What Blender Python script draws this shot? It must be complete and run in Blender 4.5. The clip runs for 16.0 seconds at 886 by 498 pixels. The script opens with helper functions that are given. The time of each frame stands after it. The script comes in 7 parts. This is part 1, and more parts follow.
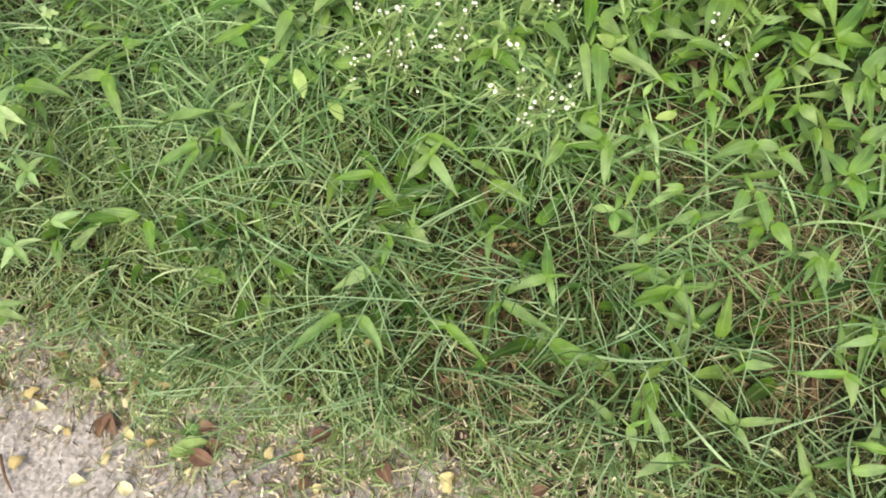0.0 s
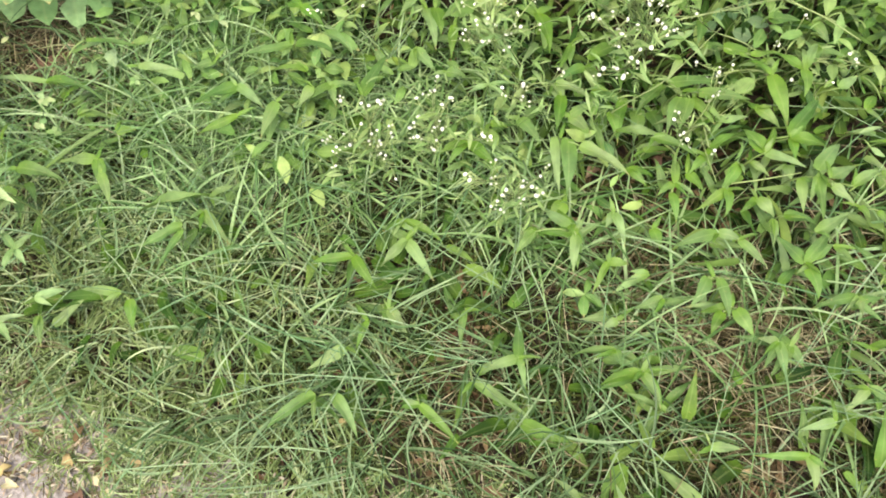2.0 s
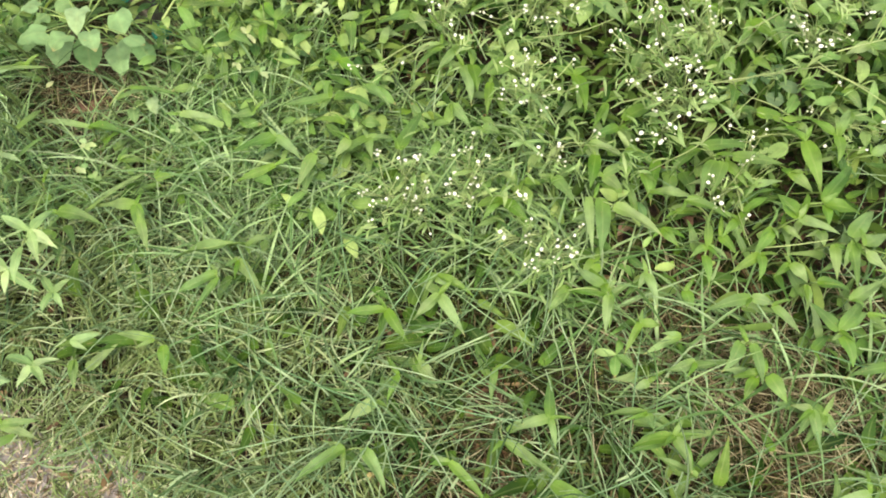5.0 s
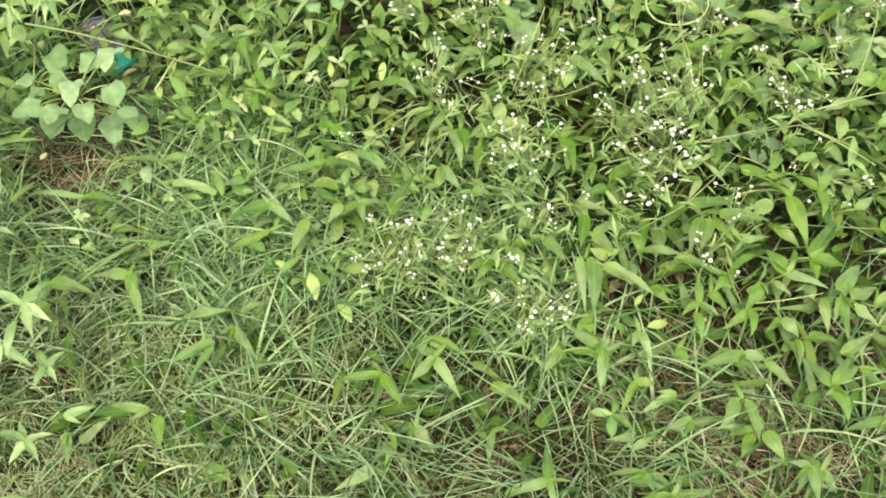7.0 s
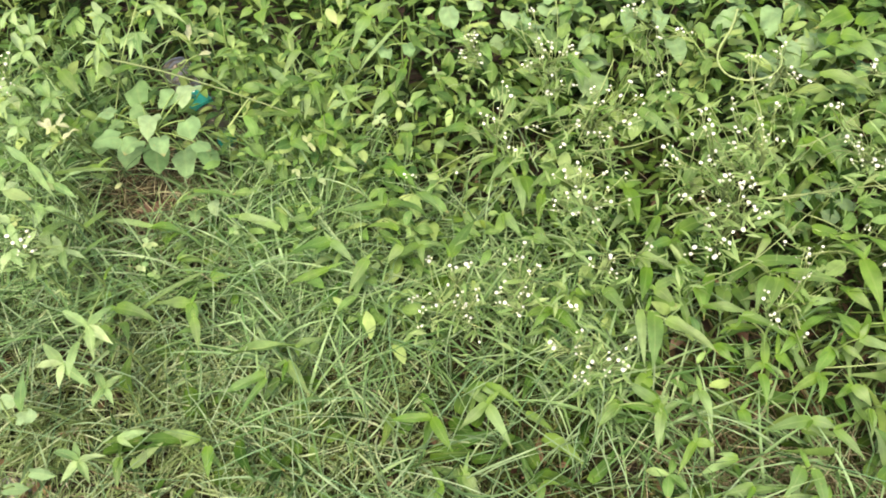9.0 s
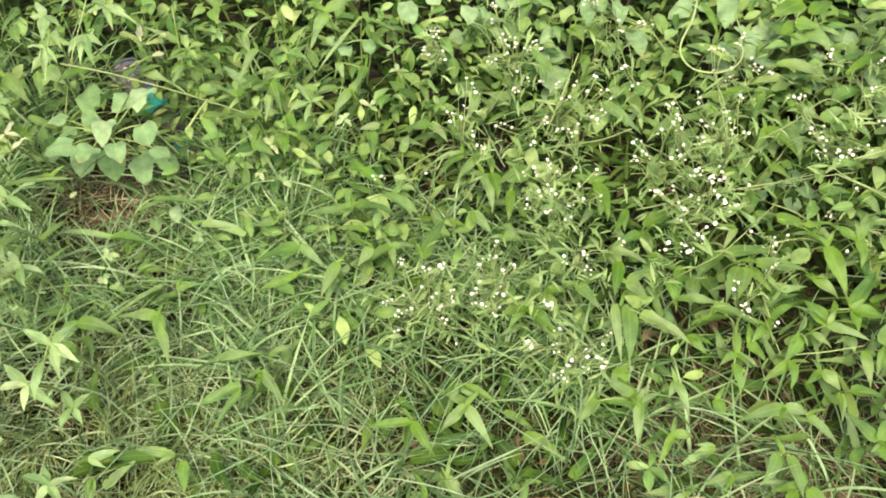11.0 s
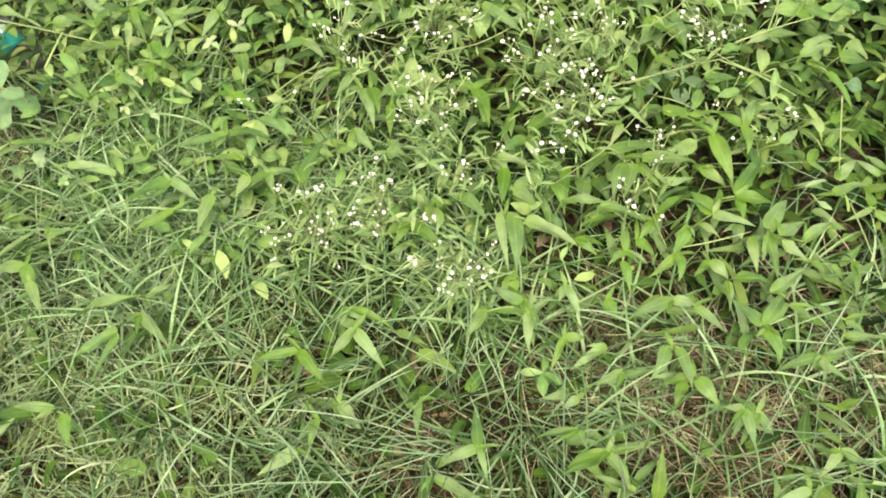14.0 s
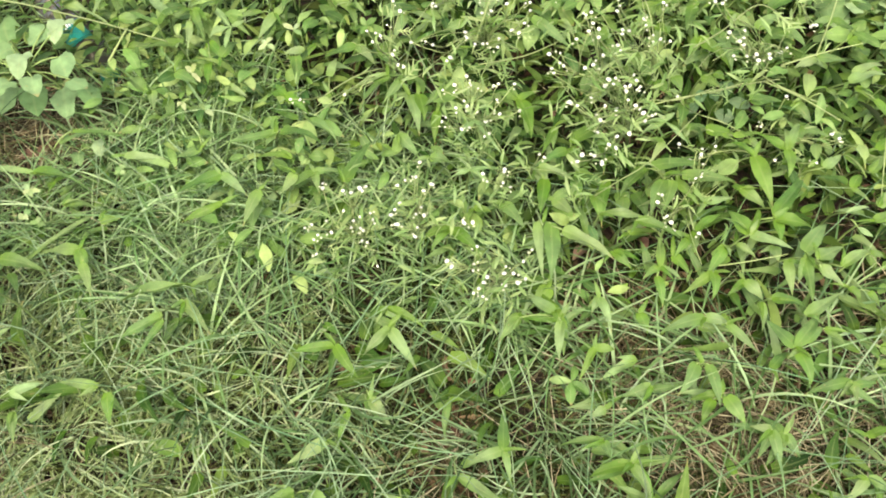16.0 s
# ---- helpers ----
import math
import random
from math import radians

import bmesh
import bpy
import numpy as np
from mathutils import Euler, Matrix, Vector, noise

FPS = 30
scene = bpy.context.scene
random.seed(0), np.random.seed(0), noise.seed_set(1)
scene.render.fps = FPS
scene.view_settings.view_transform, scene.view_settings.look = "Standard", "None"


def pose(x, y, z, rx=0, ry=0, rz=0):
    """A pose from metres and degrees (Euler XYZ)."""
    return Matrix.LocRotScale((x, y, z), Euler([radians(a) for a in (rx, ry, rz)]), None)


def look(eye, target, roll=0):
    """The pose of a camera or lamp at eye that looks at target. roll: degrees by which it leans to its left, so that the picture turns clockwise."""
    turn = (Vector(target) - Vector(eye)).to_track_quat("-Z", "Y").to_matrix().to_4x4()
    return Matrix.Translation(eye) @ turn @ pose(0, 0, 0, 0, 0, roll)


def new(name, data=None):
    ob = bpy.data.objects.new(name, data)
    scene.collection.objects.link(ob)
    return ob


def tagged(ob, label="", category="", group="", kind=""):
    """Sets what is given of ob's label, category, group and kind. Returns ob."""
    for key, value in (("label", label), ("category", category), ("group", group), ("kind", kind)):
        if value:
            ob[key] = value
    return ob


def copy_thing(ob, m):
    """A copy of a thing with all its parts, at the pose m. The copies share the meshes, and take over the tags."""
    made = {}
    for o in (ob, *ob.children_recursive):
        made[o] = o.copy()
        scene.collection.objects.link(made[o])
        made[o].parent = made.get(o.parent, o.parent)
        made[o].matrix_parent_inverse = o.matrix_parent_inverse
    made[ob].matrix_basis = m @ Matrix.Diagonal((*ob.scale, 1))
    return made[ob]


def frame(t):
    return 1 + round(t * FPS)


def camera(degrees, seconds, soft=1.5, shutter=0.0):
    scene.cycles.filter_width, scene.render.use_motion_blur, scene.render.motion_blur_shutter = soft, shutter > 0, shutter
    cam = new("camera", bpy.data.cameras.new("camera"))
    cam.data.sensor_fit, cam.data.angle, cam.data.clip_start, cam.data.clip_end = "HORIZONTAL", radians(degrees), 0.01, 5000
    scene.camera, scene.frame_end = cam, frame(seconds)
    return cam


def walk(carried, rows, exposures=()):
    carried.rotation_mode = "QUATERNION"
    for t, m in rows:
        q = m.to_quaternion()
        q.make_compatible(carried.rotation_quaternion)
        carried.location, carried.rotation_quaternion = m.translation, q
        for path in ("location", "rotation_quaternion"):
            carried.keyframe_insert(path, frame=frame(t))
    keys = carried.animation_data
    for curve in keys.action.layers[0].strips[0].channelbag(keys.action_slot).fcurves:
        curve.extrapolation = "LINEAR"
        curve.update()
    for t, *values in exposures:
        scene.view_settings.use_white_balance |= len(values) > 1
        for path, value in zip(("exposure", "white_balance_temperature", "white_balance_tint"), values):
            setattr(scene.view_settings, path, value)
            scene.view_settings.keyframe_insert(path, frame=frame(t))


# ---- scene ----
cam = camera(57.6, 16.0, soft=1.88)
PATH = [
    (0, (0.072, 0.164, 0.907), (0.003, 0.885, -0.958), -8.4),
    (0.5, (0.1, 0.156, 0.907), (0.033, 0.926, -0.938), -9.9),
    (1, (0.14, 0.15, 0.905), (0.163, 1.004, -0.903), -7.7),
    (1.5, (0.12, 0.148, 0.915), (0.156, 1.03, -0.879), -6.2),
    (2, (0.081, 0.138, 0.929), (0.067, 1.07, -0.84), -3.4),
    (2.5, (0.07, 0.145, 0.938), (0.032, 1.123, -0.807), -1.1),
    (3, (0.072, 0.149, 0.942), (0.008, 1.146, -0.79), -1.9),
    (3.2, (0.067, 0.15, 0.937), (0.008, 1.164, -0.786), -1.6),
    (5.5, (0.054, 0.155, 0.948), (0.019, 1.168, -0.777), -3.1),
    (6, (0.051, 0.158, 0.949), (0.035, 1.197, -0.76), -2.2),
    (6.5, (0.048, 0.168, 0.952), (0.044, 1.207, -0.757), -2.2),
    (7, (0.052, 0.166, 0.962), (0.042, 1.28, -0.699), -2.8),
    (7.5, (0.069, 0.151, 0.958), (-0.09, 1.385, -0.608), -4.9),
    (8, (0.061, 0.156, 0.952), (-0.097, 1.38, -0.622), -4.3),
    (8.5, (0.057, 0.155, 0.949), (-0.1, 1.383, -0.622), -4.9),
    (10.8, (0.021, 0.175, 0.954), (-0.054, 1.372, -0.646), -3.5),
    (11, (0.022, 0.177, 0.955), (-0.005, 1.376, -0.646), -2.6),
    (11.5, (0.031, 0.191, 0.947), (0.059, 1.412, -0.636), -3.8),
    (12, (0.046, 0.196, 0.93), (0.12, 1.393, -0.67), -4.1),
    (12.5, (0.057, 0.197, 0.924), (0.154, 1.299, -0.743), -3.8),
    (13, (0.071, 0.196, 0.924), (0.158, 1.261, -0.766), -4.5),
    (13.5, (0.084, 0.184, 0.915), (0.156, 1.23, -0.787), -3.7),
    (14, (0.11, 0.181, 0.916), (0.181, 1.226, -0.788), -3.3),
    (14.5, (0.111, 0.181, 0.919), (0.201, 1.221, -0.787), -4.5),
    (15, (0.104, 0.178, 0.922), (0.192, 1.224, -0.781), -4.7),
    (15.5, (0.1, 0.171, 0.926), (0.168, 1.223, -0.774), -3.8),
    (16, (0.111, 0.162, 0.928), (0.088, 1.241, -0.756), -4.5),
]
walk(cam, [(t, look(eye, target, roll)) for t, eye, target, roll in PATH], [(0.0, 1.27, 7600, 5), (0.5, 1.35, 7600, 6), (1.0, 1.49, 7300, 11), (1.5, 1.58, 7250, 13),
      (2.5, 1.39, 7700, 7), (3.0, 1.36, 7850, 7), (5.5, 1.43, 7700, 9), (7.0, 1.51, 7650, 11), (8.5, 1.45, 7750, 11), (11.0, 1.48, 7850, 10),
      (12.5, 1.55, 7650, 12), (14.0, 1.58, 7650, 13), (16.0, 1.55, 7650, 12)])

# ---- light: bright overcast daylight ----
world = bpy.data.worlds.new("sky")
scene.world = world
world.use_nodes = True
sky = world.node_tree.nodes.new("ShaderNodeTexSky")
sky.sky_type, sky.sun_disc = "NISHITA", False
sky.sun_elevation, sky.sun_rotation = radians(62), radians(160)
sky.air_density, sky.dust_density = 1.0, 3.0
world.node_tree.links.new(sky.outputs[0], world.node_tree.nodes["Background"].inputs[0])
world.node_tree.nodes["Background"].inputs[1].default_value = 0.12
sun = new("sun", bpy.data.lights.new("sun", "SUN"))
sun.data.energy, sun.data.angle, sun.data.color = 2.0, radians(35), (1.0, 0.95, 0.86)
sun.matrix_world = look((-1.0, -2.6, 5.2), (0, 0, 0))


# ---- materials ----
def shader(name):
    m = bpy.data.materials.new(name)
    m.use_nodes = True
    return m, m.node_tree.nodes, m.node_tree.links, m.node_tree.nodes["Principled BSDF"]


def ramp(nodes, stops):
    r = nodes.new("ShaderNodeValToRGB")
    while len(r.color_ramp.elements) < len(stops):
        r.color_ramp.elements.new(0.5)
    for e, (at, c) in zip(r.color_ramp.elements, stops):
        e.position, e.color = at, (*c, 1)
    return r


def leaf_material(name, low, mid, high, through_light=0.2, rough=0.42, island=False, vein=0.13, foot=0.0, hue=0.022):
    """Leaf tissue: colour by leaf, mottled, a paler midrib and fine veins along the leaf, light passing through it."""
    m, nodes, links, bsdf = shader(name)
    if island:
        rnd = nodes.new("ShaderNodeNewGeometry").outputs["Random Per Island"]
    else:
        rnd = nodes.new("ShaderNodeObjectInfo").outputs["Random"]
    tint = ramp(nodes, [(0.0, low), (0.55, mid), (1.0, high)])
    tint.color_ramp.interpolation = "EASE"
    links.new(rnd, tint.inputs[0])
    place = nodes.new("ShaderNodeTexCoord")
    geo = nodes.new("ShaderNodeNewGeometry")
    blot = nodes.new("ShaderNodeTexNoise")
    blot.inputs["Scale"].default_value, blot.inputs["Detail"].default_value = 60.0, 4.0
    links.new(geo.outputs["Position"], blot.inputs["Vector"])
    shade = nodes.new("ShaderNodeMapRange")
    shade.inputs["From Min"].default_value, shade.inputs["From Max"].default_value = 0.3, 0.7
    shade.inputs["To Min"].default_value, shade.inputs["To Max"].default_value = 0.75, 1.2
    links.new(blot.outputs["Fac"], shade.inputs["Value"])
    again = nodes.new("ShaderNodeMath")                  # a second chance number: bluer or yellower
    again.operation = "MULTIPLY"
    again.inputs[1].default_value = 13.7
    links.new(rnd, again.inputs[0])
    loose = nodes.new("ShaderNodeMath")
    loose.operation = "FRACT"
    links.new(again.outputs[0], loose.inputs[0])
    swing = nodes.new("ShaderNodeMapRange")
    swing.inputs["To Min"].default_value, swing.inputs["To Max"].default_value = 0.5 - hue, 0.5 + hue
    links.new(loose.outputs[0], swing.inputs["Value"])
    turned = nodes.new("ShaderNodeHueSaturation")
    links.new(swing.outputs[0], turned.inputs["Hue"])
    links.new(tint.outputs[0], turned.inputs["Color"])
    mul = nodes.new("ShaderNodeVectorMath")
    mul.operation = "SCALE"
    links.new(turned.outputs[0], mul.inputs[0])
    links.new(shade.outputs[0], mul.inputs["Scale"])
    colour = mul.outputs[0]
    if vein:
        uv = nodes.new("ShaderNodeSeparateXYZ")
        links.new(place.outputs["UV"], uv.inputs[0])
        rib = nodes.new("ShaderNodeMapRange")          # |v - 0.5| small on the midrib
        off = nodes.new("ShaderNodeMath")
        off.operation = "SUBTRACT"
        off.inputs[1].default_value = 0.5
        links.new(uv.outputs["Y"], off.inputs[0])
        ab = nodes.new("ShaderNodeMath")
        ab.operation = "ABSOLUTE"
        links.new(off.outputs[0], ab.inputs[0])
        rib.inputs["From Min"].default_value, rib.inputs["From Max"].default_value = 0.0, 0.09
        rib.inputs["To Min"].default_value, rib.inputs["To Max"].default_value = vein, 0.0
        links.new(ab.outputs[0], rib.inputs["Value"])
        pale = nodes.new("ShaderNodeMix")
        pale.data_type = "RGBA"
        pale.inputs["B"].default_value = (0.42, 0.5, 0.22, 1)
        links.new(rib.outputs[0], pale.inputs["Factor"])
        links.new(colour, pale.inputs["A"])
        colour = pale.outputs["Result"]
        if foot:                                         # yellow-green where the leaf clasps its stem
            near = nodes.new("ShaderNodeMapRange")
            near.interpolation_type = "SMOOTHSTEP"
            near.inputs["From Min"].default_value, near.inputs["From Max"].default_value = 0.0, 0.42
            near.inputs["To Min"].default_value, near.inputs["To Max"].default_value = foot, 0.0
            links.new(uv.outputs["X"], near.inputs["Value"])
            lime = nodes.new("ShaderNodeMix")
            lime.data_type = "RGBA"
            lime.inputs["B"].default_value = (0.132, 0.258, 0.02, 1)
            links.new(near.outputs[0], lime.inputs["Factor"])
            links.new(colour, lime.inputs["A"])
            colour = lime.outputs["Result"]
        dry = nodes.new("ShaderNodeMapRange")
        dry.inputs["From Min"].default_value, dry.inputs["From Max"].default_value = 0.86, 1.0
        links.new(uv.outputs["X"], dry.inputs["Value"])
        some = nodes.new("ShaderNodeMath")               # one leaf in four has a dry tip
        some.operation = "MULTIPLY"
        some.inputs[1].default_value = 7.31
        links.new(rnd, some.inputs[0])
        part_of = nodes.new("ShaderNodeMath")
        part_of.operation = "FRACT"
        links.new(some.outputs[0], part_of.inputs[0])
        over = nodes.new("ShaderNodeMath")
        over.operation = "GREATER_THAN"
        over.inputs[1].default_value = 0.75
        links.new(part_of.outputs[0], over.inputs[0])
        amount = nodes.new("ShaderNodeMath")
        amount.operation = "MULTIPLY"
        links.new(over.outputs[0], amount.inputs[0])
        links.new(dry.outputs[0], amount.inputs[1])
        specks = nodes.new("ShaderNodeTexNoise")
        specks.inputs["Scale"].default_value = 420.0
        links.new(geo.outputs["Position"], specks.inputs["Vector"])
        spot = nodes.new("ShaderNodeMapRange")
        spot.inputs["From Min"].default_value, spot.inputs["From Max"].default_value = 0.68, 0.74
        spot.inputs["To Max"].default_value = 0.6
        links.new(specks.outputs["Fac"], spot.inputs["Value"])
        both = nodes.new("ShaderNodeMath")
        both.operation = "MAXIMUM"
        links.new(amount.outputs[0], both.inputs[0])
        links.new(spot.outputs[0], both.inputs[1])
        worn = nodes.new("ShaderNodeMix")
        worn.data_type = "RGBA"
        worn.inputs["B"].default_value = (0.3, 0.24, 0.1, 1)
        links.new(both.outputs[0], worn.inputs["Factor"])
        links.new(colour, worn.inputs["A"])
        colour = worn.outputs["Result"]
        wave = nodes.new("ShaderNodeTexWave")
        wave.bands_direction = "Y"
        wave.inputs["Scale"].default_value, wave.inputs["Distortion"].default_value = 5.0, 1.0
        links.new(place.outputs["UV"], wave.inputs["Vector"])
        bump = nodes.new("ShaderNodeBump")
        bump.inputs["Strength"].default_value, bump.inputs["Distance"].default_value = 0.25, 0.001
        links.new(wave.outputs["Fac"], bump.inputs["Height"])
        links.new(bump.outputs[0], bsdf.inputs["Normal"])
    links.new(colour, bsdf.inputs["Base Color"])
    bsdf.inputs["Roughness"].default_value = rough
    bsdf.inputs["Specular IOR Level"].default_value = 0.36 if rough < 0.5 else 0.12
    glow = nodes.new("ShaderNodeBsdfTranslucent")
    warm = nodes.new("ShaderNodeMix")
    warm.data_type, warm.blend_type = "RGBA", "MULTIPLY"
    warm.inputs["Factor"].default_value = 1.0
    warm.inputs["B"].default_value = (1.35, 1.25, 0.35, 1)
    links.new(colour, warm.inputs["A"])
    links.new(warm.outputs["Result"], glow.inputs["Color"])
    mix = nodes.new("ShaderNodeMixShader")
    mix.inputs[0].default_value = through_light
    links.new(bsdf.outputs[0], mix.inputs[1])
    links.new(glow.outputs[0], mix.inputs[2])
    links.new(mix.outputs[0], nodes["Material Output"].inputs["Surface"])
    return m


def rough_material(name, stops, scale, detail_scale, bump_depth=0.004, rough=0.9, speckle=None):
    """Earth, concrete, straw: noise at two scales, with relief."""
    m, nodes, links, bsdf = shader(name)
    geo = nodes.new("ShaderNodeNewGeometry")
    big, fine = nodes.new("ShaderNodeTexNoise"), nodes.new("ShaderNodeTexNoise")
    big.inputs["Scale"].default_value, fine.inputs["Scale"].default_value = scale, detail_scale
    big.inputs["Detail"].default_value, fine.inputs["Detail"].default_value = 5.0, 6.0
    add = nodes.new("ShaderNodeMath")
    add.operation = "MULTIPLY_ADD"
    add.inputs[1].default_value = 0.55
    half = nodes.new("ShaderNodeMath")
    half.operation = "MULTIPLY"
    half.inputs[1].default_value = 0.45
    for tex in (big, fine):
        links.new(geo.outputs["Position"], tex.inputs["Vector"])
    links.new(big.outputs["Fac"], half.inputs[0])
    links.new(fine.outputs["Fac"], add.inputs[0])
    links.new(half.outputs[0], add.inputs[2])
    tint = ramp(nodes, stops)
    links.new(add.outputs[0], tint.inputs[0])
    colour = tint.outputs[0]
    if speckle:
        vor = nodes.new("ShaderNodeTexVoronoi")
        vor.inputs["Scale"].default_value = 260.0
        links.new(geo.outputs["Position"], vor.inputs["Vector"])
        spread = ramp(nodes, [(0.0, (0, 0, 0)), (1.0, (1, 1, 1))])
        links.new(vor.outputs["Color"], spread.inputs[0])
        mix = nodes.new("ShaderNodeMix")
        mix.data_type, mix.blend_type = "RGBA", "OVERLAY"
        mix.inputs["Factor"].default_value = speckle
        links.new(colour, mix.inputs["A"])
        links.new(spread.outputs[0], mix.inputs["B"])
        colour = mix.outputs["Result"]
    links.new(colour, bsdf.inputs["Base Color"])
    bump = nodes.new("ShaderNodeBump")
    bump.inputs["Strength"].default_value, bump.inputs["Distance"].default_value = 0.8, bump_depth
    links.new(fine.outputs["Fac"], bump.inputs["Height"])
    links.new(bump.outputs[0], bsdf.inputs["Normal"])
    bsdf.inputs["Roughness"].default_value = rough
    return m


def plain_material(name, colour, rough=0.6, spread=0.25, island=False):
    """A single dry tissue or paint, varied from piece to piece."""
    m, nodes, links, bsdf = shader(name)
    if island:
        rnd = nodes.new("ShaderNodeNewGeometry").outputs["Random Per Island"]
    else:
        rnd = nodes.new("ShaderNodeObjectInfo").outputs["Random"]
    dark = tuple(c * (1 - spread) for c in colour)
    light = tuple(min(1, c * (1 + spread)) for c in colour)
    tint = ramp(nodes, [(0.0, dark), (1.0, light)])
    links.new(rnd, tint.inputs[0])
    noise_tex = nodes.new("ShaderNodeTexNoise")
    noise_tex.inputs["Scale"].default_value = 300.0
    mix = nodes.new("ShaderNodeMix")
    mix.data_type, mix.blend_type = "RGBA", "OVERLAY"
    mix.inputs["Factor"].default_value = 0.35
    geo = nodes.new("ShaderNodeNewGeometry")
    links.new(geo.outputs["Position"], noise_tex.inputs["Vector"])
    links.new(tint.outputs[0], mix.inputs["A"])
    links.new(noise_tex.outputs["Fac"], mix.inputs["B"])
    links.new(mix.outputs["Result"], bsdf.inputs["Base Color"])
    bsdf.inputs["Roughness"].default_value = rough
    return m


M_BROAD = leaf_material("broad_leaf", (0.0632, 0.146, 0.0278), (0.113, 0.202, 0.058), (0.185, 0.282, 0.112), rough=0.46, foot=0.42, hue=0.01)
M_YOUNG = leaf_material("young_leaf", (0.0752, 0.174, 0.0188), (0.117, 0.226, 0.0423), (0.174, 0.277, 0.0987), through_light=0.25, foot=0.6, hue=0.01)
M_OVAL = leaf_material("oval_leaf", (0.0816, 0.175, 0.0344), (0.144, 0.26, 0.0645), (0.23, 0.345, 0.12), rough=0.46, hue=0.014)
M_PALE = leaf_material("pale_leaf", (0.147, 0.258, 0.078), (0.221, 0.335, 0.132), (0.336, 0.433, 0.216), vein=0.1)
M_SAGE = leaf_material("sage_leaf", (0.123, 0.226, 0.0749), (0.185, 0.3, 0.116), (0.274, 0.386, 0.179), through_light=0.13, vein=0.2, foot=0.2, hue=0.008)
M_HEART = leaf_material("heart_leaf", (0.133, 0.242, 0.0951), (0.191, 0.315, 0.148), (0.261, 0.382, 0.2), rough=0.6, vein=0.12, hue=0.008)
M_CLOVER = leaf_material("clover_leaf", (0.07, 0.15, 0.06), (0.1, 0.19, 0.08), (0.13, 0.22, 0.1))
M_YELLOW = leaf_material("yellow_leaf", (0.25, 0.34, 0.105), (0.35, 0.42, 0.18), (0.44, 0.47, 0.3), hue=0.005)
M_FERNY = leaf_material("divided_leaf", (0.144, 0.25, 0.0731), (0.202, 0.31, 0.107), (0.278, 0.385, 0.155), vein=0.0, hue=0.01)
M_FINE = leaf_material("fine_foliage", (0.106, 0.2, 0.0521), (0.168, 0.275, 0.0882), (0.25, 0.36, 0.139), island=True, vein=0, hue=0.008)
M_GRASS = leaf_material("couch_grass", (0.0282, 0.066, 0.0149), (0.0787, 0.147, 0.0509), (0.224, 0.325, 0.169), 0.1, 0.46, island=True, vein=0, hue=0.01)
# older blades, coloured much darker to carry the turf's inner shade
M_OLD_SHADED_GRASS = leaf_material("old_grass", (0.01, 0.014, 0.003), (0.028, 0.04, 0.009), (0.085, 0.11, 0.03), 0.08, 0.7, island=True, vein=0, hue=0.012)
M_LAWN = leaf_material("lawn_grass", (0.07, 0.104, 0.031), (0.175, 0.248, 0.095), (0.345, 0.42, 0.24), 0.13, 0.5, island=True, vein=0, hue=0.01)
# low leaves darkened in base colour to deepen shade between the shoots
M_UNDER_SHADE = leaf_material("low_leaf", (0.007, 0.018, 0.003), (0.032, 0.075, 0.012), (0.12, 0.2, 0.048), 0.12, 0.58, island=True, vein=0)
# broad-leaf green made darker, so the lower tier reads as shaded
M_LOWER_SHADE = leaf_material("lower_leaf_shade", (0.0116, 0.034, 0.00595), (0.0407, 0.1, 0.017), (0.121, 0.215, 0.0493), 0.16, 0.5, island=True, foot=0.3, hue=0.014)
M_MEADOW = leaf_material("meadow_leaf", (0.0399, 0.105, 0.0235), (0.128, 0.245, 0.0554), (0.28, 0.4, 0.13), 0.2, 0.48, island=True, foot=0.22, hue=0.014)
M_SMALL = leaf_material("small_leaf", (0.0534, 0.12, 0.018), (0.155, 0.275, 0.0495), (0.291, 0.4, 0.117), 0.3, island=True, vein=0)
# green taken near black: shade under the weeds, put into the leaf colour
M_FLOOR_SHADE = leaf_material("floor_leaf_shade", (0.008, 0.016, 0.004), (0.02, 0.04, 0.009), (0.055, 0.085, 0.02), 0.08, 0.75, island=True, vein=0)
# dead-grass brown pulled towards black, adding shade beneath the turf
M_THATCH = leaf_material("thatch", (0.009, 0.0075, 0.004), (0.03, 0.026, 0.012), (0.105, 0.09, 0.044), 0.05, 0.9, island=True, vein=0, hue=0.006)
M_TALL = leaf_material("tall_grass", (0.077, 0.167, 0.0466), (0.165, 0.292, 0.109), (0.308, 0.448, 0.228), 0.25, 0.46, island=True, vein=0, hue=0.012)
M_LITTER = leaf_material("dead_leaf", (0.04, 0.025, 0.014), (0.1, 0.062, 0.034), (0.25, 0.175, 0.1), 0.1, 0.8, island=True, vein=0)
M_RUNNER = leaf_material("runner", (0.08, 0.155, 0.064), (0.145, 0.24, 0.12), (0.255, 0.35, 0.205), 0.1, 0.5, island=True, vein=0)
M_STEM = plain_material("green_stem", (0.16, 0.24, 0.07))
M_PALE_STEM = plain_material("pale_stem", (0.24, 0.31, 0.12))
M_STRAW = leaf_material("straw", (0.05, 0.043, 0.022), (0.145, 0.126, 0.07), (0.36, 0.335, 0.215), 0.05, 0.8, island=True, vein=0, hue=0.005)
M_PETAL = plain_material("petal", (0.68, 0.69, 0.6), 0.8, 0.3)
M_BUD = plain_material("bud", (0.48, 0.52, 0.35), 0.7, 0.2)
M_SOIL = rough_material("soil", [(0.3, (0.009, 0.006, 0.004)), (0.5, (0.026, 0.016, 0.01)), (0.7, (0.075, 0.046, 0.029))], 9.0, 110.0, 0.008)
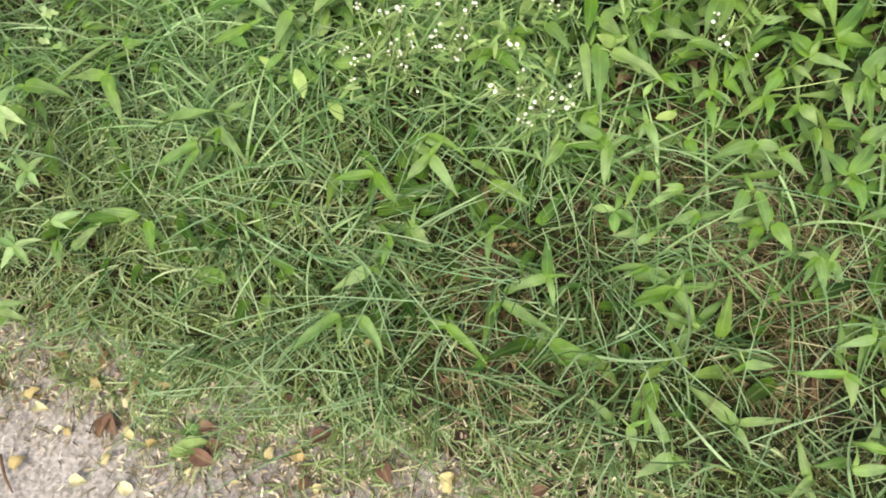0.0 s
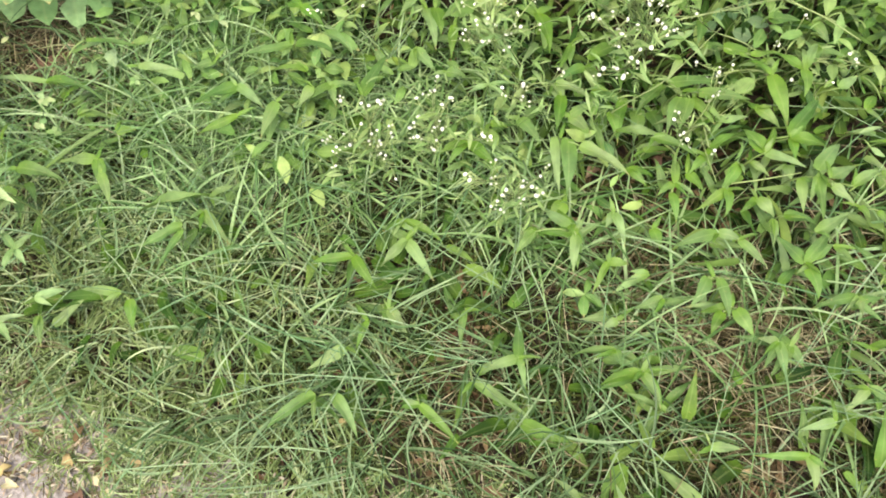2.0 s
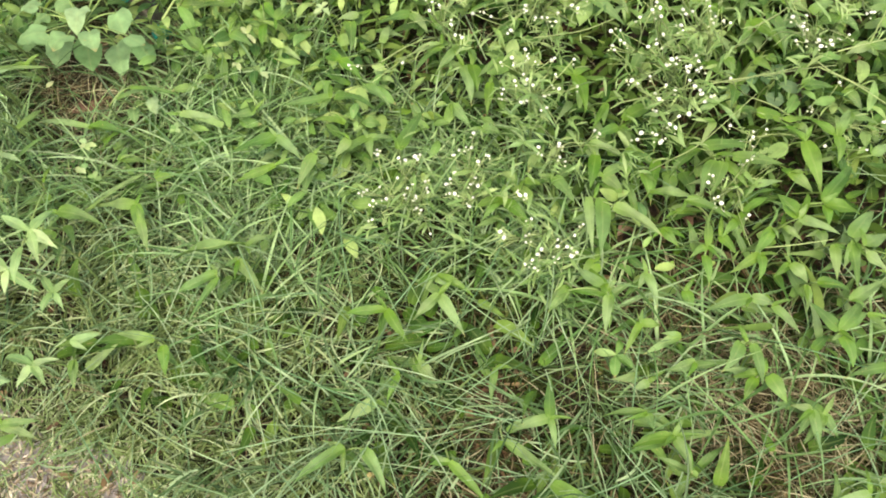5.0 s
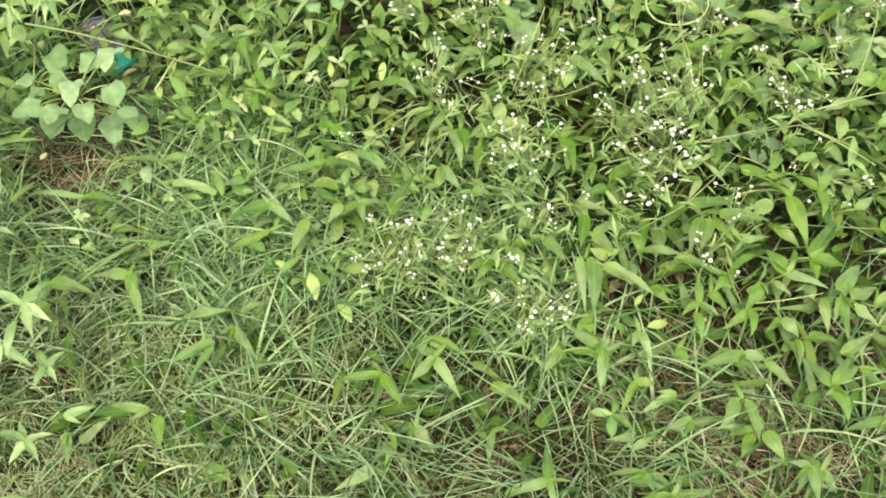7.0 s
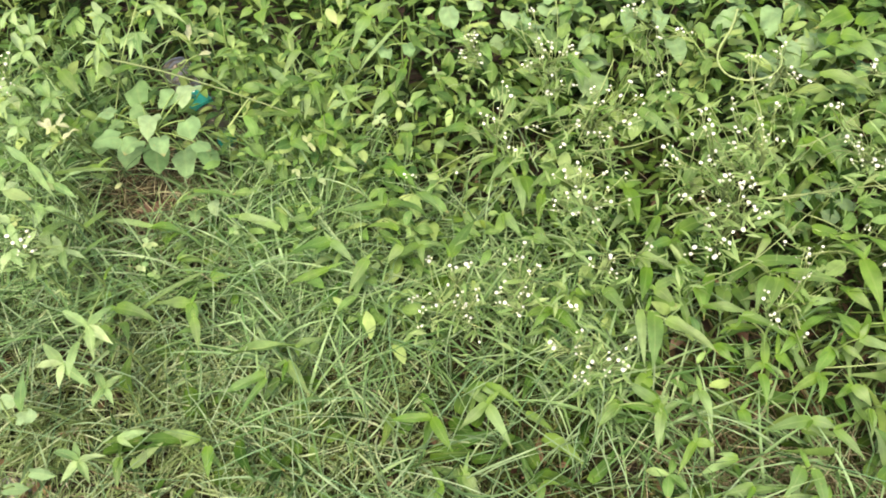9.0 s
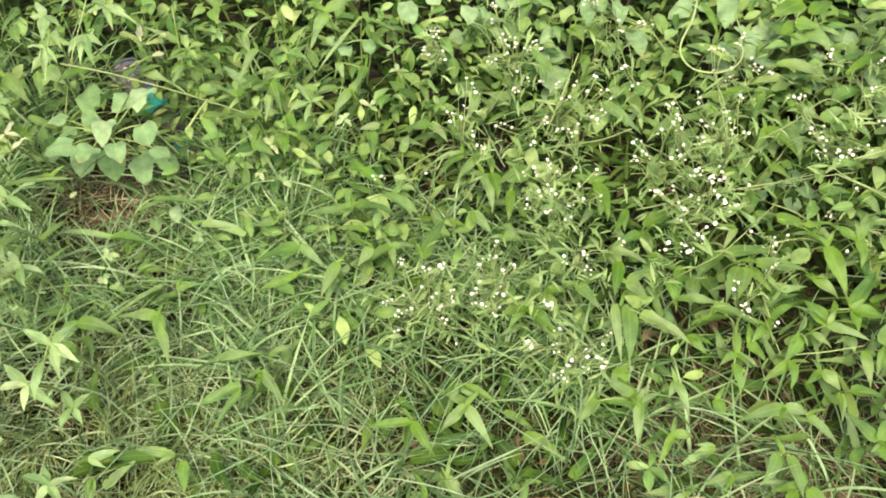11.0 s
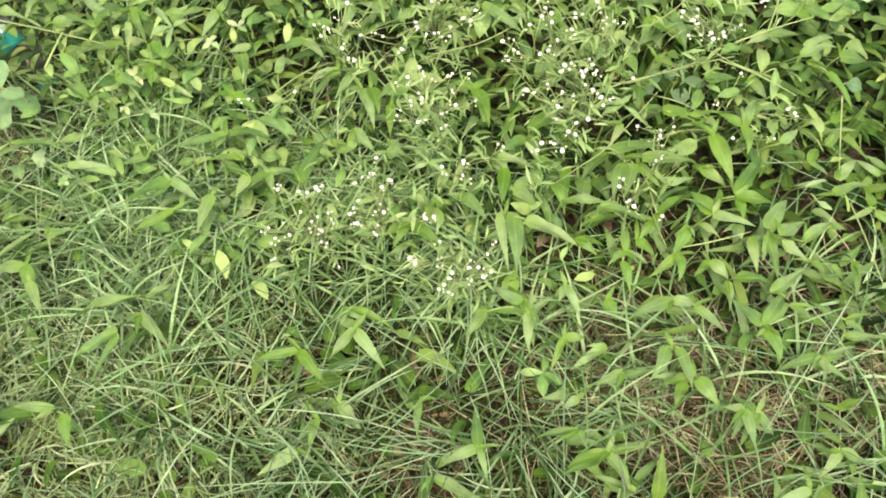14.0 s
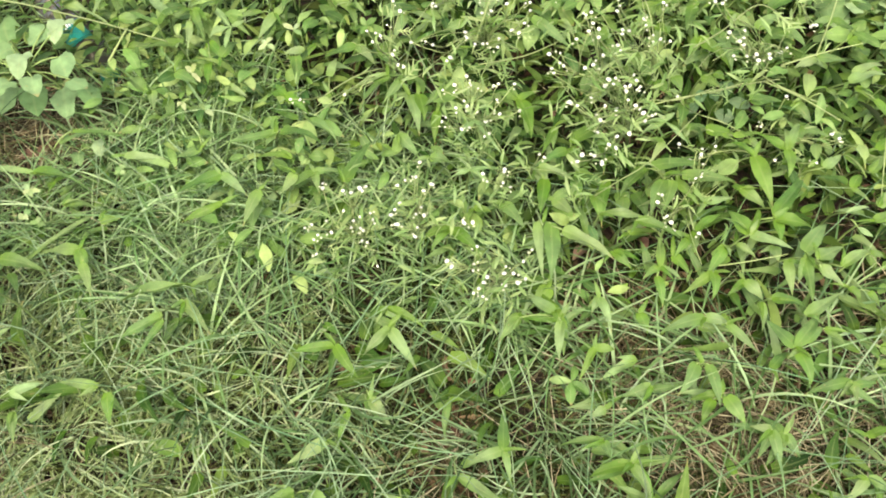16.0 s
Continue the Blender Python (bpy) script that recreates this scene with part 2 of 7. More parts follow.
M_PAVING = rough_material("worn_concrete", [(0.3, (0.1, 0.09, 0.087)), (0.5, (0.2, 0.183, 0.18)), (0.72, (0.33, 0.305, 0.3))], 6.0, 180.0, 0.003, speckle=0.5)
M_CHAFF = leaf_material("chaff", (0.1, 0.065, 0.045), (0.33, 0.27, 0.2), (0.6, 0.55, 0.45), 0.05, 0.85, island=True, vein=0)


# ---- building blocks ----
def mesh_of(name, verts, faces, material, uvs=None, smooth=True):
    me = bpy.data.meshes.new(name)
    me.from_pydata([tuple(v) for v in verts], [], faces)
    if uvs is not None:
        layer = me.uv_layers.new(name="UVMap")
        idx = np.empty(len(me.loops), dtype=np.int32)
        me.loops.foreach_get("vertex_index", idx)
        layer.data.foreach_set("uv", np.asarray(uvs, dtype=np.float32)[idx].ravel())
    me.materials.append(material)
    if smooth:
        me.polygons.foreach_set("use_smooth", [True] * len(me.polygons))
    me.update()
    return me


def part(name, me, parent, label="", matrix=None):
    ob = new(name, me)
    ob.parent = parent
    if matrix is not None:
        ob.matrix_basis = matrix
    return tagged(ob, label) if label else ob


OUTLINES = {  # half width along the leaf, from its foot to its tip
    "broad": [0.6, 0.97, 1.0, 0.9, 0.75, 0.58, 0.38, 0.18, 0.0],
    "young": [0.6, 0.92, 1.0, 0.95, 0.82, 0.64, 0.43, 0.2, 0.0],
    "sage": [0.3, 0.75, 1.0, 0.97, 0.84, 0.64, 0.42, 0.2, 0.0],
    "pale": [0.15, 0.66, 0.95, 1.0, 0.85, 0.52, 0.0],
    "oval": [0.12, 0.62, 0.93, 1.0, 0.88, 0.58, 0.0],
    "heart": [0.62, 1.0, 1.0, 0.93, 0.76, 0.46, 0.0],
    "clover": [0.10, 0.60, 0.92, 1.0, 0.98, 0.72, 0.0],
    "strap": [0.75, 0.95, 1.0, 0.95, 0.85, 0.60, 0.0],
    "yellow": [0.12, 0.62, 0.93, 1.0, 0.88, 0.58, 0.0],
    "lobe": [0.25, 0.55, 0.9, 1.0, 0.8, 0.5, 0.0],
}


ASPECT = {"yellow": 0.5, "sage": 0.28, "pale": 0.45, "broad": 0.28, "young": 0.3, "oval": 0.5, "heart": 0.9, "clover": 0.85, "strap": 0.09, "lobe": 0.22}


def leaf_mesh(kind, material, arch, fold, wave, rng):
    """A leaf one metre long and wide, from (0,0,0) to (1,0,0): arched, folded on the midrib, its rim waved."""
    half = OUTLINES[kind]
    verts, uvs, faces, n = [], [], [], len(half)
    phase = rng.uniform(0, 6.28)
    side = rng.uniform(-0.06, 0.06)
    for i, w in enumerate(half):
        s = i / (n - 1)
        mid = 4 * arch * s * (1 - s) ** 0.8
        bend = side * math.sin(math.pi * s)
        for v in (-1, -0.5, 0, 0.5, 1):
            back = -0.07 * abs(v) * (1 - s) if kind == "heart" and i == 0 else 0
            z = mid + ASPECT[kind] * w * (fold * abs(v) * 0.5 + wave * math.sin(phase + 9 * s + 2 * v) * abs(v))
            verts.append((s + back * 1.5, 0.5 * v * w + bend, z))
            uvs.append((s, 0.5 + 0.5 * v))
    for i in range(n - 1):
        for j in range(4):
            a = i * 5 + j
            faces.append((a, a + 1, a + 6, a + 5))
    return mesh_of("leaf", verts, faces, material, uvs)


rng = random.Random(7)
KIND_MATERIAL = {"yellow": M_YELLOW, "sage": M_SAGE, "pale": M_PALE, "broad": M_BROAD, "young": M_YOUNG, "oval": M_OVAL, "heart": M_HEART, "clover": M_CLOVER, "strap": M_BROAD, "lobe": M_FERNY}
LEAVES = {k: [leaf_mesh(k, m, rng.uniform(0.02, 0.17) * (0.5 if k == "strap" else 1.0), rng.uniform(0.0, 0.45) if k not in ("heart", "clover") else rng.uniform(-0.25, 0.1),
                        rng.uniform(0.04, 0.2), rng) for _ in range(12)] for k, m in KIND_MATERIAL.items()}
YELLOW_LEAVES = [leaf_mesh("oval", M_YELLOW, rng.uniform(0.05, 0.2), rng.uniform(-0.2, 0.4), 0.02, rng) for _ in range(4)]


def span(base, tip, width, roll):
    """The matrix that lays a leaf from base to tip."""
    base, tip = Vector(base), Vector(tip)
    x = tip - base
    length = max(x.length, 1e-4)
    x = x / length
    y = Vector((0, 0, 1)).cross(x)
    y = y.normalized() if y.length > 1e-3 else Vector((0, 1, 0))
    y = Matrix.Rotation(roll, 3, x) @ y
    z = x.cross(y)
    m = Matrix((x * length, y * width, z * length)).transposed().to_4x4()
    m.translation = base
    return m


def tube(name, points, radii, material, sides=5):
    """A thin stem along the points."""
    verts, faces = [], []
    pts = [Vector(p) for p in points]
    for i, p in enumerate(pts):
        d = (pts[min(i + 1, len(pts) - 1)] - pts[max(i - 1, 0)]).normalized()
        a = d.orthogonal().normalized()
        b = d.cross(a)
        for k in range(sides):
            t = 2 * math.pi * k / sides
            verts.append(p + (a * math.cos(t) + b * math.sin(t)) * radii[i])
    for i in range(len(pts) - 1):
        for k in range(sides):
            q = (k + 1) % sides
            faces.append((i * sides + k, i * sides + q, (i + 1) * sides + q, (i + 1) * sides + k))
    faces.append(tuple(range(sides))[::-1])
    faces.append(tuple(range((len(pts) - 1) * sides, len(pts) * sides)))
    return mesh_of(name, verts, faces, material)


def bow(a, b, sag, n=6):
    """Points on a gentle curve from a to b."""
    a, b = Vector(a), Vector(b)
    return [a.lerp(b, i / (n - 1)) + Vector(sag) * math.sin(math.pi * i / (n - 1)) for i in range(n)]


WORDS = {
    "broad": ("broadleaf_weed", "green creeping shoot with broad pointed leaves", "weed", "broadleaf shoots"),
    "young": ("young_weed", "yellow-green young shoot with broad soft leaves", "weed", "young shoots"),
    "oval": ("herb", "small pale green herb with oval leaves among grass", "weed", "small leafy herbs"),
    "pale": ("herb", "small herb with cream-green young leaves on thin stems", "weed", "small leafy herbs"),
    "sage": ("lance_leaved_weed", "upright weed with whorls of pale lance-shaped leaves", "weed", "lance-leaved weeds"),
    "heart": ("round_leaved_weed", "pale green weed with large rounded soft leaves", "weed", "round-leaved weeds"),
    "clover": ("clover", "dull blue-green clover with rounded leaflets near the soil", "weed", "clovers"),
    "yellow": ("yellowing_herb", "thin herb with small yellowed oval leaves", "weed", "yellowing herbs"),
    "strap": ("strap_leaved_weed", "single long arching strap leaf above the turf", "weed", "strap-leaved weeds"),
}


def weed(kind, x, y, h, leaves):
    """One rooted shoot: its stem, and leaves given as tip from the node (dx, dy, dz), width, and perhaps the leaf's own foot."""
    name, label, category, group = WORDS[kind]
    root = tagged(new(name), label, category, group)
    root.location = (x, y, 0.0)
    foot = Vector((rng.uniform(-0.025, 0.025), rng.uniform(0.0, 0.05), -0.004))
    node = Vector((0, 0, h))
    part("stem", tube("stem", bow(foot, node, (rng.uniform(-0.01, 0.01), 0.01, 0.01)), [0.0016, 0.0016, 0.0015, 0.0014, 0.0012, 0.001], M_STEM), root)
    for dx, dy, dz, w, *own in leaves:
        base = node.copy()
        if own:
            base = Vector((own[0], own[1], h))
            part("leaf_stalk", tube("leaf_stalk", bow(node - Vector((0, 0, 0.012)), base, (0, 0, 0.006), 5), [0.0011] * 5, M_STEM), root)
        part("leaf", rng.choice(LEAVES[kind]), root, matrix=span(base, node + Vector((dx, dy, dz)), w * (0.86 if kind in ("broad", "young") else 1.0), rng.uniform(-0.3, 0.3)))
    if kind in ("broad", "young"):                           # a small clasping leaf at the top, older ones below
        turn = rng.uniform(0, 6.28)
        for u, long in ((1.0, 0.024), (0.6, 0.045)):
            a = foot.lerp(node, u)
            tip = a + Vector((math.cos(turn), math.sin(turn), rng.uniform(-0.1, 0.3))) * long * rng.uniform(0.8, 1.25)
            part("leaf", rng.choice(LEAVES["young" if u == 1.0 else "broad"]), root, matrix=span(a, tip, long * rng.uniform(0.2, 0.28), rng.uniform(-0.4, 0.4)))
            turn += rng.uniform(1.8, 2.8)
    return root


# ---- ground and paving ----
def edge(x):
    """Where the grass begins, beside the paving."""
    return 0.228 - 0.31 * x + 0.02 * math.sin(9 * x) + 0.012 * math.sin(31 * x + 1)


def make_ground():
    xs = np.concatenate([[-300, -80, -20, -6, -3], np.arange(-1.6, 1.61, 0.04), [3, 6, 20, 80, 300]])
    ys = np.concatenate([[-300, -80, -20, -6, -2, -0.5], np.arange(0.0, 2.6, 0.04), [3.5, 6, 20, 80, 300]])
    verts, faces = [], []
    for yy in ys:
        for xx in xs:
            near = abs(xx) < 1.7 and -0.1 < yy < 2.7
            z = 0.012 * noise.noise((xx * 5, yy * 5, 0)) + 0.006 * noise.noise((xx * 19, yy * 19, 3)) if near else 0.0
            z -= 0.012
            verts.append((xx, yy, min(z, -0.008) if yy < edge(xx) + 0.12 else z))
    nx = len(xs)
    for j in range(len(ys) - 1):
        for i in range(nx - 1):
            a = j * nx + i
            faces.append((a, a + 1, a + nx + 1, a + nx))
    tagged(new("ground", mesh_of("ground", verts, faces, M_SOIL)), "dark red-brown soil with crumbs between the weeds", "ground", kind="structure")


def make_paving():
    xs = np.concatenate([[-30, -12, -5, -2], np.arange(-1.2, 1.21, 0.03), [2, 5, 12, 30]])
    verts, faces = [], []
    for xx in xs:
        far = edge(float(xx)) + (0.09 if xx < -0.1 else max(0.03, 0.09 - 0.45 * (xx + 0.1))) + 0.025 * noise.noise((xx * 14, 0, 5))
        for yy in (far, far - 0.02, far - 0.15, far - 2.4):
            z = 0.001 if yy == far else 0.003 + 0.0015 * noise.noise((xx * 11, yy * 11, 9))
            verts.append((xx, yy, z))
        verts.append((xx, far - 2.4, -0.08))
        verts.append((xx, far, -0.08))
    for i in range(len(xs) - 1):
        a, b = i * 6, (i + 1) * 6
        for k in range(6):
            q = (k + 1) % 6
            faces.append((a + k, a + q, b + q, b + k))
    tagged(new("pavement", mesh_of("pavement", verts, faces, M_PAVING, smooth=False)), "worn grey-pink concrete path edge with grit", "pavement", kind="structure")


make_ground()
make_paving()


# ---- turf ----
def ribbons(name, root, heading, rise, fall, length, width, material, segs=5, twist=None, taper=0.7):
    """Many grass blades in one mesh: from root, along heading, the slope going from rise to fall (radians)."""
    n = len(root)
    s = np.linspace(0, 1, segs + 1)
    pts = np.zeros((n, segs + 1, 3))
    pts[:, 0] = root
    step = (length / segs)[:, None]
    turn = heading[:, None] + (np.zeros(n) if twist is None else twist)[:, None] * s[None, :]
    slope = rise[:, None] + (fall - rise)[:, None] * s[None, :]
    d = np.stack([np.cos(turn) * np.cos(slope), np.sin(turn) * np.cos(slope), np.sin(slope)], -1)
    pts[:, 1:] = root[:, None, :] + np.cumsum(d[:, :-1] * step[..., None], 1)
    pts[..., 2] = np.maximum(pts[..., 2], 0.002)
    lean = np.random.uniform(-0.6, 0.6, n)[:, None]
    side = np.stack([-np.sin(turn) * np.cos(lean), np.cos(turn) * np.cos(lean), np.sin(lean) + 0 * turn], -1)
    prof = np.clip(np.minimum(0.6 + 2.2 * s, 1.25 * (1 - s) ** taper), 0.04, 1.0)
    w = 0.5 * width[:, None] * prof[None, :]
    dip = np.zeros_like(pts)
    dip[..., 2] = -0.5 * w
    v = np.stack([pts - side * w[..., None], pts + dip, pts + side * w[..., None]], 2).reshape(-1, 3)
    base = (np.arange(n) * (segs + 1) * 3)[:, None, None]
    k = (np.arange(segs) * 3)[None, :, None]
    q = np.array([[0, 1, 4, 3], [1, 2, 5, 4]]).reshape(1, 1, 2, 4)
    f = (base + k)[..., None] + q
    f = f.reshape(-1, 4)
    me = bpy.data.meshes.new(name)
    me.vertices.add(len(v))
    me.vertices.foreach_set("co", v.astype(np.float32).ravel())
    me.loops.add(f.size)
    me.loops.foreach_set("vertex_index", f.astype(np.int32).ravel())
    me.polygons.add(len(f))
    me.polygons.foreach_set("loop_start", np.arange(0, f.size, 4, dtype=np.int32))
    me.polygons.foreach_set("use_smooth", np.ones(len(f), dtype=bool))
    me.materials.append(material)
    me.update(calc_edges=True)
    me.validate()
    return new(name, me)


# dark gaps between the plants: x, y, radius
BARE_SPOTS = ((-0.547, 0.984, 0.085), (-0.485, 0.962, 0.07))          # brown soil showing beside the heart-leaved plant
TURF_GAPS = ((0.459, 0.637, 0.02), (0.378, 0.591, 0.015), (0.274, 0.521, 0.018), (0.378, 0.488, 0.025), (0.568, 0.566, 0.02), (0.069, 0.515, 0.014), (-0.019, 0.483, 0.014), (-0.098, 0.525, 0.016), (-0.134, 0.651, 0.014), (0.424, 0.569, 0.011), (0.459, 0.497, 0.019), (0.483, 0.45, 0.022), (0.46, 0.709, 0.013), (0.23, 0.469, 0.017), (0.164, 0.489, 0.014), (0.498, 0.63, 0.035), (0.338, 0.557, 0.03), (0.247, 0.648, 0.035), (0.195, 0.595, 0.03), (-0.07, 0.64, 0.025), (0.366, 0.724, 0.055), (0.266, 0.675, 0.06), (0.61, 0.717, 0.04), (0.547, 0.616, 0.05), (0.284, 0.709, 0.028), (0.2, 0.615, 0.028), (0.283, 0.585, 0.028))
WEED_GAPS = ((-0.454, 1.14, 0.04), (0.39, 0.971, 0.02), (0.271, 0.824, 0.013), (0.565, 0.831, 0.014), (0.087, 1.057, 0.018), (0.004, 1.043, 0.016), (0.314, 0.773, 0.013), (0.417, 0.775, 0.015), (0.216, 0.903, 0.012), (0.653, 1.021, 0.014), (0.307, 0.825, 0.01), (0.565, 0.793, 0.014), (-0.05, 1.066, 0.016), (-0.49, 1.18, 0.04), (-0.536, 1.254, 0.085), (0.376, 0.933, 0.05), (0.081, 0.999, 0.035), (-0.051, 1.002, 0.03), (-0.135, 0.888, 0.03), (0.567, 0.917, 0.03), (-0.379, 1.383, 0.05), (-0.322, 1.424, 0.035), (0.03, 1.07, 0.03), (0.644, 1.061, 0.03), (0.114, 0.94, 0.03), (0.672, 1.051, 0.025), (0.456, 1.204, 0.03))
WEED_GAPS += ((-0.393, 1.38, 0.045), (-0.298, 1.25, 0.04), (0.621, 1.323, 0.05))
HOLLOWS = BARE_SPOTS + TURF_GAPS + WEED_GAPS


def growth_line(x):
    """How far back the turf reaches before the leafy weeds close in."""
    if x < -0.1:
        return 0.86 + 0.9 * min(-0.1 - x, 0.28)
    return 0.86 - 1.5 * min(max(x - 0.14, 0.0), 0.17) - 0.3 * max(min(x, 0.8) - 0.31, 0.0)


def turf_density(x, y):
    """How thick the thin-bladed grass stands: full in the front and left, thin among the broad weeds and on bare spots."""
    d = 1.0
    back = growth_line(x) + 0.04
    if y > back:
        d *= max(0.06, 1 - (y - back) / 0.12)
    if x > 0.14:
        d *= max(0.22, 0.8 - (x - 0.14) * 2.4) if y > 0.56 else max(0.5, 1.0 - (x - 0.14) * 1.3)
    if x > 0.04:
        d *= 0.8
    d *= min(1.0, max(0.6 if y < edge(x) + 0.3 else 0.16, 0.62 + 2.1 * noise.noise((x * 11.0, y * 11.0, 3.7))))
    for bx, by, r in ((0.43, 0.44, 0.09), (0.41, 0.34, 0.05), (0.09, 0.395, 0.05), (0.29, 0.6, 0.06), (-0.5, 1.0, 0.13), (0.1, 0.5, 0.03), (0.5, 0.33, 0.05)):
        g = math.hypot(x - bx, y - by)
        if g < r:
            d *= 0.28
    for hx, hy, r in HOLLOWS:
        if math.hypot(x - hx, y - hy) < r * 1.1:
            d *= 0.2
    if y < edge(x) + 0.08 and x < 0.12:
        d *= max(0.0, min(1.0, (y - edge(x) - 0.008) / 0.1)) ** 1.4
    return d


def sow(count, inside, x0, x1, y0, y1):
    """Root places, as thick as inside(x, y) says."""
    got = []
    while len(got) < count:
        x, y = rng.uniform(x0, x1), rng.uniform(y0, y1)
        if rng.random() < inside(x, y):
            got.append((x, y))
    return np.array(got)


def make_turf(name, label, count, inside, box, material, blade, width, spread, trodden=True):
    """Tillers: a leaning stem with blades to both sides of it."""
    at = sow(count, inside, *box)
    R, Hd, Ri, Fa, Ln, Wd, Tw = [], [], [], [], [], [], []
    for x, y in at:
        head = 7.0 * noise.noise((x * 7.0, y * 7.0, 9.1)) + rng.gauss(0.0, 1.0)     # neighbours lean alike
        lean = rng.uniform(0.1, 0.95)
        short = min(1.0, max(0.25, (y - edge(x)) / 0.2)) if trodden and x < 0.22 else 1.0            # trodden short beside the path
        stem = rng.uniform(0.035, 0.08) * spread * short
        R.append((x, y, 0.0)); Hd.append(head); Ri.append(lean); Fa.append(lean * 0.3); Ln.append(stem); Wd.append(width * 0.55); Tw.append(0)
        for k in range(rng.randint(4, 6)):
            s = rng.uniform(0.15, 1.0)
            px = x + math.cos(head) * math.cos(lean * 0.7) * stem * s
            py = y + math.sin(head) * math.cos(lean * 0.7) * stem * s
            R.append((px, py, math.sin(lean * 0.7) * stem * s))
            Hd.append(head + (1 if k % 2 else -1) * rng.uniform(0.2, 1.1))
            Ri.append(rng.uniform(0.0, 1.0)); Fa.append(rng.uniform(-1.0, 0.3))
            Ln.append(blade * rng.uniform(0.55, 1.35) * short); Wd.append(width * rng.uniform(0.6, 1.2)); Tw.append(rng.uniform(-1.0, 1.0) * rng.choice((1, 1, 2)))
    a = [np.array(v, dtype=float) for v in (R, Hd, Ri, Fa, Ln, Wd, Tw)]
    ob = ribbons(name, *a[:6], material, 7, a[6])
    return tagged(ob, label, "grass", kind="stuff")


make_turf("couch_grass", "tangled blue-green couch grass with thin arching blades", 800, lambda x, y: turf_density(x, y) * (1.0 if x > -0.2 or y > 0.68 else 0.3) * max(0.0, min(1.0, (y - edge(x) - (0.075 if x < 0.1 else 0.0)) / 0.08)),
          (-1.0, 1.1, 0.0, 1.25), M_GRASS, 0.11, 0.003, 1.75)
# this low layer has the turf's depth shade in its blade colour
make_turf("old_grass", "old grass blades low in the turf, coloured dark as shade", 2600, lambda x, y: (0.15 if any(math.hypot(x - hx, y - hy) < r for hx, hy, r in HOLLOWS) else 1.0) * (1.0 if y < growth_line(x) + 0.08 else 0.1) * (1.0 if x > -0.25 else 0.6) * max(0.0, min(1.0, (y - edge(x) - 0.06) / 0.08)),
          (-1.0, 1.1, 0.0, 1.25), M_OLD_SHADED_GRASS, 0.06, 0.0026, 0.5)
make_turf("lawn_grass", "fine yellow-green lawn grass along the path", 1600, lambda x, y: turf_density(x, y) * (1.0 if x < -0.18 else 0.45 if x < 0.0 else 0.1 if x < 0.15 else 0.04) * (1.0 if y < 0.68 else 0.35),
          (-1.1, 0.9, 0.0, 1.2), M_LAWN, 0.07, 0.0029, 0.9)

make_turf("verge_grass", "short trodden grass thinning out onto the path", 1250, lambda x, y: (1.0 if -0.006 < y - edge(x) < 0.11 else max(0.0, 1.0 - (y - edge(x) - 0.11) / 0.06) if y > edge(x) else 0.0),
          (-1.1, 0.55, 0.0, 0.75), M_LAWN, 0.031, 0.002, 0.4, False)


def make_straw():
    spots = ((0.42, 0.44, 0.12, 320), (0.43, 0.34, 0.1, 110), (0.09, 0.395, 0.08, 150), (0.29, 0.61, 0.08, 110), (-0.5, 0.99, 0.15, 520), (-0.47, 0.93, 0.1, 200), (0.3, 0.33, 0.14, 40), (0.55, 0.3, 0.12, 80), (0.62, 0.52, 0.12, 120), (0.340, 0.513, 0.08, 120), (0.454, 0.473, 0.08, 120), (0.377, 0.462, 0.08, 120), (0.323, 0.573, 0.08, 120), (0.595, 0.559, 0.07, 110), (0.582, 0.482, 0.07, 110), (0.537, 0.481, 0.07, 110))
    R, Hd, Ri, Fa, Ln, Wd, Tw = [], [], [], [], [], [], []
    def add(x, y, z, long):
        R.append((x, y, z)); Hd.append(rng.uniform(0, 6.28)); Ri.append(rng.uniform(-0.05, 0.5)); Fa.append(rng.uniform(-0.5, 0.1))
        Ln.append(rng.uniform(0.4, 1.3) * long); Wd.append(rng.uniform(0.0008, 0.0018)); Tw.append(rng.uniform(-0.7, 0.7))
    for x, y, r, n in spots:
        for _ in range(n):
            add(rng.gauss(x, r * 0.6), rng.gauss(y, r * 0.6), rng.uniform(0.006, 0.04), 0.07)
    for _ in range(1000):
        x = rng.uniform(-0.9, 1.0)
        add(x, rng.uniform(edge(x) - 0.01, 1.15), rng.uniform(0.002, 0.03), 0.055)
    for _ in range(2600):
        x = rng.uniform(-0.9, 0.4)
        add(x, edge(x) + rng.gauss(0.01, 0.04), 0.006, 0.022)
    a = [np.array(v, dtype=float) for v in (R, Hd, Ri, Fa, Ln, Wd, Tw)]
    tagged(ribbons("dry_straw", *a[:6], M_STRAW, 4, a[6]), "dry brown straw and dead grass stems on the soil", "straw", kind="stuff")


make_straw()


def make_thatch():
    """Rotting dead grass under the green, its brown darkened further to deepen the shade."""
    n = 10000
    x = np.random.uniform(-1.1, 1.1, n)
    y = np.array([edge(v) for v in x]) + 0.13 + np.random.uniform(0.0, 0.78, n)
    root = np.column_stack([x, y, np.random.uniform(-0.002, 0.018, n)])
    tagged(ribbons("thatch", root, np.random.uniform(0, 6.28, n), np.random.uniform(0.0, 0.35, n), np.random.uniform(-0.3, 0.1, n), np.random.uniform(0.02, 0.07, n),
                   np.random.uniform(0.0012, 0.003, n), M_THATCH, 3, np.random.uniform(-0.7, 0.7, n)), "brown rotting thatch beneath the turf, darkened as shade", "thatch", kind="stuff")


make_thatch()


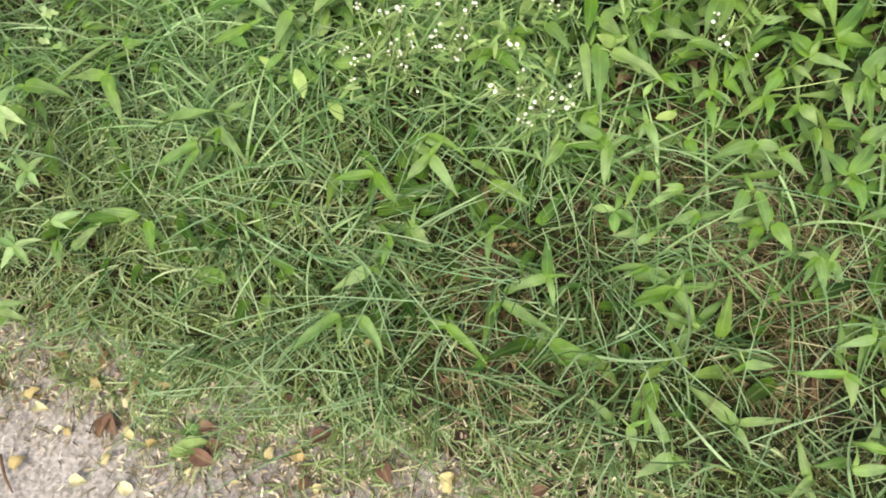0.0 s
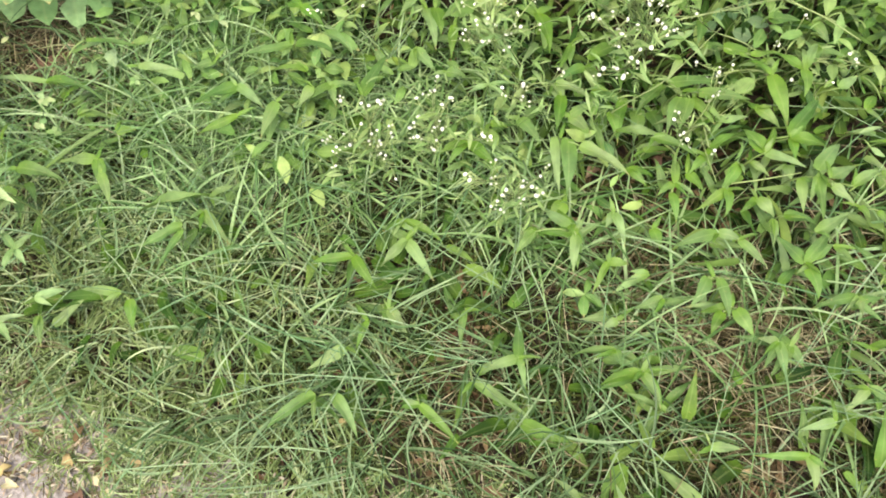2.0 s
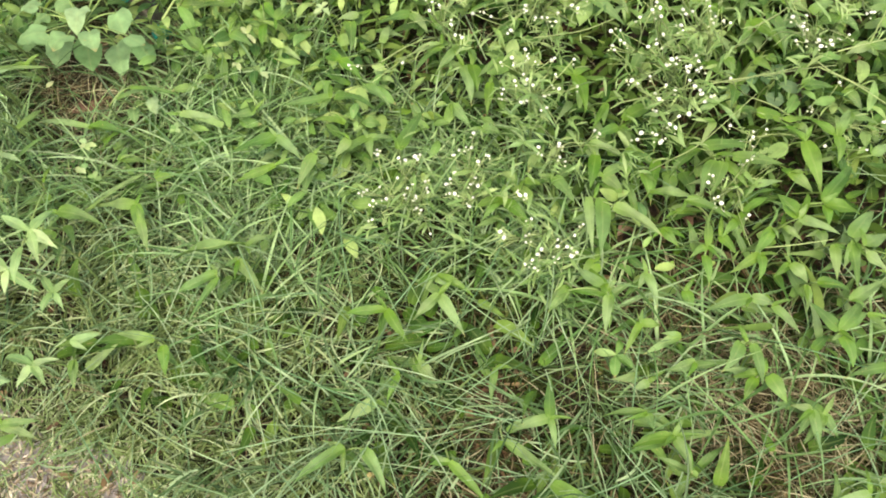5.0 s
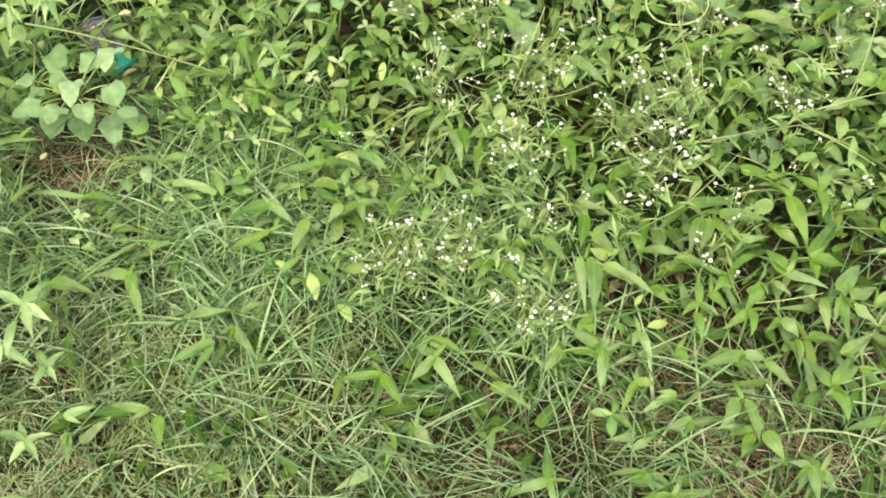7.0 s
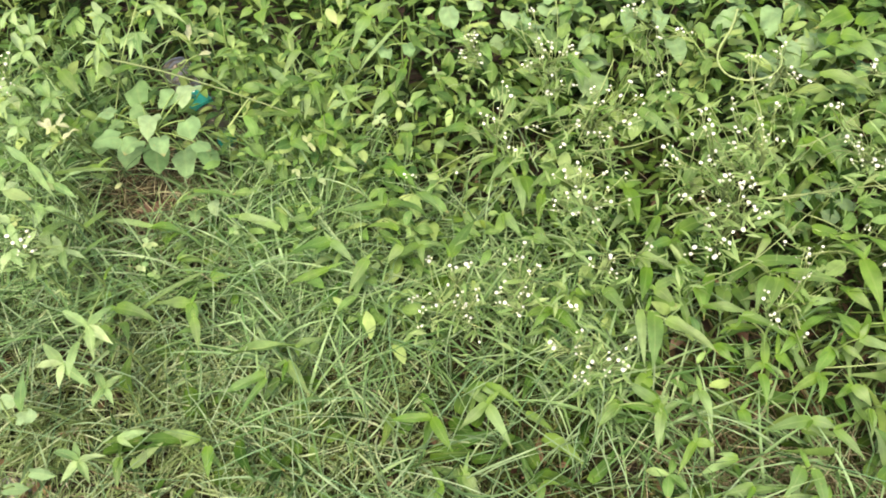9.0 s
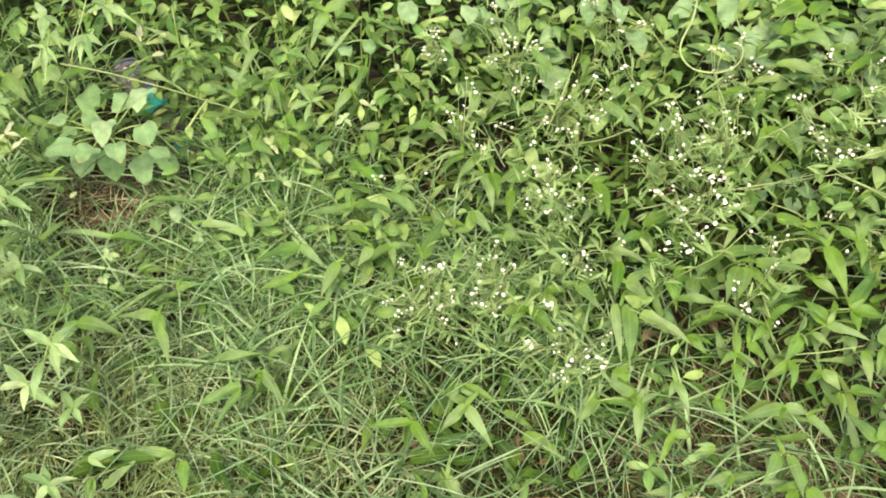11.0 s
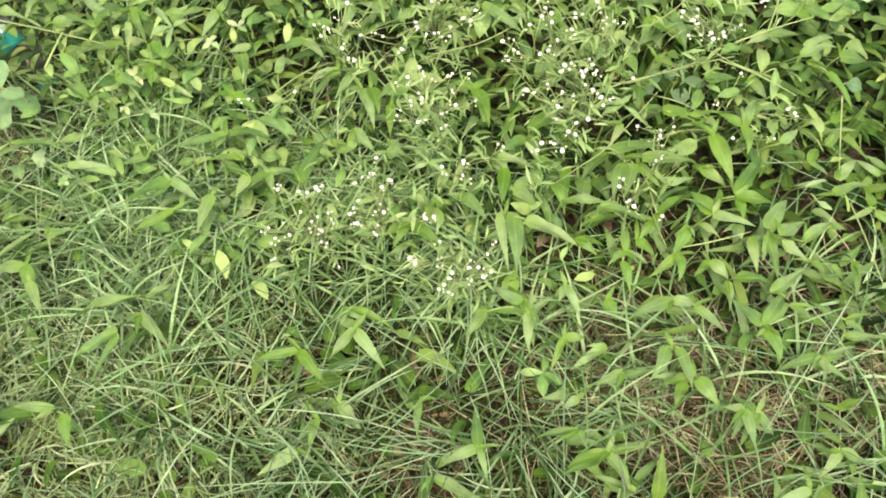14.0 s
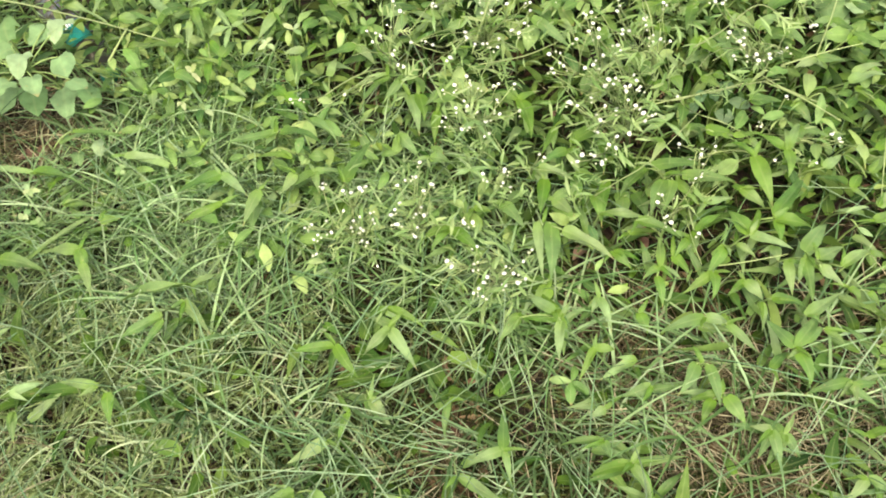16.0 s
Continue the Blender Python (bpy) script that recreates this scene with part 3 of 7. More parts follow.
def make_far_verge():
    """The same growth further along the path and behind, coarser, thinning out unevenly."""
    def beyond(x, y):
        if y < edge(x) + 0.05 or (-1.03 < x < 1.03 and y < 2.1):
            return 0.0
        away = max(math.hypot(x, y - 1.0) + 1.1 * noise.noise((x * 0.9, y * 0.9, 6.3)) - 1.4, 0.0)
        return max(0.12, 1.0 - away / 3.2)
    # the undergrowth layer reuses the shade-darkened leaf colour
    for name, label, count, material in (("far_weeds", "weedy green verge running on along the path", 21000, M_MEADOW), ("far_undergrowth", "darker low growth under the weeds along the path", 14000, M_UNDER_SHADE)):
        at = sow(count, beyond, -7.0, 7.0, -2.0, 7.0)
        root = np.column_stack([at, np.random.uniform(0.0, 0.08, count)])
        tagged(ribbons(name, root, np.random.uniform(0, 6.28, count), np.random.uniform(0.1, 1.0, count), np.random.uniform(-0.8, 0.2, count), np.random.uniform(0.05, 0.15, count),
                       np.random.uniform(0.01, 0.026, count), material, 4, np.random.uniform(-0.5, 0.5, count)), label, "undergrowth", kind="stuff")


make_far_verge()


def make_tall_grass():
    """Longer bright blades that arch over where turf and weeds meet."""
    def rim(x, y):
        if math.hypot(x + 0.47, y - 1.14) < 0.15 or any(math.hypot(x - hx, y - hy) < r * 1.45 for hx, hy, r in BARE_SPOTS):
            return 0.0
        return max(0.0, 1.0 - abs(y - growth_line(x) + 0.06) / (0.34 if x < -0.1 else 0.17)) * (1.0 if x < -0.22 else 0.6 if x < 0.2 else 0.22)
    at = sow(860, rim, -1.0, 0.85, 0.3, 1.3)
    n = len(at) * 4
    root = np.repeat(np.column_stack([at, np.zeros(len(at))]), 4, axis=0) + np.random.normal(0, 0.004, (n, 3))
    root[:, 2] = np.random.uniform(0.0, 0.03, n)
    tagged(ribbons("tall_grass", root, np.random.uniform(0, 6.28, n), np.random.uniform(0.35, 1.1, n), np.random.uniform(-0.75, 0.1, n),
                   np.random.uniform(0.09, 0.18, n), np.random.uniform(0.0026, 0.0046, n), M_TALL, 7, np.random.uniform(-0.6, 0.6, n)),
           "long bright green grass blades arching over the turf", "grass", kind="stuff")


make_tall_grass()


def make_runners():
    """Long thin runners of the couch grass that cross above the turf."""
    at = sow(560, lambda x, y: max(turf_density(x, y), 0.3 if 0.1 < x < 0.75 and y < 0.82 else 0.0), -0.9, 0.95, 0.25, 1.0)
    n = len(at)
    root = np.column_stack([at, np.random.uniform(0.02, 0.09, n)])
    tagged(ribbons("grass_runners", root, np.random.uniform(0, 6.28, n), np.random.uniform(0.05, 0.3, n), np.random.uniform(-0.3, 0.0, n),
                   np.random.uniform(0.1, 0.24, n), np.random.uniform(0.0011, 0.0019, n), M_RUNNER, 8, np.random.uniform(-0.5, 0.5, n)),
           "thin pale grass runners crossing over the turf", "grass", kind="stuff")


make_runners()


def make_leaf_litter():
    """Scraps of dead leaves on the bare earth."""
    spots = ((0.43, 0.44, 0.08), (0.41, 0.34, 0.05), (0.09, 0.395, 0.05), (0.29, 0.6, 0.07), (0.42, 0.64, 0.07), (-0.5, 1.0, 0.12), (0.58, 0.55, 0.07), (0.1, 0.5, 0.04), (-0.2, 0.68, 0.05))
    pts = []
    for x, y, r in spots:
        pts += [(rng.gauss(x, r * 0.6), rng.gauss(y, r * 0.6)) for _ in range(80)]
    pts += [(rng.uniform(-0.9, 0.9), rng.uniform(0.35, 1.2)) for _ in range(700)]
    n = len(pts)
    root = np.column_stack([np.array(pts), np.random.uniform(0.0, 0.016, n)])
    tagged(ribbons("leaf_litter", root, np.random.uniform(0, 6.28, n), np.random.uniform(-0.1, 0.7, n), np.random.uniform(-0.7, 0.2, n), np.random.uniform(0.012, 0.034, n),
                   np.random.uniform(0.005, 0.013, n), M_LITTER, 4, np.random.uniform(-0.6, 0.6, n)), "broken red-brown dead leaves on bare earth", "litter", kind="stuff")


make_leaf_litter()


def weed_density(x, y):
    """Where the low leafy growth closes over the soil."""
    back = growth_line(x)
    return max(0.0, min(1.0, (y - back) / 0.10 + 0.5))


def low_density(x, y):
    """As weed_density, but open in front and in the dark hollows between the plants."""
    d = weed_density(x, y) * (0.5 if y < 0.68 and x > 0.15 else 1.0)
    for hx, hy, r in HOLLOWS:
        if math.hypot(x - hx, y - hy) < r:
            d *= 0.12
    if -0.63 < x < -0.45 and 1.06 < y < 1.32:                  # pressed down by the bottle
        d = 0.0
    return d


def leaf_carpet(name, label, kind, root, length, ratio, pitch, material, droop=0.12):
    """Many leaves of one outline in one mesh, folded on the midrib, arched and drooping, turned every way."""
    n, rows = len(root), 6
    line = np.array(OUTLINES[kind])
    u = np.linspace(0, 1, rows + 1)
    half = np.interp(u, np.linspace(0, 1, len(line)), line)
    v = np.array([-1.0, 0.0, 1.0])
    width = length * ratio
    fold = np.random.uniform(-0.1, 0.5, n)[:, None, None]
    arch = np.random.uniform(0.02, 0.12, n)[:, None, None]
    long, wide = length[:, None, None], width[:, None, None]
    x = long * u[None, :, None] + 0 * v[None, None, :]
    y = 0.5 * wide * half[None, :, None] * v[None, None, :] + long * np.random.uniform(-0.08, 0.08, n)[:, None, None] * np.sin(np.pi * u)[None, :, None]
    z = long * (4 * arch * (u * (1 - u))[None, :, None] - droop * (u ** 2)[None, :, None]) + 0.5 * wide * fold * half[None, :, None] * np.abs(v)[None, None, :]
    def turned(a, b, angle):
        c, q = np.cos(angle)[:, None, None], np.sin(angle)[:, None, None]
        return a * c - b * q, a * q + b * c
    y, z = turned(y, z, np.random.normal(0, 0.35, n))
    x, z = turned(x, z, pitch)
    x, y = turned(x, y, np.random.uniform(0, 6.283, n))
    pts = np.stack([x + root[:, 0, None, None], y + root[:, 1, None, None], np.maximum(z + root[:, 2, None, None], 0.001)], -1).reshape(-1, 3)
    base = (np.arange(n) * (rows + 1) * 3)[:, None, None, None]
    step = (np.arange(rows) * 3)[None, :, None, None]
    quad = np.array([[0, 1, 4, 3], [1, 2, 5, 4]]).reshape(1, 1, 2, 4)
    faces = (base + step + quad).reshape(-1, 4)
    uv = np.tile(np.stack([np.repeat(u, 3), np.tile(0.5 + 0.5 * v, rows + 1)], -1), (n, 1))
    ob = new(name, mesh_of(name, pts, faces.tolist(), material, uv))
    return tagged(ob, label, "undergrowth", kind="stuff")


def strew(count, inside, box, low, high):
    """Places for leaves between two heights."""
    at = sow(count, inside, *box)
    return np.column_stack([at, np.random.uniform(low, high, count)])


def right_of_turf(x, y):
    return low_density(x, y) * (1.0 if x > 0.1 else 0.25) * (1.0 if y < 1.05 else 0.4)


def behind(x, y):
    return low_density(x, y) * (1.0 if y > 0.98 else 0.15)


def left_margin(x, y):
    """The loose leafy growth between the turf and the weeds on the bottle's side."""
    if math.hypot(x + 0.5, y - 1.0) < 0.09:
        return 0.0
    return max(0.0, 1.0 - abs(y - growth_line(x) - 0.02) / 0.24) * (1.0 if x < -0.05 else 0.25)


def make_carpets():
    n = 1000
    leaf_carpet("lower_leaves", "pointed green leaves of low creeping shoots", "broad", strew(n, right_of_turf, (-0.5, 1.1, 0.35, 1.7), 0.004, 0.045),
                np.random.uniform(0.035, 0.075, n), np.random.uniform(0.2, 0.33, n), np.random.normal(0.15, 0.35, n), M_LOWER_SHADE)
    n = 2000
    leaf_carpet("oval_leaves", "oval blue-green and yellow-green leaves of crowded herbs", "oval", strew(n, behind, (-1.12, 1.12, 0.7, 2.2), 0.03, 0.12),
                np.random.uniform(0.018, 0.042, n), np.random.uniform(0.42, 0.62, n), np.random.normal(0.1, 0.4, n), M_MEADOW)
    n = 1150
    leaf_carpet("lance_leaves", "pale lance-shaped leaves of crowded weeds", "sage", strew(n, behind, (-1.12, 1.12, 0.7, 2.2), 0.05, 0.13),
                np.random.uniform(0.03, 0.065, n), np.random.uniform(0.2, 0.34, n), np.random.normal(0.0, 0.4, n), M_MEADOW, 0.25)
    n = 850
    leaf_carpet("margin_leaves", "pale soft leaves scattered through the tall grass", "pale", strew(n, left_margin, (-1.0, 0.3, 0.6, 1.35), 0.03, 0.1),
                np.random.uniform(0.015, 0.04, n), np.random.uniform(0.3, 0.5, n), np.random.normal(0.1, 0.4, n), M_MEADOW)
    n = 230
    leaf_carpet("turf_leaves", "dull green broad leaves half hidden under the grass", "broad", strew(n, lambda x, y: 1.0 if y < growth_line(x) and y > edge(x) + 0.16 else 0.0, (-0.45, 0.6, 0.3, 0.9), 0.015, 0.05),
                np.random.uniform(0.035, 0.07, n), np.random.uniform(0.24, 0.34, n), np.random.normal(0.1, 0.3, n), M_LOWER_SHADE)


make_carpets()


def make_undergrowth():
    """Low leaves below the shoots, coloured dark for the shade there, each a pointed blade with a fold."""
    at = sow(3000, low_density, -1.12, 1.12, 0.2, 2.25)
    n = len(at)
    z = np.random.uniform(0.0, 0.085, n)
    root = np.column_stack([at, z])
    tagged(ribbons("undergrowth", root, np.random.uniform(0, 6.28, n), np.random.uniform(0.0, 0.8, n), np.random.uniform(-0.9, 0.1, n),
                   np.random.uniform(0.035, 0.085, n), np.random.uniform(0.005, 0.016, n), M_UNDER_SHADE, 6, np.random.uniform(-0.5, 0.5, n), 0.95),
           "low green leaves crowding over the soil, darkened as shade", "undergrowth", kind="stuff")


make_undergrowth()


def make_small_leaves():
    """Tiny leaves of creeping herbs, thickest at the back."""
    at = sow(1500, lambda x, y: low_density(x, y) * (1.0 if y > 1.0 else 0.45) * (1.0 if x < 0.15 else 0.5), -1.12, 1.12, 0.5, 2.2)
    n = len(at)
    root = np.column_stack([at, np.random.uniform(0.02, 0.115, n)])
    tagged(ribbons("creeping_leaves", root, np.random.uniform(0, 6.28, n), np.random.uniform(-0.2, 0.9, n), np.random.uniform(-0.7, 0.4, n),
                   np.random.uniform(0.010, 0.026, n), np.random.uniform(0.005, 0.011, n), M_SMALL, 4, np.random.uniform(-0.4, 0.4, n)),
           "tiny pale yellow-green leaves of creeping herbs", "undergrowth", kind="stuff")


make_small_leaves()


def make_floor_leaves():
    """Leaves pressed to the soil, their green darkened to stand for the shade under the weeds."""
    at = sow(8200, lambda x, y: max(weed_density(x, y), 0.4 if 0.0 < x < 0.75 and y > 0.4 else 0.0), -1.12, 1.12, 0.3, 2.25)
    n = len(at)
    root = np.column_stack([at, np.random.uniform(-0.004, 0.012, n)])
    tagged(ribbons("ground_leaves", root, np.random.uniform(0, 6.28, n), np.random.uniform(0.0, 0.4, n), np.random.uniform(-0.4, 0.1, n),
                   np.random.uniform(0.03, 0.06, n), np.random.uniform(0.01, 0.02, n), M_FLOOR_SHADE, 4, np.random.uniform(-0.4, 0.4, n)),
           "leaves pressed to the soil, green darkened as shade", "undergrowth", kind="stuff")


make_floor_leaves()

# ---- shoots and herbs, each at its place ----
weed("broad", 0.646, 0.895, 0.13, [(0.061, 0.015, -0.011, 0.021), (0.059, 0.029, -0.009, 0.015, 0.009, 0.016)])
weed("young", 0.652, 0.886, 0.13, [(0.022, -0.026, -0.008, 0.016), (0.034, -0.078, -0.015, 0.019, 0.017, -0.023)])
weed("broad", 0.703, 0.897, 0.12, [(0.036, -0.009, -0.007, 0.027), (0.04, -0.004, -0.008, 0.025, 0.02, 0.024)])
weed("oval", 0.735, 0.981, 0.13, [(0.02, -0.013, -0.003, 0.023), (0.009, -0.013, -0.005, 0.019, -0.03, -0.028)])
weed("young", 0.669, 0.974, 0.13, [(0.019, -0.018, -0.006, 0.024)])
weed("oval", 0.638, 0.894, 0.11, [(0.022, 0.004, -0.002, 0.012), (0.025, -0.006, -0.003, 0.012, 0.005, -0.025)])
weed("clover", 0.706, 0.866, 0.1, [(0.019, -0.011, -0.003, 0.021)])
weed("broad", 0.634, 0.913, 0.1, [(0.011, -0.03, -0.008, 0.015)])
weed("oval", 0.632, 0.798, 0.12, [(0.001, -0.023, -0.003, 0.016)])
weed("young", 0.658, 0.796, 0.11, [(0.03, 0.022, -0.007, 0.015)])
weed("broad", 0.644, 0.769, 0.1, [(0.036, 0.031, -0.008, 0.015), (-0.006, 0.009, -0.006, 0.014, -0.021, 0.029)])
weed("broad", 0.583, 0.773, 0.11, [(0.034, 0.025, -0.008, 0.016)])
weed("young", 0.62, 0.753, 0.09, [(0.02, 0.022, -0.005, 0.016)])
weed("broad", 0.637, 0.716, 0.1, [(0.04, 0.03, -0.009, 0.018)])
weed("young", 0.625, 0.695, 0.1, [(0.054, 0.012, -0.01, 0.019)])
weed("pale", 0.595, 0.71, 0.1, [(0.033, 0.008, -0.004, 0.007), (0.022, -0.036, -0.002, 0.008, 0.007, -0.022)])
weed("young", 0.572, 0.64, 0.09, [(0.044, 0.023, -0.009, 0.016), (0.056, 0.011, -0.004, 0.013, 0.039, 0.017)])
weed("broad", 0.614, 0.6, 0.1, [(-0.01, -0.042, -0.011, 0.015)])
weed("young", 0.578, 0.617, 0.08, [(0.01, -0.015, -0.004, 0.013), (0.029, -0.025, -0.005, 0.01, 0.021, -0.007)])
weed("broad", 0.525, 0.498, 0.09, [(0.038, -0.031, -0.01, 0.016), (0.044, -0.004, -0.006, 0.011, 0.016, -0.007)])
weed("broad", 0.582, 0.534, 0.09, [(0.018, -0.017, -0.006, 0.013)])
weed("young", 0.54, 0.437, 0.08, [(0.033, 0.011, -0.007, 0.012)])
weed("yellow", -0.582, 0.965, 0.19, [(0, 0.03, -0.005, 0.008), (-0.011, -0.016, -0.005, 0.009), (0.018, -0.001, -0.005, 0.008), (0.034, -0.005, -0.006, 0.01, 0.019, -0.029)])
weed("broad", -0.545, 0.949, 0.12, [(-0.067, -0.009, -0.013, 0.015)])
weed("broad", -0.637, 0.951, 0.1, [(0.022, -0.023, -0.01, 0.017)])
weed("young", 0.538, 1.172, 0.15, [(0.052, 0.048, -0.012, 0.027)])
weed("oval", 0.545, 1.155, 0.14, [(0.057, 0.016, -0.006, 0.028), (0.003, 0.01, -0.004, 0.017, -0.037, -0.002)])
weed("broad", 0.569, 1.179, 0.14, [(0.049, 0.023, -0.009, 0.018)])
weed("clover", 0.586, 1.172, 0.11, [(0.026, -0.011, -0.003, 0.023), (-0.023, -0.074, -0.004, 0.021, -0.044, -0.052)])
weed("broad", 0.611, 1.157, 0.13, [(0.008, -0.048, -0.014, 0.025)])
weed("broad", 0.56, 1.102, 0.12, [(0.027, -0.012, -0.007, 0.019)])
weed("young", 0.521, 1.038, 0.13, [(0.033, -0.023, -0.009, 0.023), (0.076, -0.001, -0.01, 0.022, 0.031, -0.032)])
weed("heart", -0.468, 1.003, 0.15, [(-0.055, 0.111, -0.007, 0.038, -0.031, 0.051), (-0.004, 0.046, -0.005, 0.034, 0.016, 0.076), (0.033, 0.045, -0.006, 0.038, 0.042, 0.087), (-0.093, 0.026, -0.003, 0.028, -0.066, 0.029), (-0.04, 0.02, -0.003, 0.031, -0.021, 0.035), (-0.001, -0.024, -0.006, 0.033, -0.005, 0.022), (-0.066, -0.004, -0.003, 0.034, -0.05, 0.012), (-0.079, -0.037, -0.004, 0.032, -0.043, -0.022), (0.066, -0.023, -0.006, 0.038, 0.048, 0.013), (-0.026, -0.055, -0.004, 0.038, -0.011, -0.029), (0.099, -0.047, -0.004, 0.028, 0.075, -0.033), (0.033, -0.057, -0.005, 0.03, 0.019, -0.023)])
weed("heart", -0.5, 1.035, 0.09, [(-0.024, -0.057, -0.007, 0.039, -0.027, -0.004), (0.03, -0.065, -0.008, 0.04, 0.013, -0.012), (0.076, -0.074, -0.008, 0.038, 0.059, -0.021), (-0.091, -0.02, -0.005, 0.035, -0.059, 0.003), (0.119, -0.052, -0.006, 0.03, 0.09, -0.017)])
weed("young", 0.267, 0.557, 0.082, [(-0.021, -0.034, -0.014, 0.011), (0.025, -0.001, -0.007, 0.014)])
weed("oval", 0.238, 0.526, 0.062, [(0.019, -0.015, -0.006, 0.013), (-0.003, -0.026, -0.007, 0.013), (-0.025, 0.007, -0.007, 0.01), (0.007, 0.022, -0.005, 0.009)])
weed("broad", 0.28, 0.617, 0.092, [(0.01, -0.04, -0.014, 0.013), (-0.011, -0.017, -0.007, 0.013)])
weed("young", 0.234, 0.599, 0.08, [(-0.032, 0.047, -0.016, 0.016), (-0.043, 0.009, -0.014, 0.015), (-0.001, -0.042, -0.015, 0.015)])
weed("young", 0.312, 0.542, 0.08, [(-0.043, -0.018, -0.016, 0.014)])
weed("broad", 0.272, 0.492, 0.06, [(-0.019, -0.007, -0.007, 0.013)])
weed("broad", 0.379, 0.764, 0.13, [(-0.06, -0.026, -0.014, 0.02, -0.021, 0.01), (0.056, 0.017, -0.014, 0.02, -0.015, 0.013), (0.088, -0.008, -0.014, 0.021, 0.019, -0.004), (-0.027, -0.057, -0.014, 0.021, -0.004, -0.009), (-0.012, -0.052, -0.012, 0.019, 0.007, -0.011)])
weed("young", 0.398, 0.766, 0.11, [(0.023, -0.034, -0.01, 0.015)])
weed("young", 0.465, 0.829, 0.12, [(0.025, 0.001, -0.009, 0.026, -0.018, 0.009), (0.059, 0.003, -0.009, 0.011, 0.014, -0.004)])
weed("young", 0.541, 0.797, 0.12, [(0.033, 0.048, -0.01, 0.015), (-0.027, 0.036, -0.009, 0.014), (-0.006, -0.037, -0.01, 0.018), (0.008, 0.04, -0.008, 0.009)])
weed("young", 0.493, 0.782, 0.13, [(0.01, -0.069, -0.018, 0.024), (-0.025, 0.029, -0.008, 0.012)])
weed("oval", 0.447, 0.765, 0.12, [(0.03, 0.024, -0.004, 0.021)])
weed("oval", 0.48, 0.827, 0.13, [(0.022, 0.034, -0.004, 0.015)])
weed("oval", 0.523, 0.851, 0.12, [(0.033, 0.009, -0.004, 0.014), (-0.009, 0.024, -0.003, 0.01, 0.005, 0.006)])
weed("broad", 0.51, 0.876, 0.13, [(0.046, 0.001, -0.009, 0.021)])
weed("broad", 0.57, 0.874, 0.12, [(0.018, -0.031, -0.009, 0.022)])
weed("oval", 0.579, 0.867, 0.14, [(0.015, 0.044, -0.005, 0.019), (0.001, -0.044, -0.007, 0.012, 0.02, 0.002)])
weed("clover", 0.484, 0.902, 0.1, [(0.014, -0.028, -0.003, 0.023, -0.01, -0.018), (0.043, -0.007, -0.004, 0.021, 0.012, 0.001), (0.025, 0.042, -0.004, 0.02, 0.01, 0.009), (-0.008, 0.018, -0.002, 0.014, -0.004, 0)])
weed("clover", 0.454, 0.902, 0.1, [(-0.015, -0.016, -0.003, 0.015), (0.016, 0.025, -0.003, 0.015)])
weed("broad", 0.428, 0.884, 0.12, [(-0.01, -0.031, -0.009, 0.018), (-0.027, -0.007, -0.007, 0.011)])
weed("broad", 0.43, 0.86, 0.1, [(0.032, 0.001, -0.006, 0.016)])
weed("sage", 0.388, 0.83, 0.15, [(-0.056, -0.002, -0.014, 0.009), (0.026, -0.035, -0.011, 0.008), (-0.04, -0.018, -0.011, 0.008), (-0.009, 0.02, -0.004, 0.007), (0.018, 0.016, -0.005, 0.007)])
weed("broad", 0.39, 0.824, 0.12, [(-0.022, -0.03, -0.01, 0.012), (-0.021, 0.009, -0.005, 0.01)])
weed("young", 0.398, 0.927, 0.12, [(0.02, -0.025, -0.008, 0.019), (0.034, -0.017, -0.007, 0.018, 0.028, 0.009)])
weed("oval", 0.524, 0.923, 0.12, [(-0.001, -0.026, -0.004, 0.013)])
weed("oval", 0.543, 0.914, 0.13, [(0.033, 0.013, -0.004, 0.017)])
weed("young", 0.462, 0.93, 0.12, [(0.022, -0.016, -0.006, 0.021), (0.031, -0.004, -0.004, 0.019, 0.019, 0.007)])
weed("oval", 0.554, 0.849, 0.1, [(0.012, 0.021, -0.003, 0.01)])
weed("oval", 0.584, 0.793, 0.1, [(0.008, 0.029, -0.003, 0.014), (0.002, 0, -0.002, 0.008, -0.014, -0.01)])
weed("broad", 0.576, 0.85, 0.1, [(-0.005, -0.025, -0.007, 0.019), (0.042, -0.013, -0.009, 0.016)])
weed("broad", 0.539, 0.79, 0.1, [(0.033, 0.007, -0.006, 0.015), (0.027, -0.04, -0.008, 0.019, -0.002, -0.016)])
weed("broad", 0.507, 0.833, 0.1, [(0.013, -0.015, -0.005, 0.017)])
weed("broad", 0.291, 0.716, 0.12, [(0.067, -0.006, -0.014, 0.016)])
weed("broad", 0.335, 0.704, 0.12, [(0.052, -0.024, -0.013, 0.017)])
weed("broad", 0.426, 0.731, 0.11, [(0.04, 0.01, -0.008, 0.013)])
weed("young", 0.396, 0.681, 0.11, [(-0.022, -0.022, -0.008, 0.013), (0.053, 0.037, -0.012, 0.013), (-0.028, 0.011, -0.007, 0.011)])
weed("young", 0.374, 0.664, 0.1, [(0.017, -0.024, -0.007, 0.017)])
weed("young", 0.356, 0.649, 0.1, [(0.008, 0.05, -0.01, 0.012), (-0.005, -0.051, -0.009, 0.013, -0.006, -0.013), (0.024, -0.016, -0.007, 0.011), (-0.022, -0.013, -0.006, 0.012)])
weed("broad", 0.357, 0.788, 0.06, [(0.01, -0.037, -0.01, 0.025), (-0.027, -0.041, -0.01, 0.023, -0.017, -0.005)])
weed("young", 0.332, 0.713, 0.08, [(0.039, 0.003, -0.008, 0.011)])
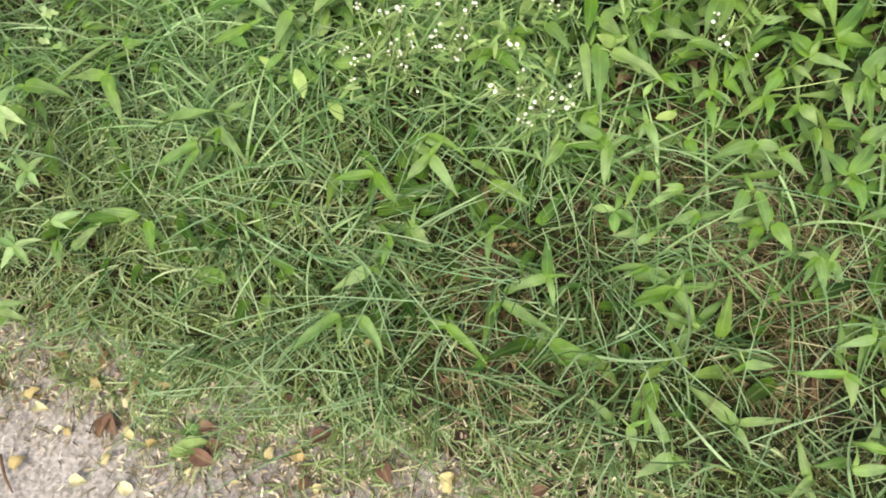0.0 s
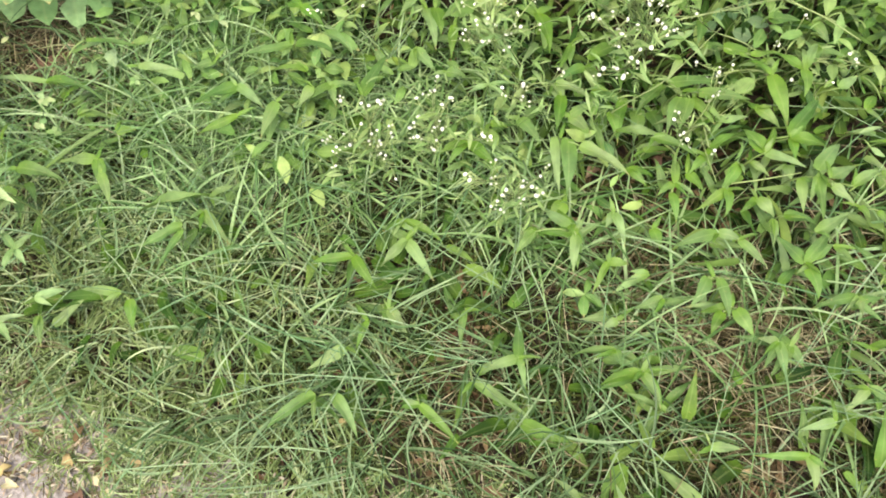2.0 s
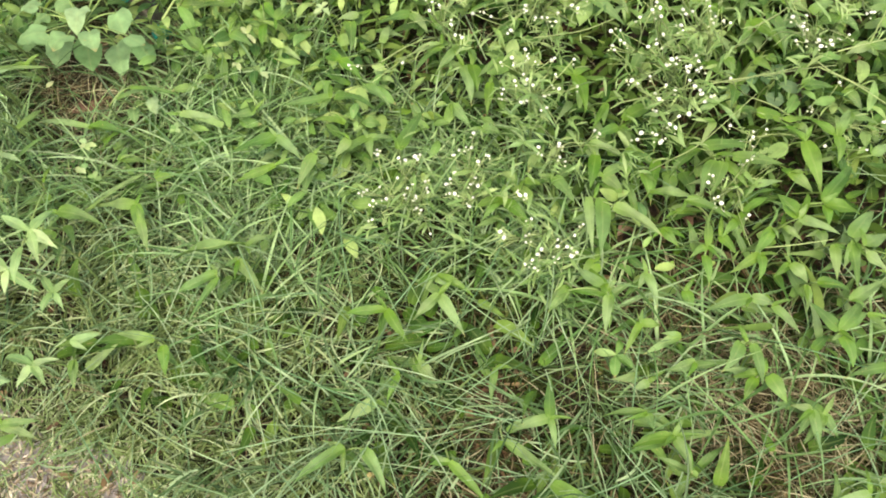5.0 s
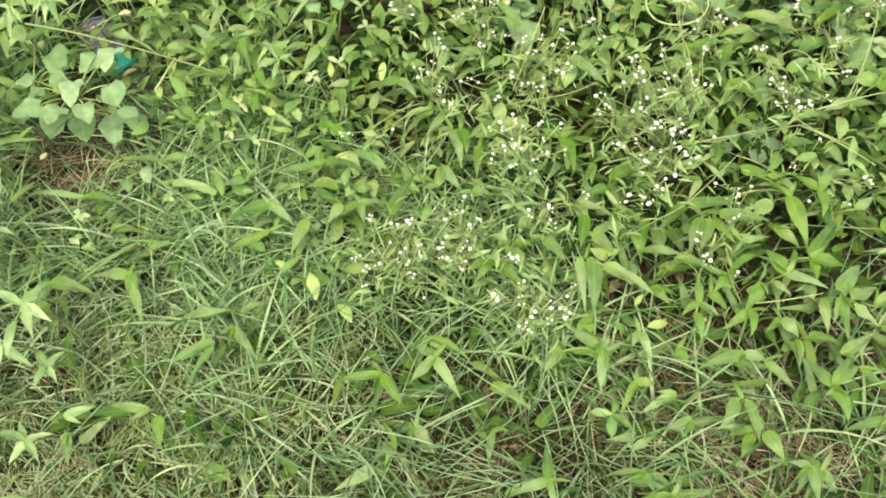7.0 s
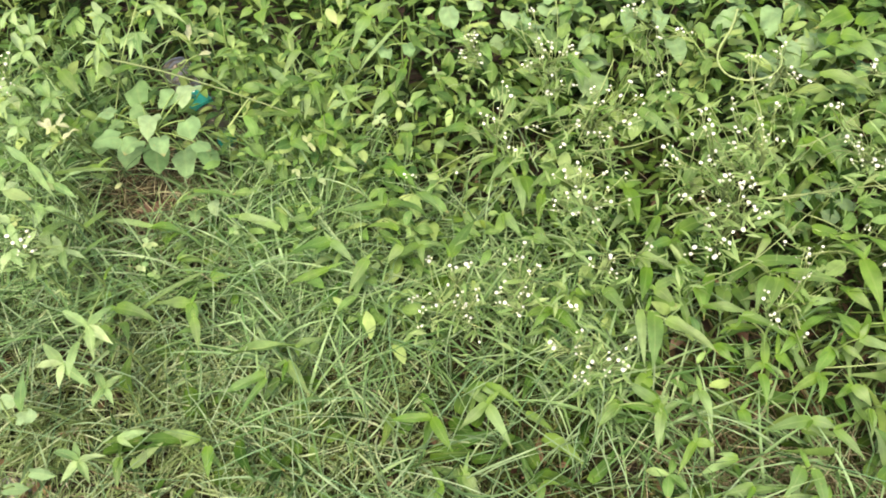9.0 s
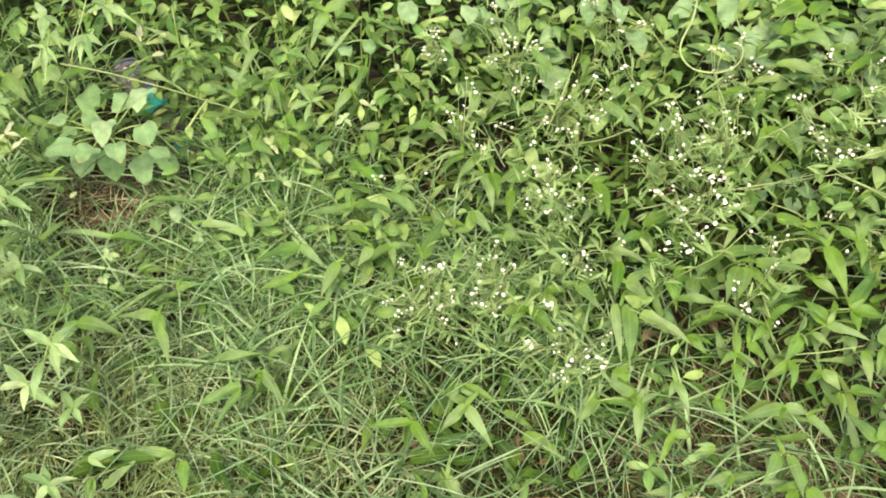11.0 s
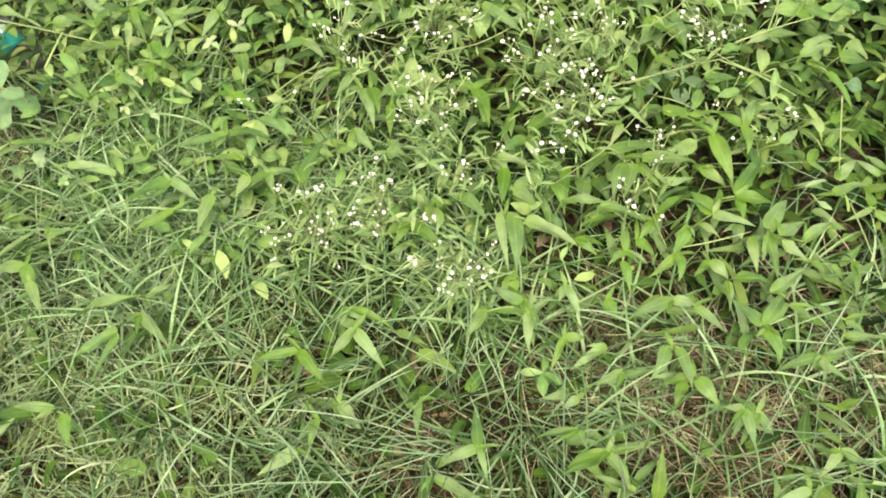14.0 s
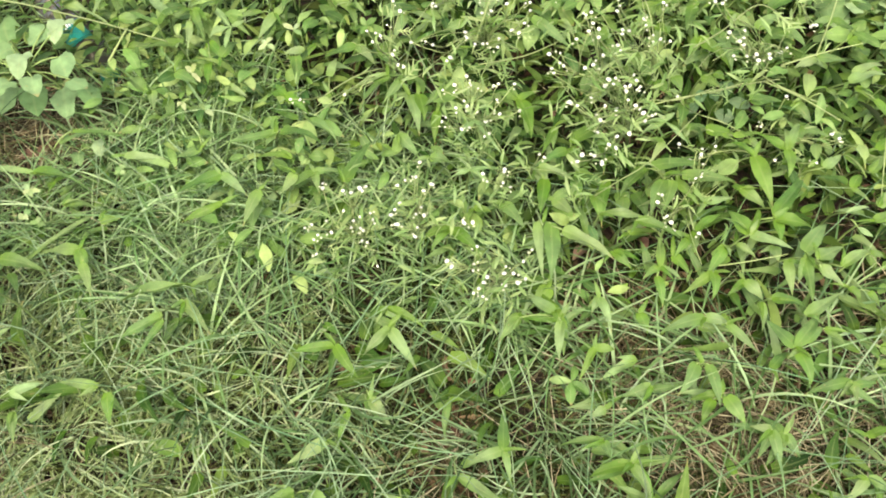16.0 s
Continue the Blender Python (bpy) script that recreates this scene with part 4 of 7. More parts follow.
weed("young", 0.459, 0.668, 0.13, [(-0.014, 0.041, -0.009, 0.022), (0.021, 0.041, -0.009, 0.011)])
weed("broad", 0.459, 0.668, 0.13, [(0.05, -0.018, -0.011, 0.018)])
weed("young", 0.473, 0.748, 0.11, [(0.026, -0.027, -0.009, 0.018), (-0.009, 0.008, -0.003, 0.014)])
weed("broad", 0.492, 0.689, 0.13, [(0.06, 0.065, -0.016, 0.02)])
weed("young", 0.494, 0.686, 0.13, [(0.044, -0.01, -0.009, 0.021), (0, -0.028, -0.007, 0.016)])
weed("broad", 0.52, 0.646, 0.12, [(0.042, 0.043, -0.011, 0.023)])
weed("broad", 0.532, 0.635, 0.12, [(0.038, 0.019, -0.008, 0.021), (0.022, -0.034, -0.007, 0.017, -0.001, -0.011)])
weed("young", 0.526, 0.637, 0.11, [(0.02, -0.005, -0.004, 0.011)])
weed("young", 0.502, 0.642, 0.11, [(-0.003, -0.043, -0.011, 0.015)])
weed("broad", 0.517, 0.637, 0.12, [(-0.001, -0.054, -0.014, 0.016), (-0.014, -0.03, -0.009, 0.013)])
weed("young", 0.495, 0.668, 0.1, [(0.002, -0.02, -0.005, 0.017)])
weed("young", 0.435, 0.667, 0.11, [(-0.027, -0.033, -0.011, 0.018)])
weed("young", 0.413, 0.631, 0.11, [(-0.007, -0.032, -0.008, 0.015), (-0.038, -0.02, -0.011, 0.014)])
weed("young", 0.452, 0.675, 0.1, [(0.022, -0.019, -0.007, 0.012)])
weed("young", 0.45, 0.623, 0.1, [(0.017, -0.024, -0.007, 0.019), (-0.022, -0.015, -0.007, 0.012)])
weed("broad", 0.47, 0.592, 0.11, [(0.041, -0.011, -0.009, 0.019)])
weed("broad", 0.502, 0.568, 0.11, [(0.054, 0.032, -0.012, 0.017)])
weed("young", 0.461, 0.594, 0.1, [(0.001, -0.022, -0.006, 0.013), (-0.005, -0.034, -0.009, 0.012)])
weed("broad", 0.391, 0.574, 0.11, [(-0.053, -0.011, -0.013, 0.018), (0.028, -0.008, -0.006, 0.016)])
weed("broad", 0.413, 0.564, 0.11, [(0.029, -0.034, -0.01, 0.014)])
weed("broad", 0.48, 0.531, 0.11, [(-0.02, 0.041, -0.01, 0.017), (0.045, 0.046, -0.012, 0.017), (0.041, 0.025, -0.007, 0.016, 0.011, 0.006)])
weed("young", 0.482, 0.526, 0.11, [(0.006, -0.037, -0.009, 0.019)])
weed("young", 0.523, 0.556, 0.1, [(0.02, -0.019, -0.006, 0.014)])
weed("broad", 0.379, 0.523, 0.1, [(-0.033, -0.033, -0.01, 0.018, -0.007, 0), (0.011, -0.049, -0.011, 0.019, 0.006, -0.002)])
weed("young", 0.395, 0.49, 0.09, [(-0.035, -0.002, -0.008, 0.014), (0.02, -0.034, -0.008, 0.02, 0.004, -0.003), (-0.027, -0.03, -0.007, 0.015, -0.011, -0.006)])
weed("broad", 0.533, 0.491, 0.1, [(-0.052, -0.008, -0.013, 0.015), (0.001, -0.022, -0.005, 0.013)])
weed("broad", 0.321, 0.503, 0.09, [(-0.033, -0.007, -0.008, 0.017)])
weed("young", 0.326, 0.6, 0.08, [(0.006, -0.026, -0.006, 0.018)])
weed("broad", 0.46, 0.52, 0.08, [(0.026, 0.022, -0.007, 0.014)])
weed("broad", 0.114, 0.932, 0.13, [(-0.03, -0.025, -0.01, 0.018)])
weed("young", 0.078, 0.932, 0.12, [(0.006, -0.041, -0.011, 0.021)])
weed("young", 0.102, 0.899, 0.12, [(-0.006, -0.048, -0.013, 0.016)])
weed("oval", 0.112, 0.897, 0.1, [(0.008, -0.027, -0.004, 0.015)])
weed("young", 0.206, 0.865, 0.17, [(0.011, -0.054, -0.015, 0.023), (-0.026, 0.02, -0.007, 0.014), (0.024, 0.011, -0.005, 0.012)])
weed("broad", 0.265, 0.819, 0.12, [(-0.043, -0.015, -0.011, 0.016)])
weed("young", 0.272, 0.83, 0.12, [(0.053, 0.035, -0.012, 0.02)])
weed("young", 0.313, 0.84, 0.11, [(-0.002, -0.048, -0.013, 0.014)])
weed("young", 0.274, 0.836, 0.1, [(0.004, -0.041, -0.011, 0.02)])
weed("young", 0.258, 0.876, 0.1, [(-0.005, -0.032, -0.009, 0.013), (-0.022, -0.039, -0.012, 0.011)])
weed("oval", 0.201, 0.819, 0.09, [(0.013, 0.019, -0.003, 0.012)])
weed("broad", 0.273, 0.789, 0.11, [(0.041, -0.024, -0.011, 0.022)])
weed("broad", 0.227, 0.802, 0.11, [(0.009, -0.033, -0.009, 0.021), (0.047, -0.019, -0.011, 0.016)])
weed("broad", 0.089, 0.837, 0.1, [(0.027, -0.007, -0.007, 0.02)])
weed("sage", 0.148, 0.825, 0.18, [(-0.029, -0.026, -0.01, 0.008), (0.023, -0.011, -0.006, 0.009), (0.031, -0.047, -0.014, 0.006), (-0.013, 0.033, -0.007, 0.007), (-0.031, 0.015, -0.007, 0.007)])
weed("sage", 0.139, 0.773, 0.15, [(0.022, -0.017, -0.007, 0.007), (-0.028, -0.008, -0.007, 0.007), (0.039, 0.003, -0.008, 0.006), (-0.017, 0.025, -0.006, 0.006)])
weed("young", 0.141, 0.751, 0.1, [(0.023, -0.005, -0.005, 0.014)])
weed("young", 0.109, 0.717, 0.11, [(-0.033, -0.011, -0.008, 0.019), (0.038, -0.041, -0.013, 0.018), (-0.025, -0.029, -0.009, 0.013)])
weed("oval", 0.13, 0.75, 0.09, [(0.018, -0.027, -0.004, 0.022)])
weed("oval", 0.111, 0.756, 0.11, [(0.018, -0.01, -0.002, 0.014), (-0.024, -0.028, -0.003, 0.01, -0.013, -0.009)])
weed("broad", 0.177, 0.749, 0.11, [(0.025, -0.034, -0.01, 0.022)])
weed("young", 0.233, 0.782, 0.11, [(-0.01, -0.046, -0.012, 0.02)])
weed("broad", 0.221, 0.702, 0.13, [(-0.006, -0.07, -0.018, 0.014, -0.007, 0.002), (0.002, -0.071, -0.018, 0.026, 0.009, -0.001), (0.08, -0.049, -0.015, 0.02, 0.022, -0.012)])
weed("broad", 0.243, 0.758, 0.1, [(0.024, -0.025, -0.008, 0.021), (0.037, 0.018, -0.008, 0.016)])
weed("young", 0.29, 0.752, 0.11, [(0.004, -0.033, -0.009, 0.016), (0.007, -0.04, -0.016, 0.017, 0.021, 0.021)])
weed("broad", 0.337, 0.791, 0.06, [(0.007, -0.03, -0.008, 0.024)])
weed("young", 0.307, 0.681, 0.09, [(0.02, -0.024, -0.007, 0.015), (0.031, -0.013, -0.007, 0.012)])
weed("young", 0.225, 0.641, 0.08, [(-0.022, -0.02, -0.007, 0.024)])
weed("sage", -0.512, 1.146, 0.21, [(-0.018, -0.036, -0.008, 0.011, -0.004, -0.01), (0.021, -0.051, -0.018, 0.013), (0.029, -0.016, -0.01, 0.013), (0.001, -0.05, -0.015, 0.012), (-0.026, -0.013, -0.007, 0.009)])
weed("sage", -0.499, 1.215, 0.21, [(-0.031, -0.013, -0.007, 0.014), (0.018, -0.043, -0.015, 0.011), (0.033, -0.005, -0.01, 0.012), (-0.028, 0.018, -0.006, 0.012), (0.053, -0.028, -0.018, 0.012)])
weed("sage", -0.564, 1.119, 0.21, [(-0.032, 0.007, -0.006, 0.011), (-0.01, -0.044, -0.009, 0.011, -0.001, -0.016), (0.012, -0.058, -0.018, 0.009), (0.021, 0.004, -0.013, 0.011, 0.003, 0.039), (0.022, -0.023, -0.01, 0.01)])
weed("broad", -0.595, 1.145, 0.15, [(0.035, -0.025, -0.013, 0.029), (0.003, -0.054, -0.014, 0.015, -0.011, -0.01)])
weed("broad", -0.652, 1.131, 0.15, [(0.045, -0.047, -0.02, 0.025)])
weed("sage", -0.592, 1.208, 0.2, [(0.002, -0.042, -0.013, 0.018), (0.023, -0.015, -0.009, 0.015), (-0.03, 0.005, -0.006, 0.015), (-0.034, 0.047, -0.009, 0.014)])
weed("oval", -0.66, 1.227, 0.17, [(0.019, -0.038, -0.006, 0.019)])
weed("young", -0.477, 1.244, 0.12, [(-0.068, 0.003, -0.013, 0.019)])
weed("yellow", -0.454, 1.189, 0.16, [(-0.009, 0.014, -0.009, 0.011, -0.039, 0.025), (-0.017, 0.056, -0.01, 0.01), (0.024, 0.008, -0.004, 0.01, 0.008, -0.006), (0.035, 0.014, -0.003, 0.011, 0.026, 0.019)])
weed("yellow", -0.471, 1.156, 0.14, [(0.012, 0.018, -0.004, 0.01), (0.046, 0.034, -0.004, 0.01, 0.029, 0.024)])
weed("broad", -0.505, 1.297, 0.13, [(0.026, -0.028, -0.012, 0.018), (0.033, 0.033, -0.005, 0.017, 0.019, 0.008)])
weed("broad", -0.466, 1.168, 0.12, [(0.077, -0.032, -0.023, 0.022)])
weed("broad", -0.354, 1.098, 0.14, [(0.051, 0.001, -0.013, 0.021)])
weed("broad", -0.392, 1.165, 0.13, [(-0.013, -0.033, -0.01, 0.017), (0.027, -0.034, -0.01, 0.018, 0.018, -0.001), (0.021, -0.034, -0.008, 0.016, 0.043, -0.01)])
weed("oval", -0.378, 1.168, 0.16, [(-0.015, 0.041, -0.005, 0.013), (0.024, 0.016, -0.003, 0.011), (0.014, -0.012, -0.003, 0.007), (-0.011, -0.023, -0.003, 0.012), (0.011, -0.033, -0.005, 0.014), (-0.025, -0.018, -0.004, 0.009)])
weed("young", -0.353, 1.267, 0.16, [(0.009, -0.028, -0.009, 0.027), (-0.035, -0.013, -0.007, 0.019, -0.016, 0.004)])
weed("broad", -0.39, 1.256, 0.13, [(0.026, 0.017, -0.007, 0.016)])
weed("broad", -0.274, 1.175, 0.15, [(-0.021, -0.052, -0.016, 0.017)])
weed("broad", -0.246, 1.105, 0.14, [(-0.054, -0.005, -0.011, 0.015), (-0.003, -0.068, -0.013, 0.012, -0.002, -0.022), (0.021, -0.053, -0.016, 0.015)])
weed("young", -0.248, 1.108, 0.14, [(0.023, -0.017, -0.008, 0.02)])
weed("broad", -0.327, 1.282, 0.1, [(0.019, -0.046, -0.015, 0.023)])
weed("yellow", -0.246, 1.284, 0.15, [(0.019, -0.029, -0.011, 0.017)])
weed("oval", -0.221, 1.151, 0.16, [(-0.015, 0.019, -0.002, 0.009), (0.007, -0.024, -0.004, 0.01), (0.032, -0.015, -0.005, 0.011), (-0.008, -0.017, -0.003, 0.009), (0.016, 0.017, -0.003, 0.008)])
weed("young", -0.169, 1.236, 0.17, [(-0.022, -0.067, -0.021, 0.023), (-0.039, 0.034, -0.009, 0.016), (0.05, 0.042, -0.013, 0.021)])
weed("strap", -0.112, 1.221, 0.17, [(-0.068, -0.094, -0.032, 0.007), (0.054, -0.019, -0.015, 0.006)])
weed("heart", -0.151, 1.186, 0.15, [(0.023, -0.03, -0.005, 0.026), (0.053, -0.026, -0.004, 0.022, 0.047, 0.003), (-0.007, 0.021, -0.003, 0.014, -0.012, -0.003)])
weed("heart", -0.045, 1.283, 0.15, [(0.012, -0.05, -0.007, 0.033)])
weed("oval", -0.105, 1.23, 0.15, [(-0.01, 0.036, -0.004, 0.01), (0.01, -0.02, -0.003, 0.009), (0.015, 0.014, -0.002, 0.008)])
weed("pale", -0.175, 1.031, 0.17, [(-0.027, 0.043, -0.005, 0.009), (-0.03, -0.016, -0.004, 0.01), (-0.006, -0.035, -0.005, 0.009), (0.018, 0.016, -0.003, 0.007)])
weed("broad", -0.128, 1.101, 0.13, [(-0.025, -0.043, -0.013, 0.02), (-0.057, -0.009, -0.009, 0.016, -0.019, 0.005)])
weed("broad", -0.105, 1.14, 0.14, [(-0.013, -0.037, -0.011, 0.016), (-0.034, -0.018, -0.009, 0.015, -0.043, 0.01)])
weed("oval", -0.09, 1.06, 0.14, [(0.029, 0.03, -0.005, 0.016), (0.011, -0.014, -0.004, 0.014, 0.025, 0.015)])
weed("pale", -0.053, 1.105, 0.16, [(-0.015, -0.001, -0.002, 0.009), (0.006, -0.015, -0.002, 0.008), (0.016, -0.002, -0.002, 0.008), (-0.005, 0.019, -0.002, 0.007)])
weed("pale", -0.062, 1.15, 0.16, [(0.013, 0.013, -0.002, 0.008), (-0.009, -0.011, -0.002, 0.008), (-0.014, 0.019, -0.003, 0.007)])
weed("heart", 0.061, 1.262, 0.15, [(-0.007, -0.038, -0.005, 0.031), (0.027, -0.027, -0.004, 0.019, 0.016, 0)])
weed("broad", 0.095, 1.225, 0.14, [(0.009, -0.04, -0.012, 0.027)])
weed("broad", 0.068, 1.263, 0.1, [(0.028, -0.004, -0.007, 0.025)])
weed("oval", 0.147, 1.235, 0.15, [(-0.008, -0.034, -0.005, 0.022)])
weed("oval", 0.222, 1.274, 0.14, [(-0.015, -0.038, -0.006, 0.023)])
weed("heart", 0.249, 1.254, 0.16, [(-0.01, -0.053, -0.008, 0.028)])
weed("heart", 0.284, 1.236, 0.17, [(0, -0.051, -0.007, 0.026), (-0.021, -0.018, -0.003, 0.018, -0.022, 0.006)])
weed("heart", 0.186, 1.205, 0.15, [(-0.023, -0.032, -0.005, 0.018), (0.007, -0.032, -0.004, 0.012)])
weed("young", 0.214, 1.216, 0.14, [(0.02, -0.027, -0.009, 0.03), (0.047, -0.008, -0.011, 0.02)])
weed("oval", 0.269, 1.181, 0.14, [(0.001, -0.032, -0.005, 0.018), (-0.001, -0.059, -0.003, 0.009, -0.003, -0.04)])
weed("broad", 0.234, 1.162, 0.13, [(-0.008, -0.033, -0.01, 0.02)])
weed("yellow", 0.246, 1.16, 0.12, [(0.019, 0.004, -0.004, 0.008)])
weed("broad", 0.116, 1.147, 0.14, [(0.044, 0.015, -0.01, 0.013), (0.051, -0.048, -0.009, 0.015, 0.046, -0.019)])
weed("broad", 0.067, 1.074, 0.14, [(-0.043, -0.013, -0.011, 0.016), (-0.023, -0.048, -0.013, 0.018, -0.003, -0.005), (0.047, -0.021, -0.013, 0.015)])
weed("broad", -0.021, 1.132, 0.11, [(0.024, -0.005, -0.006, 0.023), (0.012, -0.043, -0.013, 0.014)])
weed("broad", 0.183, 1.044, 0.14, [(0.061, 0.017, -0.013, 0.014), (0.064, 0.046, -0.006, 0.013, 0.034, 0.041)])
weed("broad", 0.146, 1.059, 0.13, [(-0.031, -0.013, -0.009, 0.017), (-0.033, -0.004, -0.009, 0.009, -0.068, -0.037)])
weed("heart", 0.304, 1.173, 0.16, [(0.007, -0.048, -0.007, 0.03)])
weed("oval", 0.355, 1.233, 0.15, [(0, -0.045, -0.006, 0.024), (0.022, -0.041, -0.003, 0.019, 0, -0.066)])
weed("oval", 0.362, 1.157, 0.14, [(-0.018, -0.034, -0.005, 0.016), (-0.045, 0.087, -0.003, 0.014, -0.047, 0.112)])
weed("heart", 0.463, 1.238, 0.17, [(-0.019, -0.063, -0.009, 0.033), (0.02, -0.108, -0.006, 0.032, -0.001, -0.07)])
weed("oval", 0.45, 1.182, 0.15, [(0.006, -0.034, -0.005, 0.02)])
weed("broad", 0.417, 1.143, 0.15, [(-0.033, 0.019, -0.008, 0.021)])
weed("young", 0.42, 1.245, 0.16, [(0.018, -0.079, -0.024, 0.014)])
weed("young", 0.58, 1.24, 0.16, [(-0.052, -0.021, -0.016, 0.037), (0.006, -0.065, -0.007, 0.03, -0.026, -0.055)])
weed("oval", 0.542, 1.147, 0.15, [(0.032, 0.02, -0.004, 0.029)])
weed("young", 0.572, 1.175, 0.15, [(0.028, -0.033, -0.011, 0.036), (0.068, 0.087, -0.011, 0.032, 0.021, 0.043)])
weed("young", 0.501, 1.093, 0.16, [(0.078, -0.029, -0.018, 0.024)])
weed("clover", 0.583, 1.142, 0.12, [(0.015, 0.03, -0.003, 0.02), (-0.012, -0.062, -0.003, 0.019, -0.011, -0.038)])
weed("young", 0.415, 1.034, 0.16, [(-0.047, 0, -0.012, 0.012), (0.055, 0.011, -0.011, 0.015), (-0.01, -0.017, -0.006, 0.011), (0.023, 0.02, -0.005, 0.012), (-0.012, 0.012, -0.004, 0.01)])
weed("broad", 0.474, 1.045, 0.15, [(-0.029, -0.016, -0.009, 0.018), (-0.023, -0.048, -0.013, 0.021, -0.007, -0.007)])
weed("oval", 0.33, 1.082, 0.14, [(0.011, -0.026, -0.004, 0.017), (-0.042, -0.024, -0.003, 0.014, -0.02, -0.011), (-0.048, -0.019, -0.003, 0.016, -0.05, 0.002)])
weed("broad", 0.393, 1.122, 0.1, [(0.021, -0.006, -0.005, 0.026)])
weed("oval", 0.358, 1.111, 0.14, [(0.003, -0.03, -0.004, 0.015)])
weed("young", 0.39, 1.022, 0.14, [(0.024, 0.007, -0.005, 0.014), (0.037, -0.021, -0.005, 0.02, 0.022, -0.009)])
weed("broad", -0.262, 1.052, 0.13, [(-0.068, 0.001, -0.014, 0.024)])
weed("broad", -0.296, 0.963, 0.12, [(-0.049, 0.047, -0.012, 0.02)])
weed("broad", -0.264, 1.003, 0.12, [(0.032, -0.018, -0.01, 0.02)])
weed("young", -0.217, 1.019, 0.12, [(-0.001, -0.037, -0.01, 0.016), (0.013, 0.016, -0.009, 0.019, -0.007, 0.041)])
weed("yellow", -0.236, 0.989, 0.13, [(-0.012, 0.019, -0.004, 0.009), (0.012, -0.014, -0.005, 0.008), (0.001, 0.023, -0.004, 0.007)])
weed("broad", -0.189, 0.98, 0.11, [(0.027, -0.017, -0.008, 0.013)])
weed("oval", -0.168, 0.964, 0.13, [(0.015, 0.022, -0.003, 0.016), (0.021, -0.012, -0.004, 0.014, 0.01, 0.014)])
weed("broad", -0.194, 1.006, 0.14, [(0.022, 0.033, -0.008, 0.02)])
weed("young", -0.101, 0.936, 0.13, [(-0.027, 0.013, -0.006, 0.015), (0.031, -0.029, -0.011, 0.016), (-0.018, 0.027, -0.006, 0.011)])
weed("broad", -0.092, 1.009, 0.13, [(0.003, -0.047, -0.013, 0.019), (-0.02, 0.011, -0.007, 0.017, 0.012, 0.011)])
weed("young", -0.064, 1.031, 0.13, [(-0.011, -0.021, -0.006, 0.013)])
weed("broad", -0.113, 0.879, 0.12, [(-0.072, -0.001, -0.015, 0.018), (-0.015, -0.021, -0.006, 0.013), (0.062, -0.018, -0.015, 0.021, 0.005, 0), (0.082, -0.018, -0.014, 0.017, 0.042, 0.019)])
weed("broad", -0.049, 0.963, 0.1, [(-0.006, -0.029, -0.008, 0.012), (0.008, 0.077, -0.008, 0.015, 0, 0.033)])
weed("broad", -0.218, 0.876, 0.1, [(-0.037, -0.006, -0.008, 0.018), (0.014, 0.027, -0.005, 0.017, -0.007, 0.031)])
weed("broad", -0.283, 0.983, 0.09, [(0.013, -0.044, -0.013, 0.017)])
weed("young", -0.092, 0.843, 0.11, [(-0.05, 0.007, -0.011, 0.014)])
weed("strap", -0.441, 0.853, 0.1, [(-0.084, 0.023, -0.016, 0.009)])
weed("broad", -0.443, 0.853, 0.1, [(0.082, -0.031, -0.023, 0.015)])
weed("strap", -0.404, 0.884, 0.12, [(0.055, 0.034, -0.015, 0.008)])
weed("heart", -0.371, 0.911, 0.09, [(0.01, -0.026, -0.004, 0.017), (-0.015, -0.043, -0.003, 0.017, -0.021, -0.02)])
weed("young", -0.421, 0.851, 0.08, [(0.028, 0.018, -0.008, 0.011)])
weed("pale", -0.44, 0.824, 0.1, [(-0.011, 0.008, -0.001, 0.009), (0.006, -0.011, -0.002, 0.008), (0.015, -0.003, -0.002, 0.008), (-0.006, -0.007, -0.001, 0.007)])
weed("pale", -0.437, 0.784, 0.1, [(-0.006, -0.006, -0.001, 0.01), (0.006, 0.008, -0.001, 0.009), (0.007, -0.008, -0.001, 0.007)])
weed("pale", -0.416, 0.768, 0.1, [(0.01, -0.002, -0.001, 0.008), (-0.011, 0.003, -0.001, 0.007), (-0.002, 0.012, -0.001, 0.007)])
weed("pale", -0.323, 0.846, 0.1, [(-0.009, 0.006, -0.001, 0.007), (0.007, -0.005, -0.001, 0.007), (-0.002, 0.014, -0.002, 0.007), (-0.007, -0.005, -0.001, 0.007)])
weed("young", -0.346, 0.781, 0.08, [(0.023, 0.006, -0.006, 0.016)])
weed("broad", -0.453, 0.717, 0.1, [(0.06, -0.016, -0.016, 0.021)])
weed("broad", -0.477, 0.698, 0.09, [(0.002, -0.038, -0.009, 0.023, 0.019, -0.004)])
weed("sage", -0.549, 1.227, 0.22, [(-0.017, -0.023, -0.012, 0.009), (0, 0.039, -0.008, 0.008), (-0.039, 0.011, -0.009, 0.009), (0.021, 0.002, -0.009, 0.008)])
weed("broad", -0.52, 1.101, 0.18, [(-0.034, -0.014, -0.011, 0.021), (0.013, 0.032, -0.009, 0.013), (0.025, 0.014, -0.01, 0.011)])
weed("broad", -0.436, 1.307, 0.16, [(-0.085, 0.017, -0.021, 0.015), (0.027, 0.034, -0.011, 0.015), (0.001, 0.053, -0.011, 0.013)])
weed("broad", -0.353, 1.389, 0.12, [(0.04, -0.006, -0.017, 0.014), (-0.039, 0.048, -0.013, 0.013)])
weed("broad", -0.279, 1.098, 0.14, [(-0.058, 0.082, -0.022, 0.02), (-0.063, -0.009, -0.019, 0.015)])
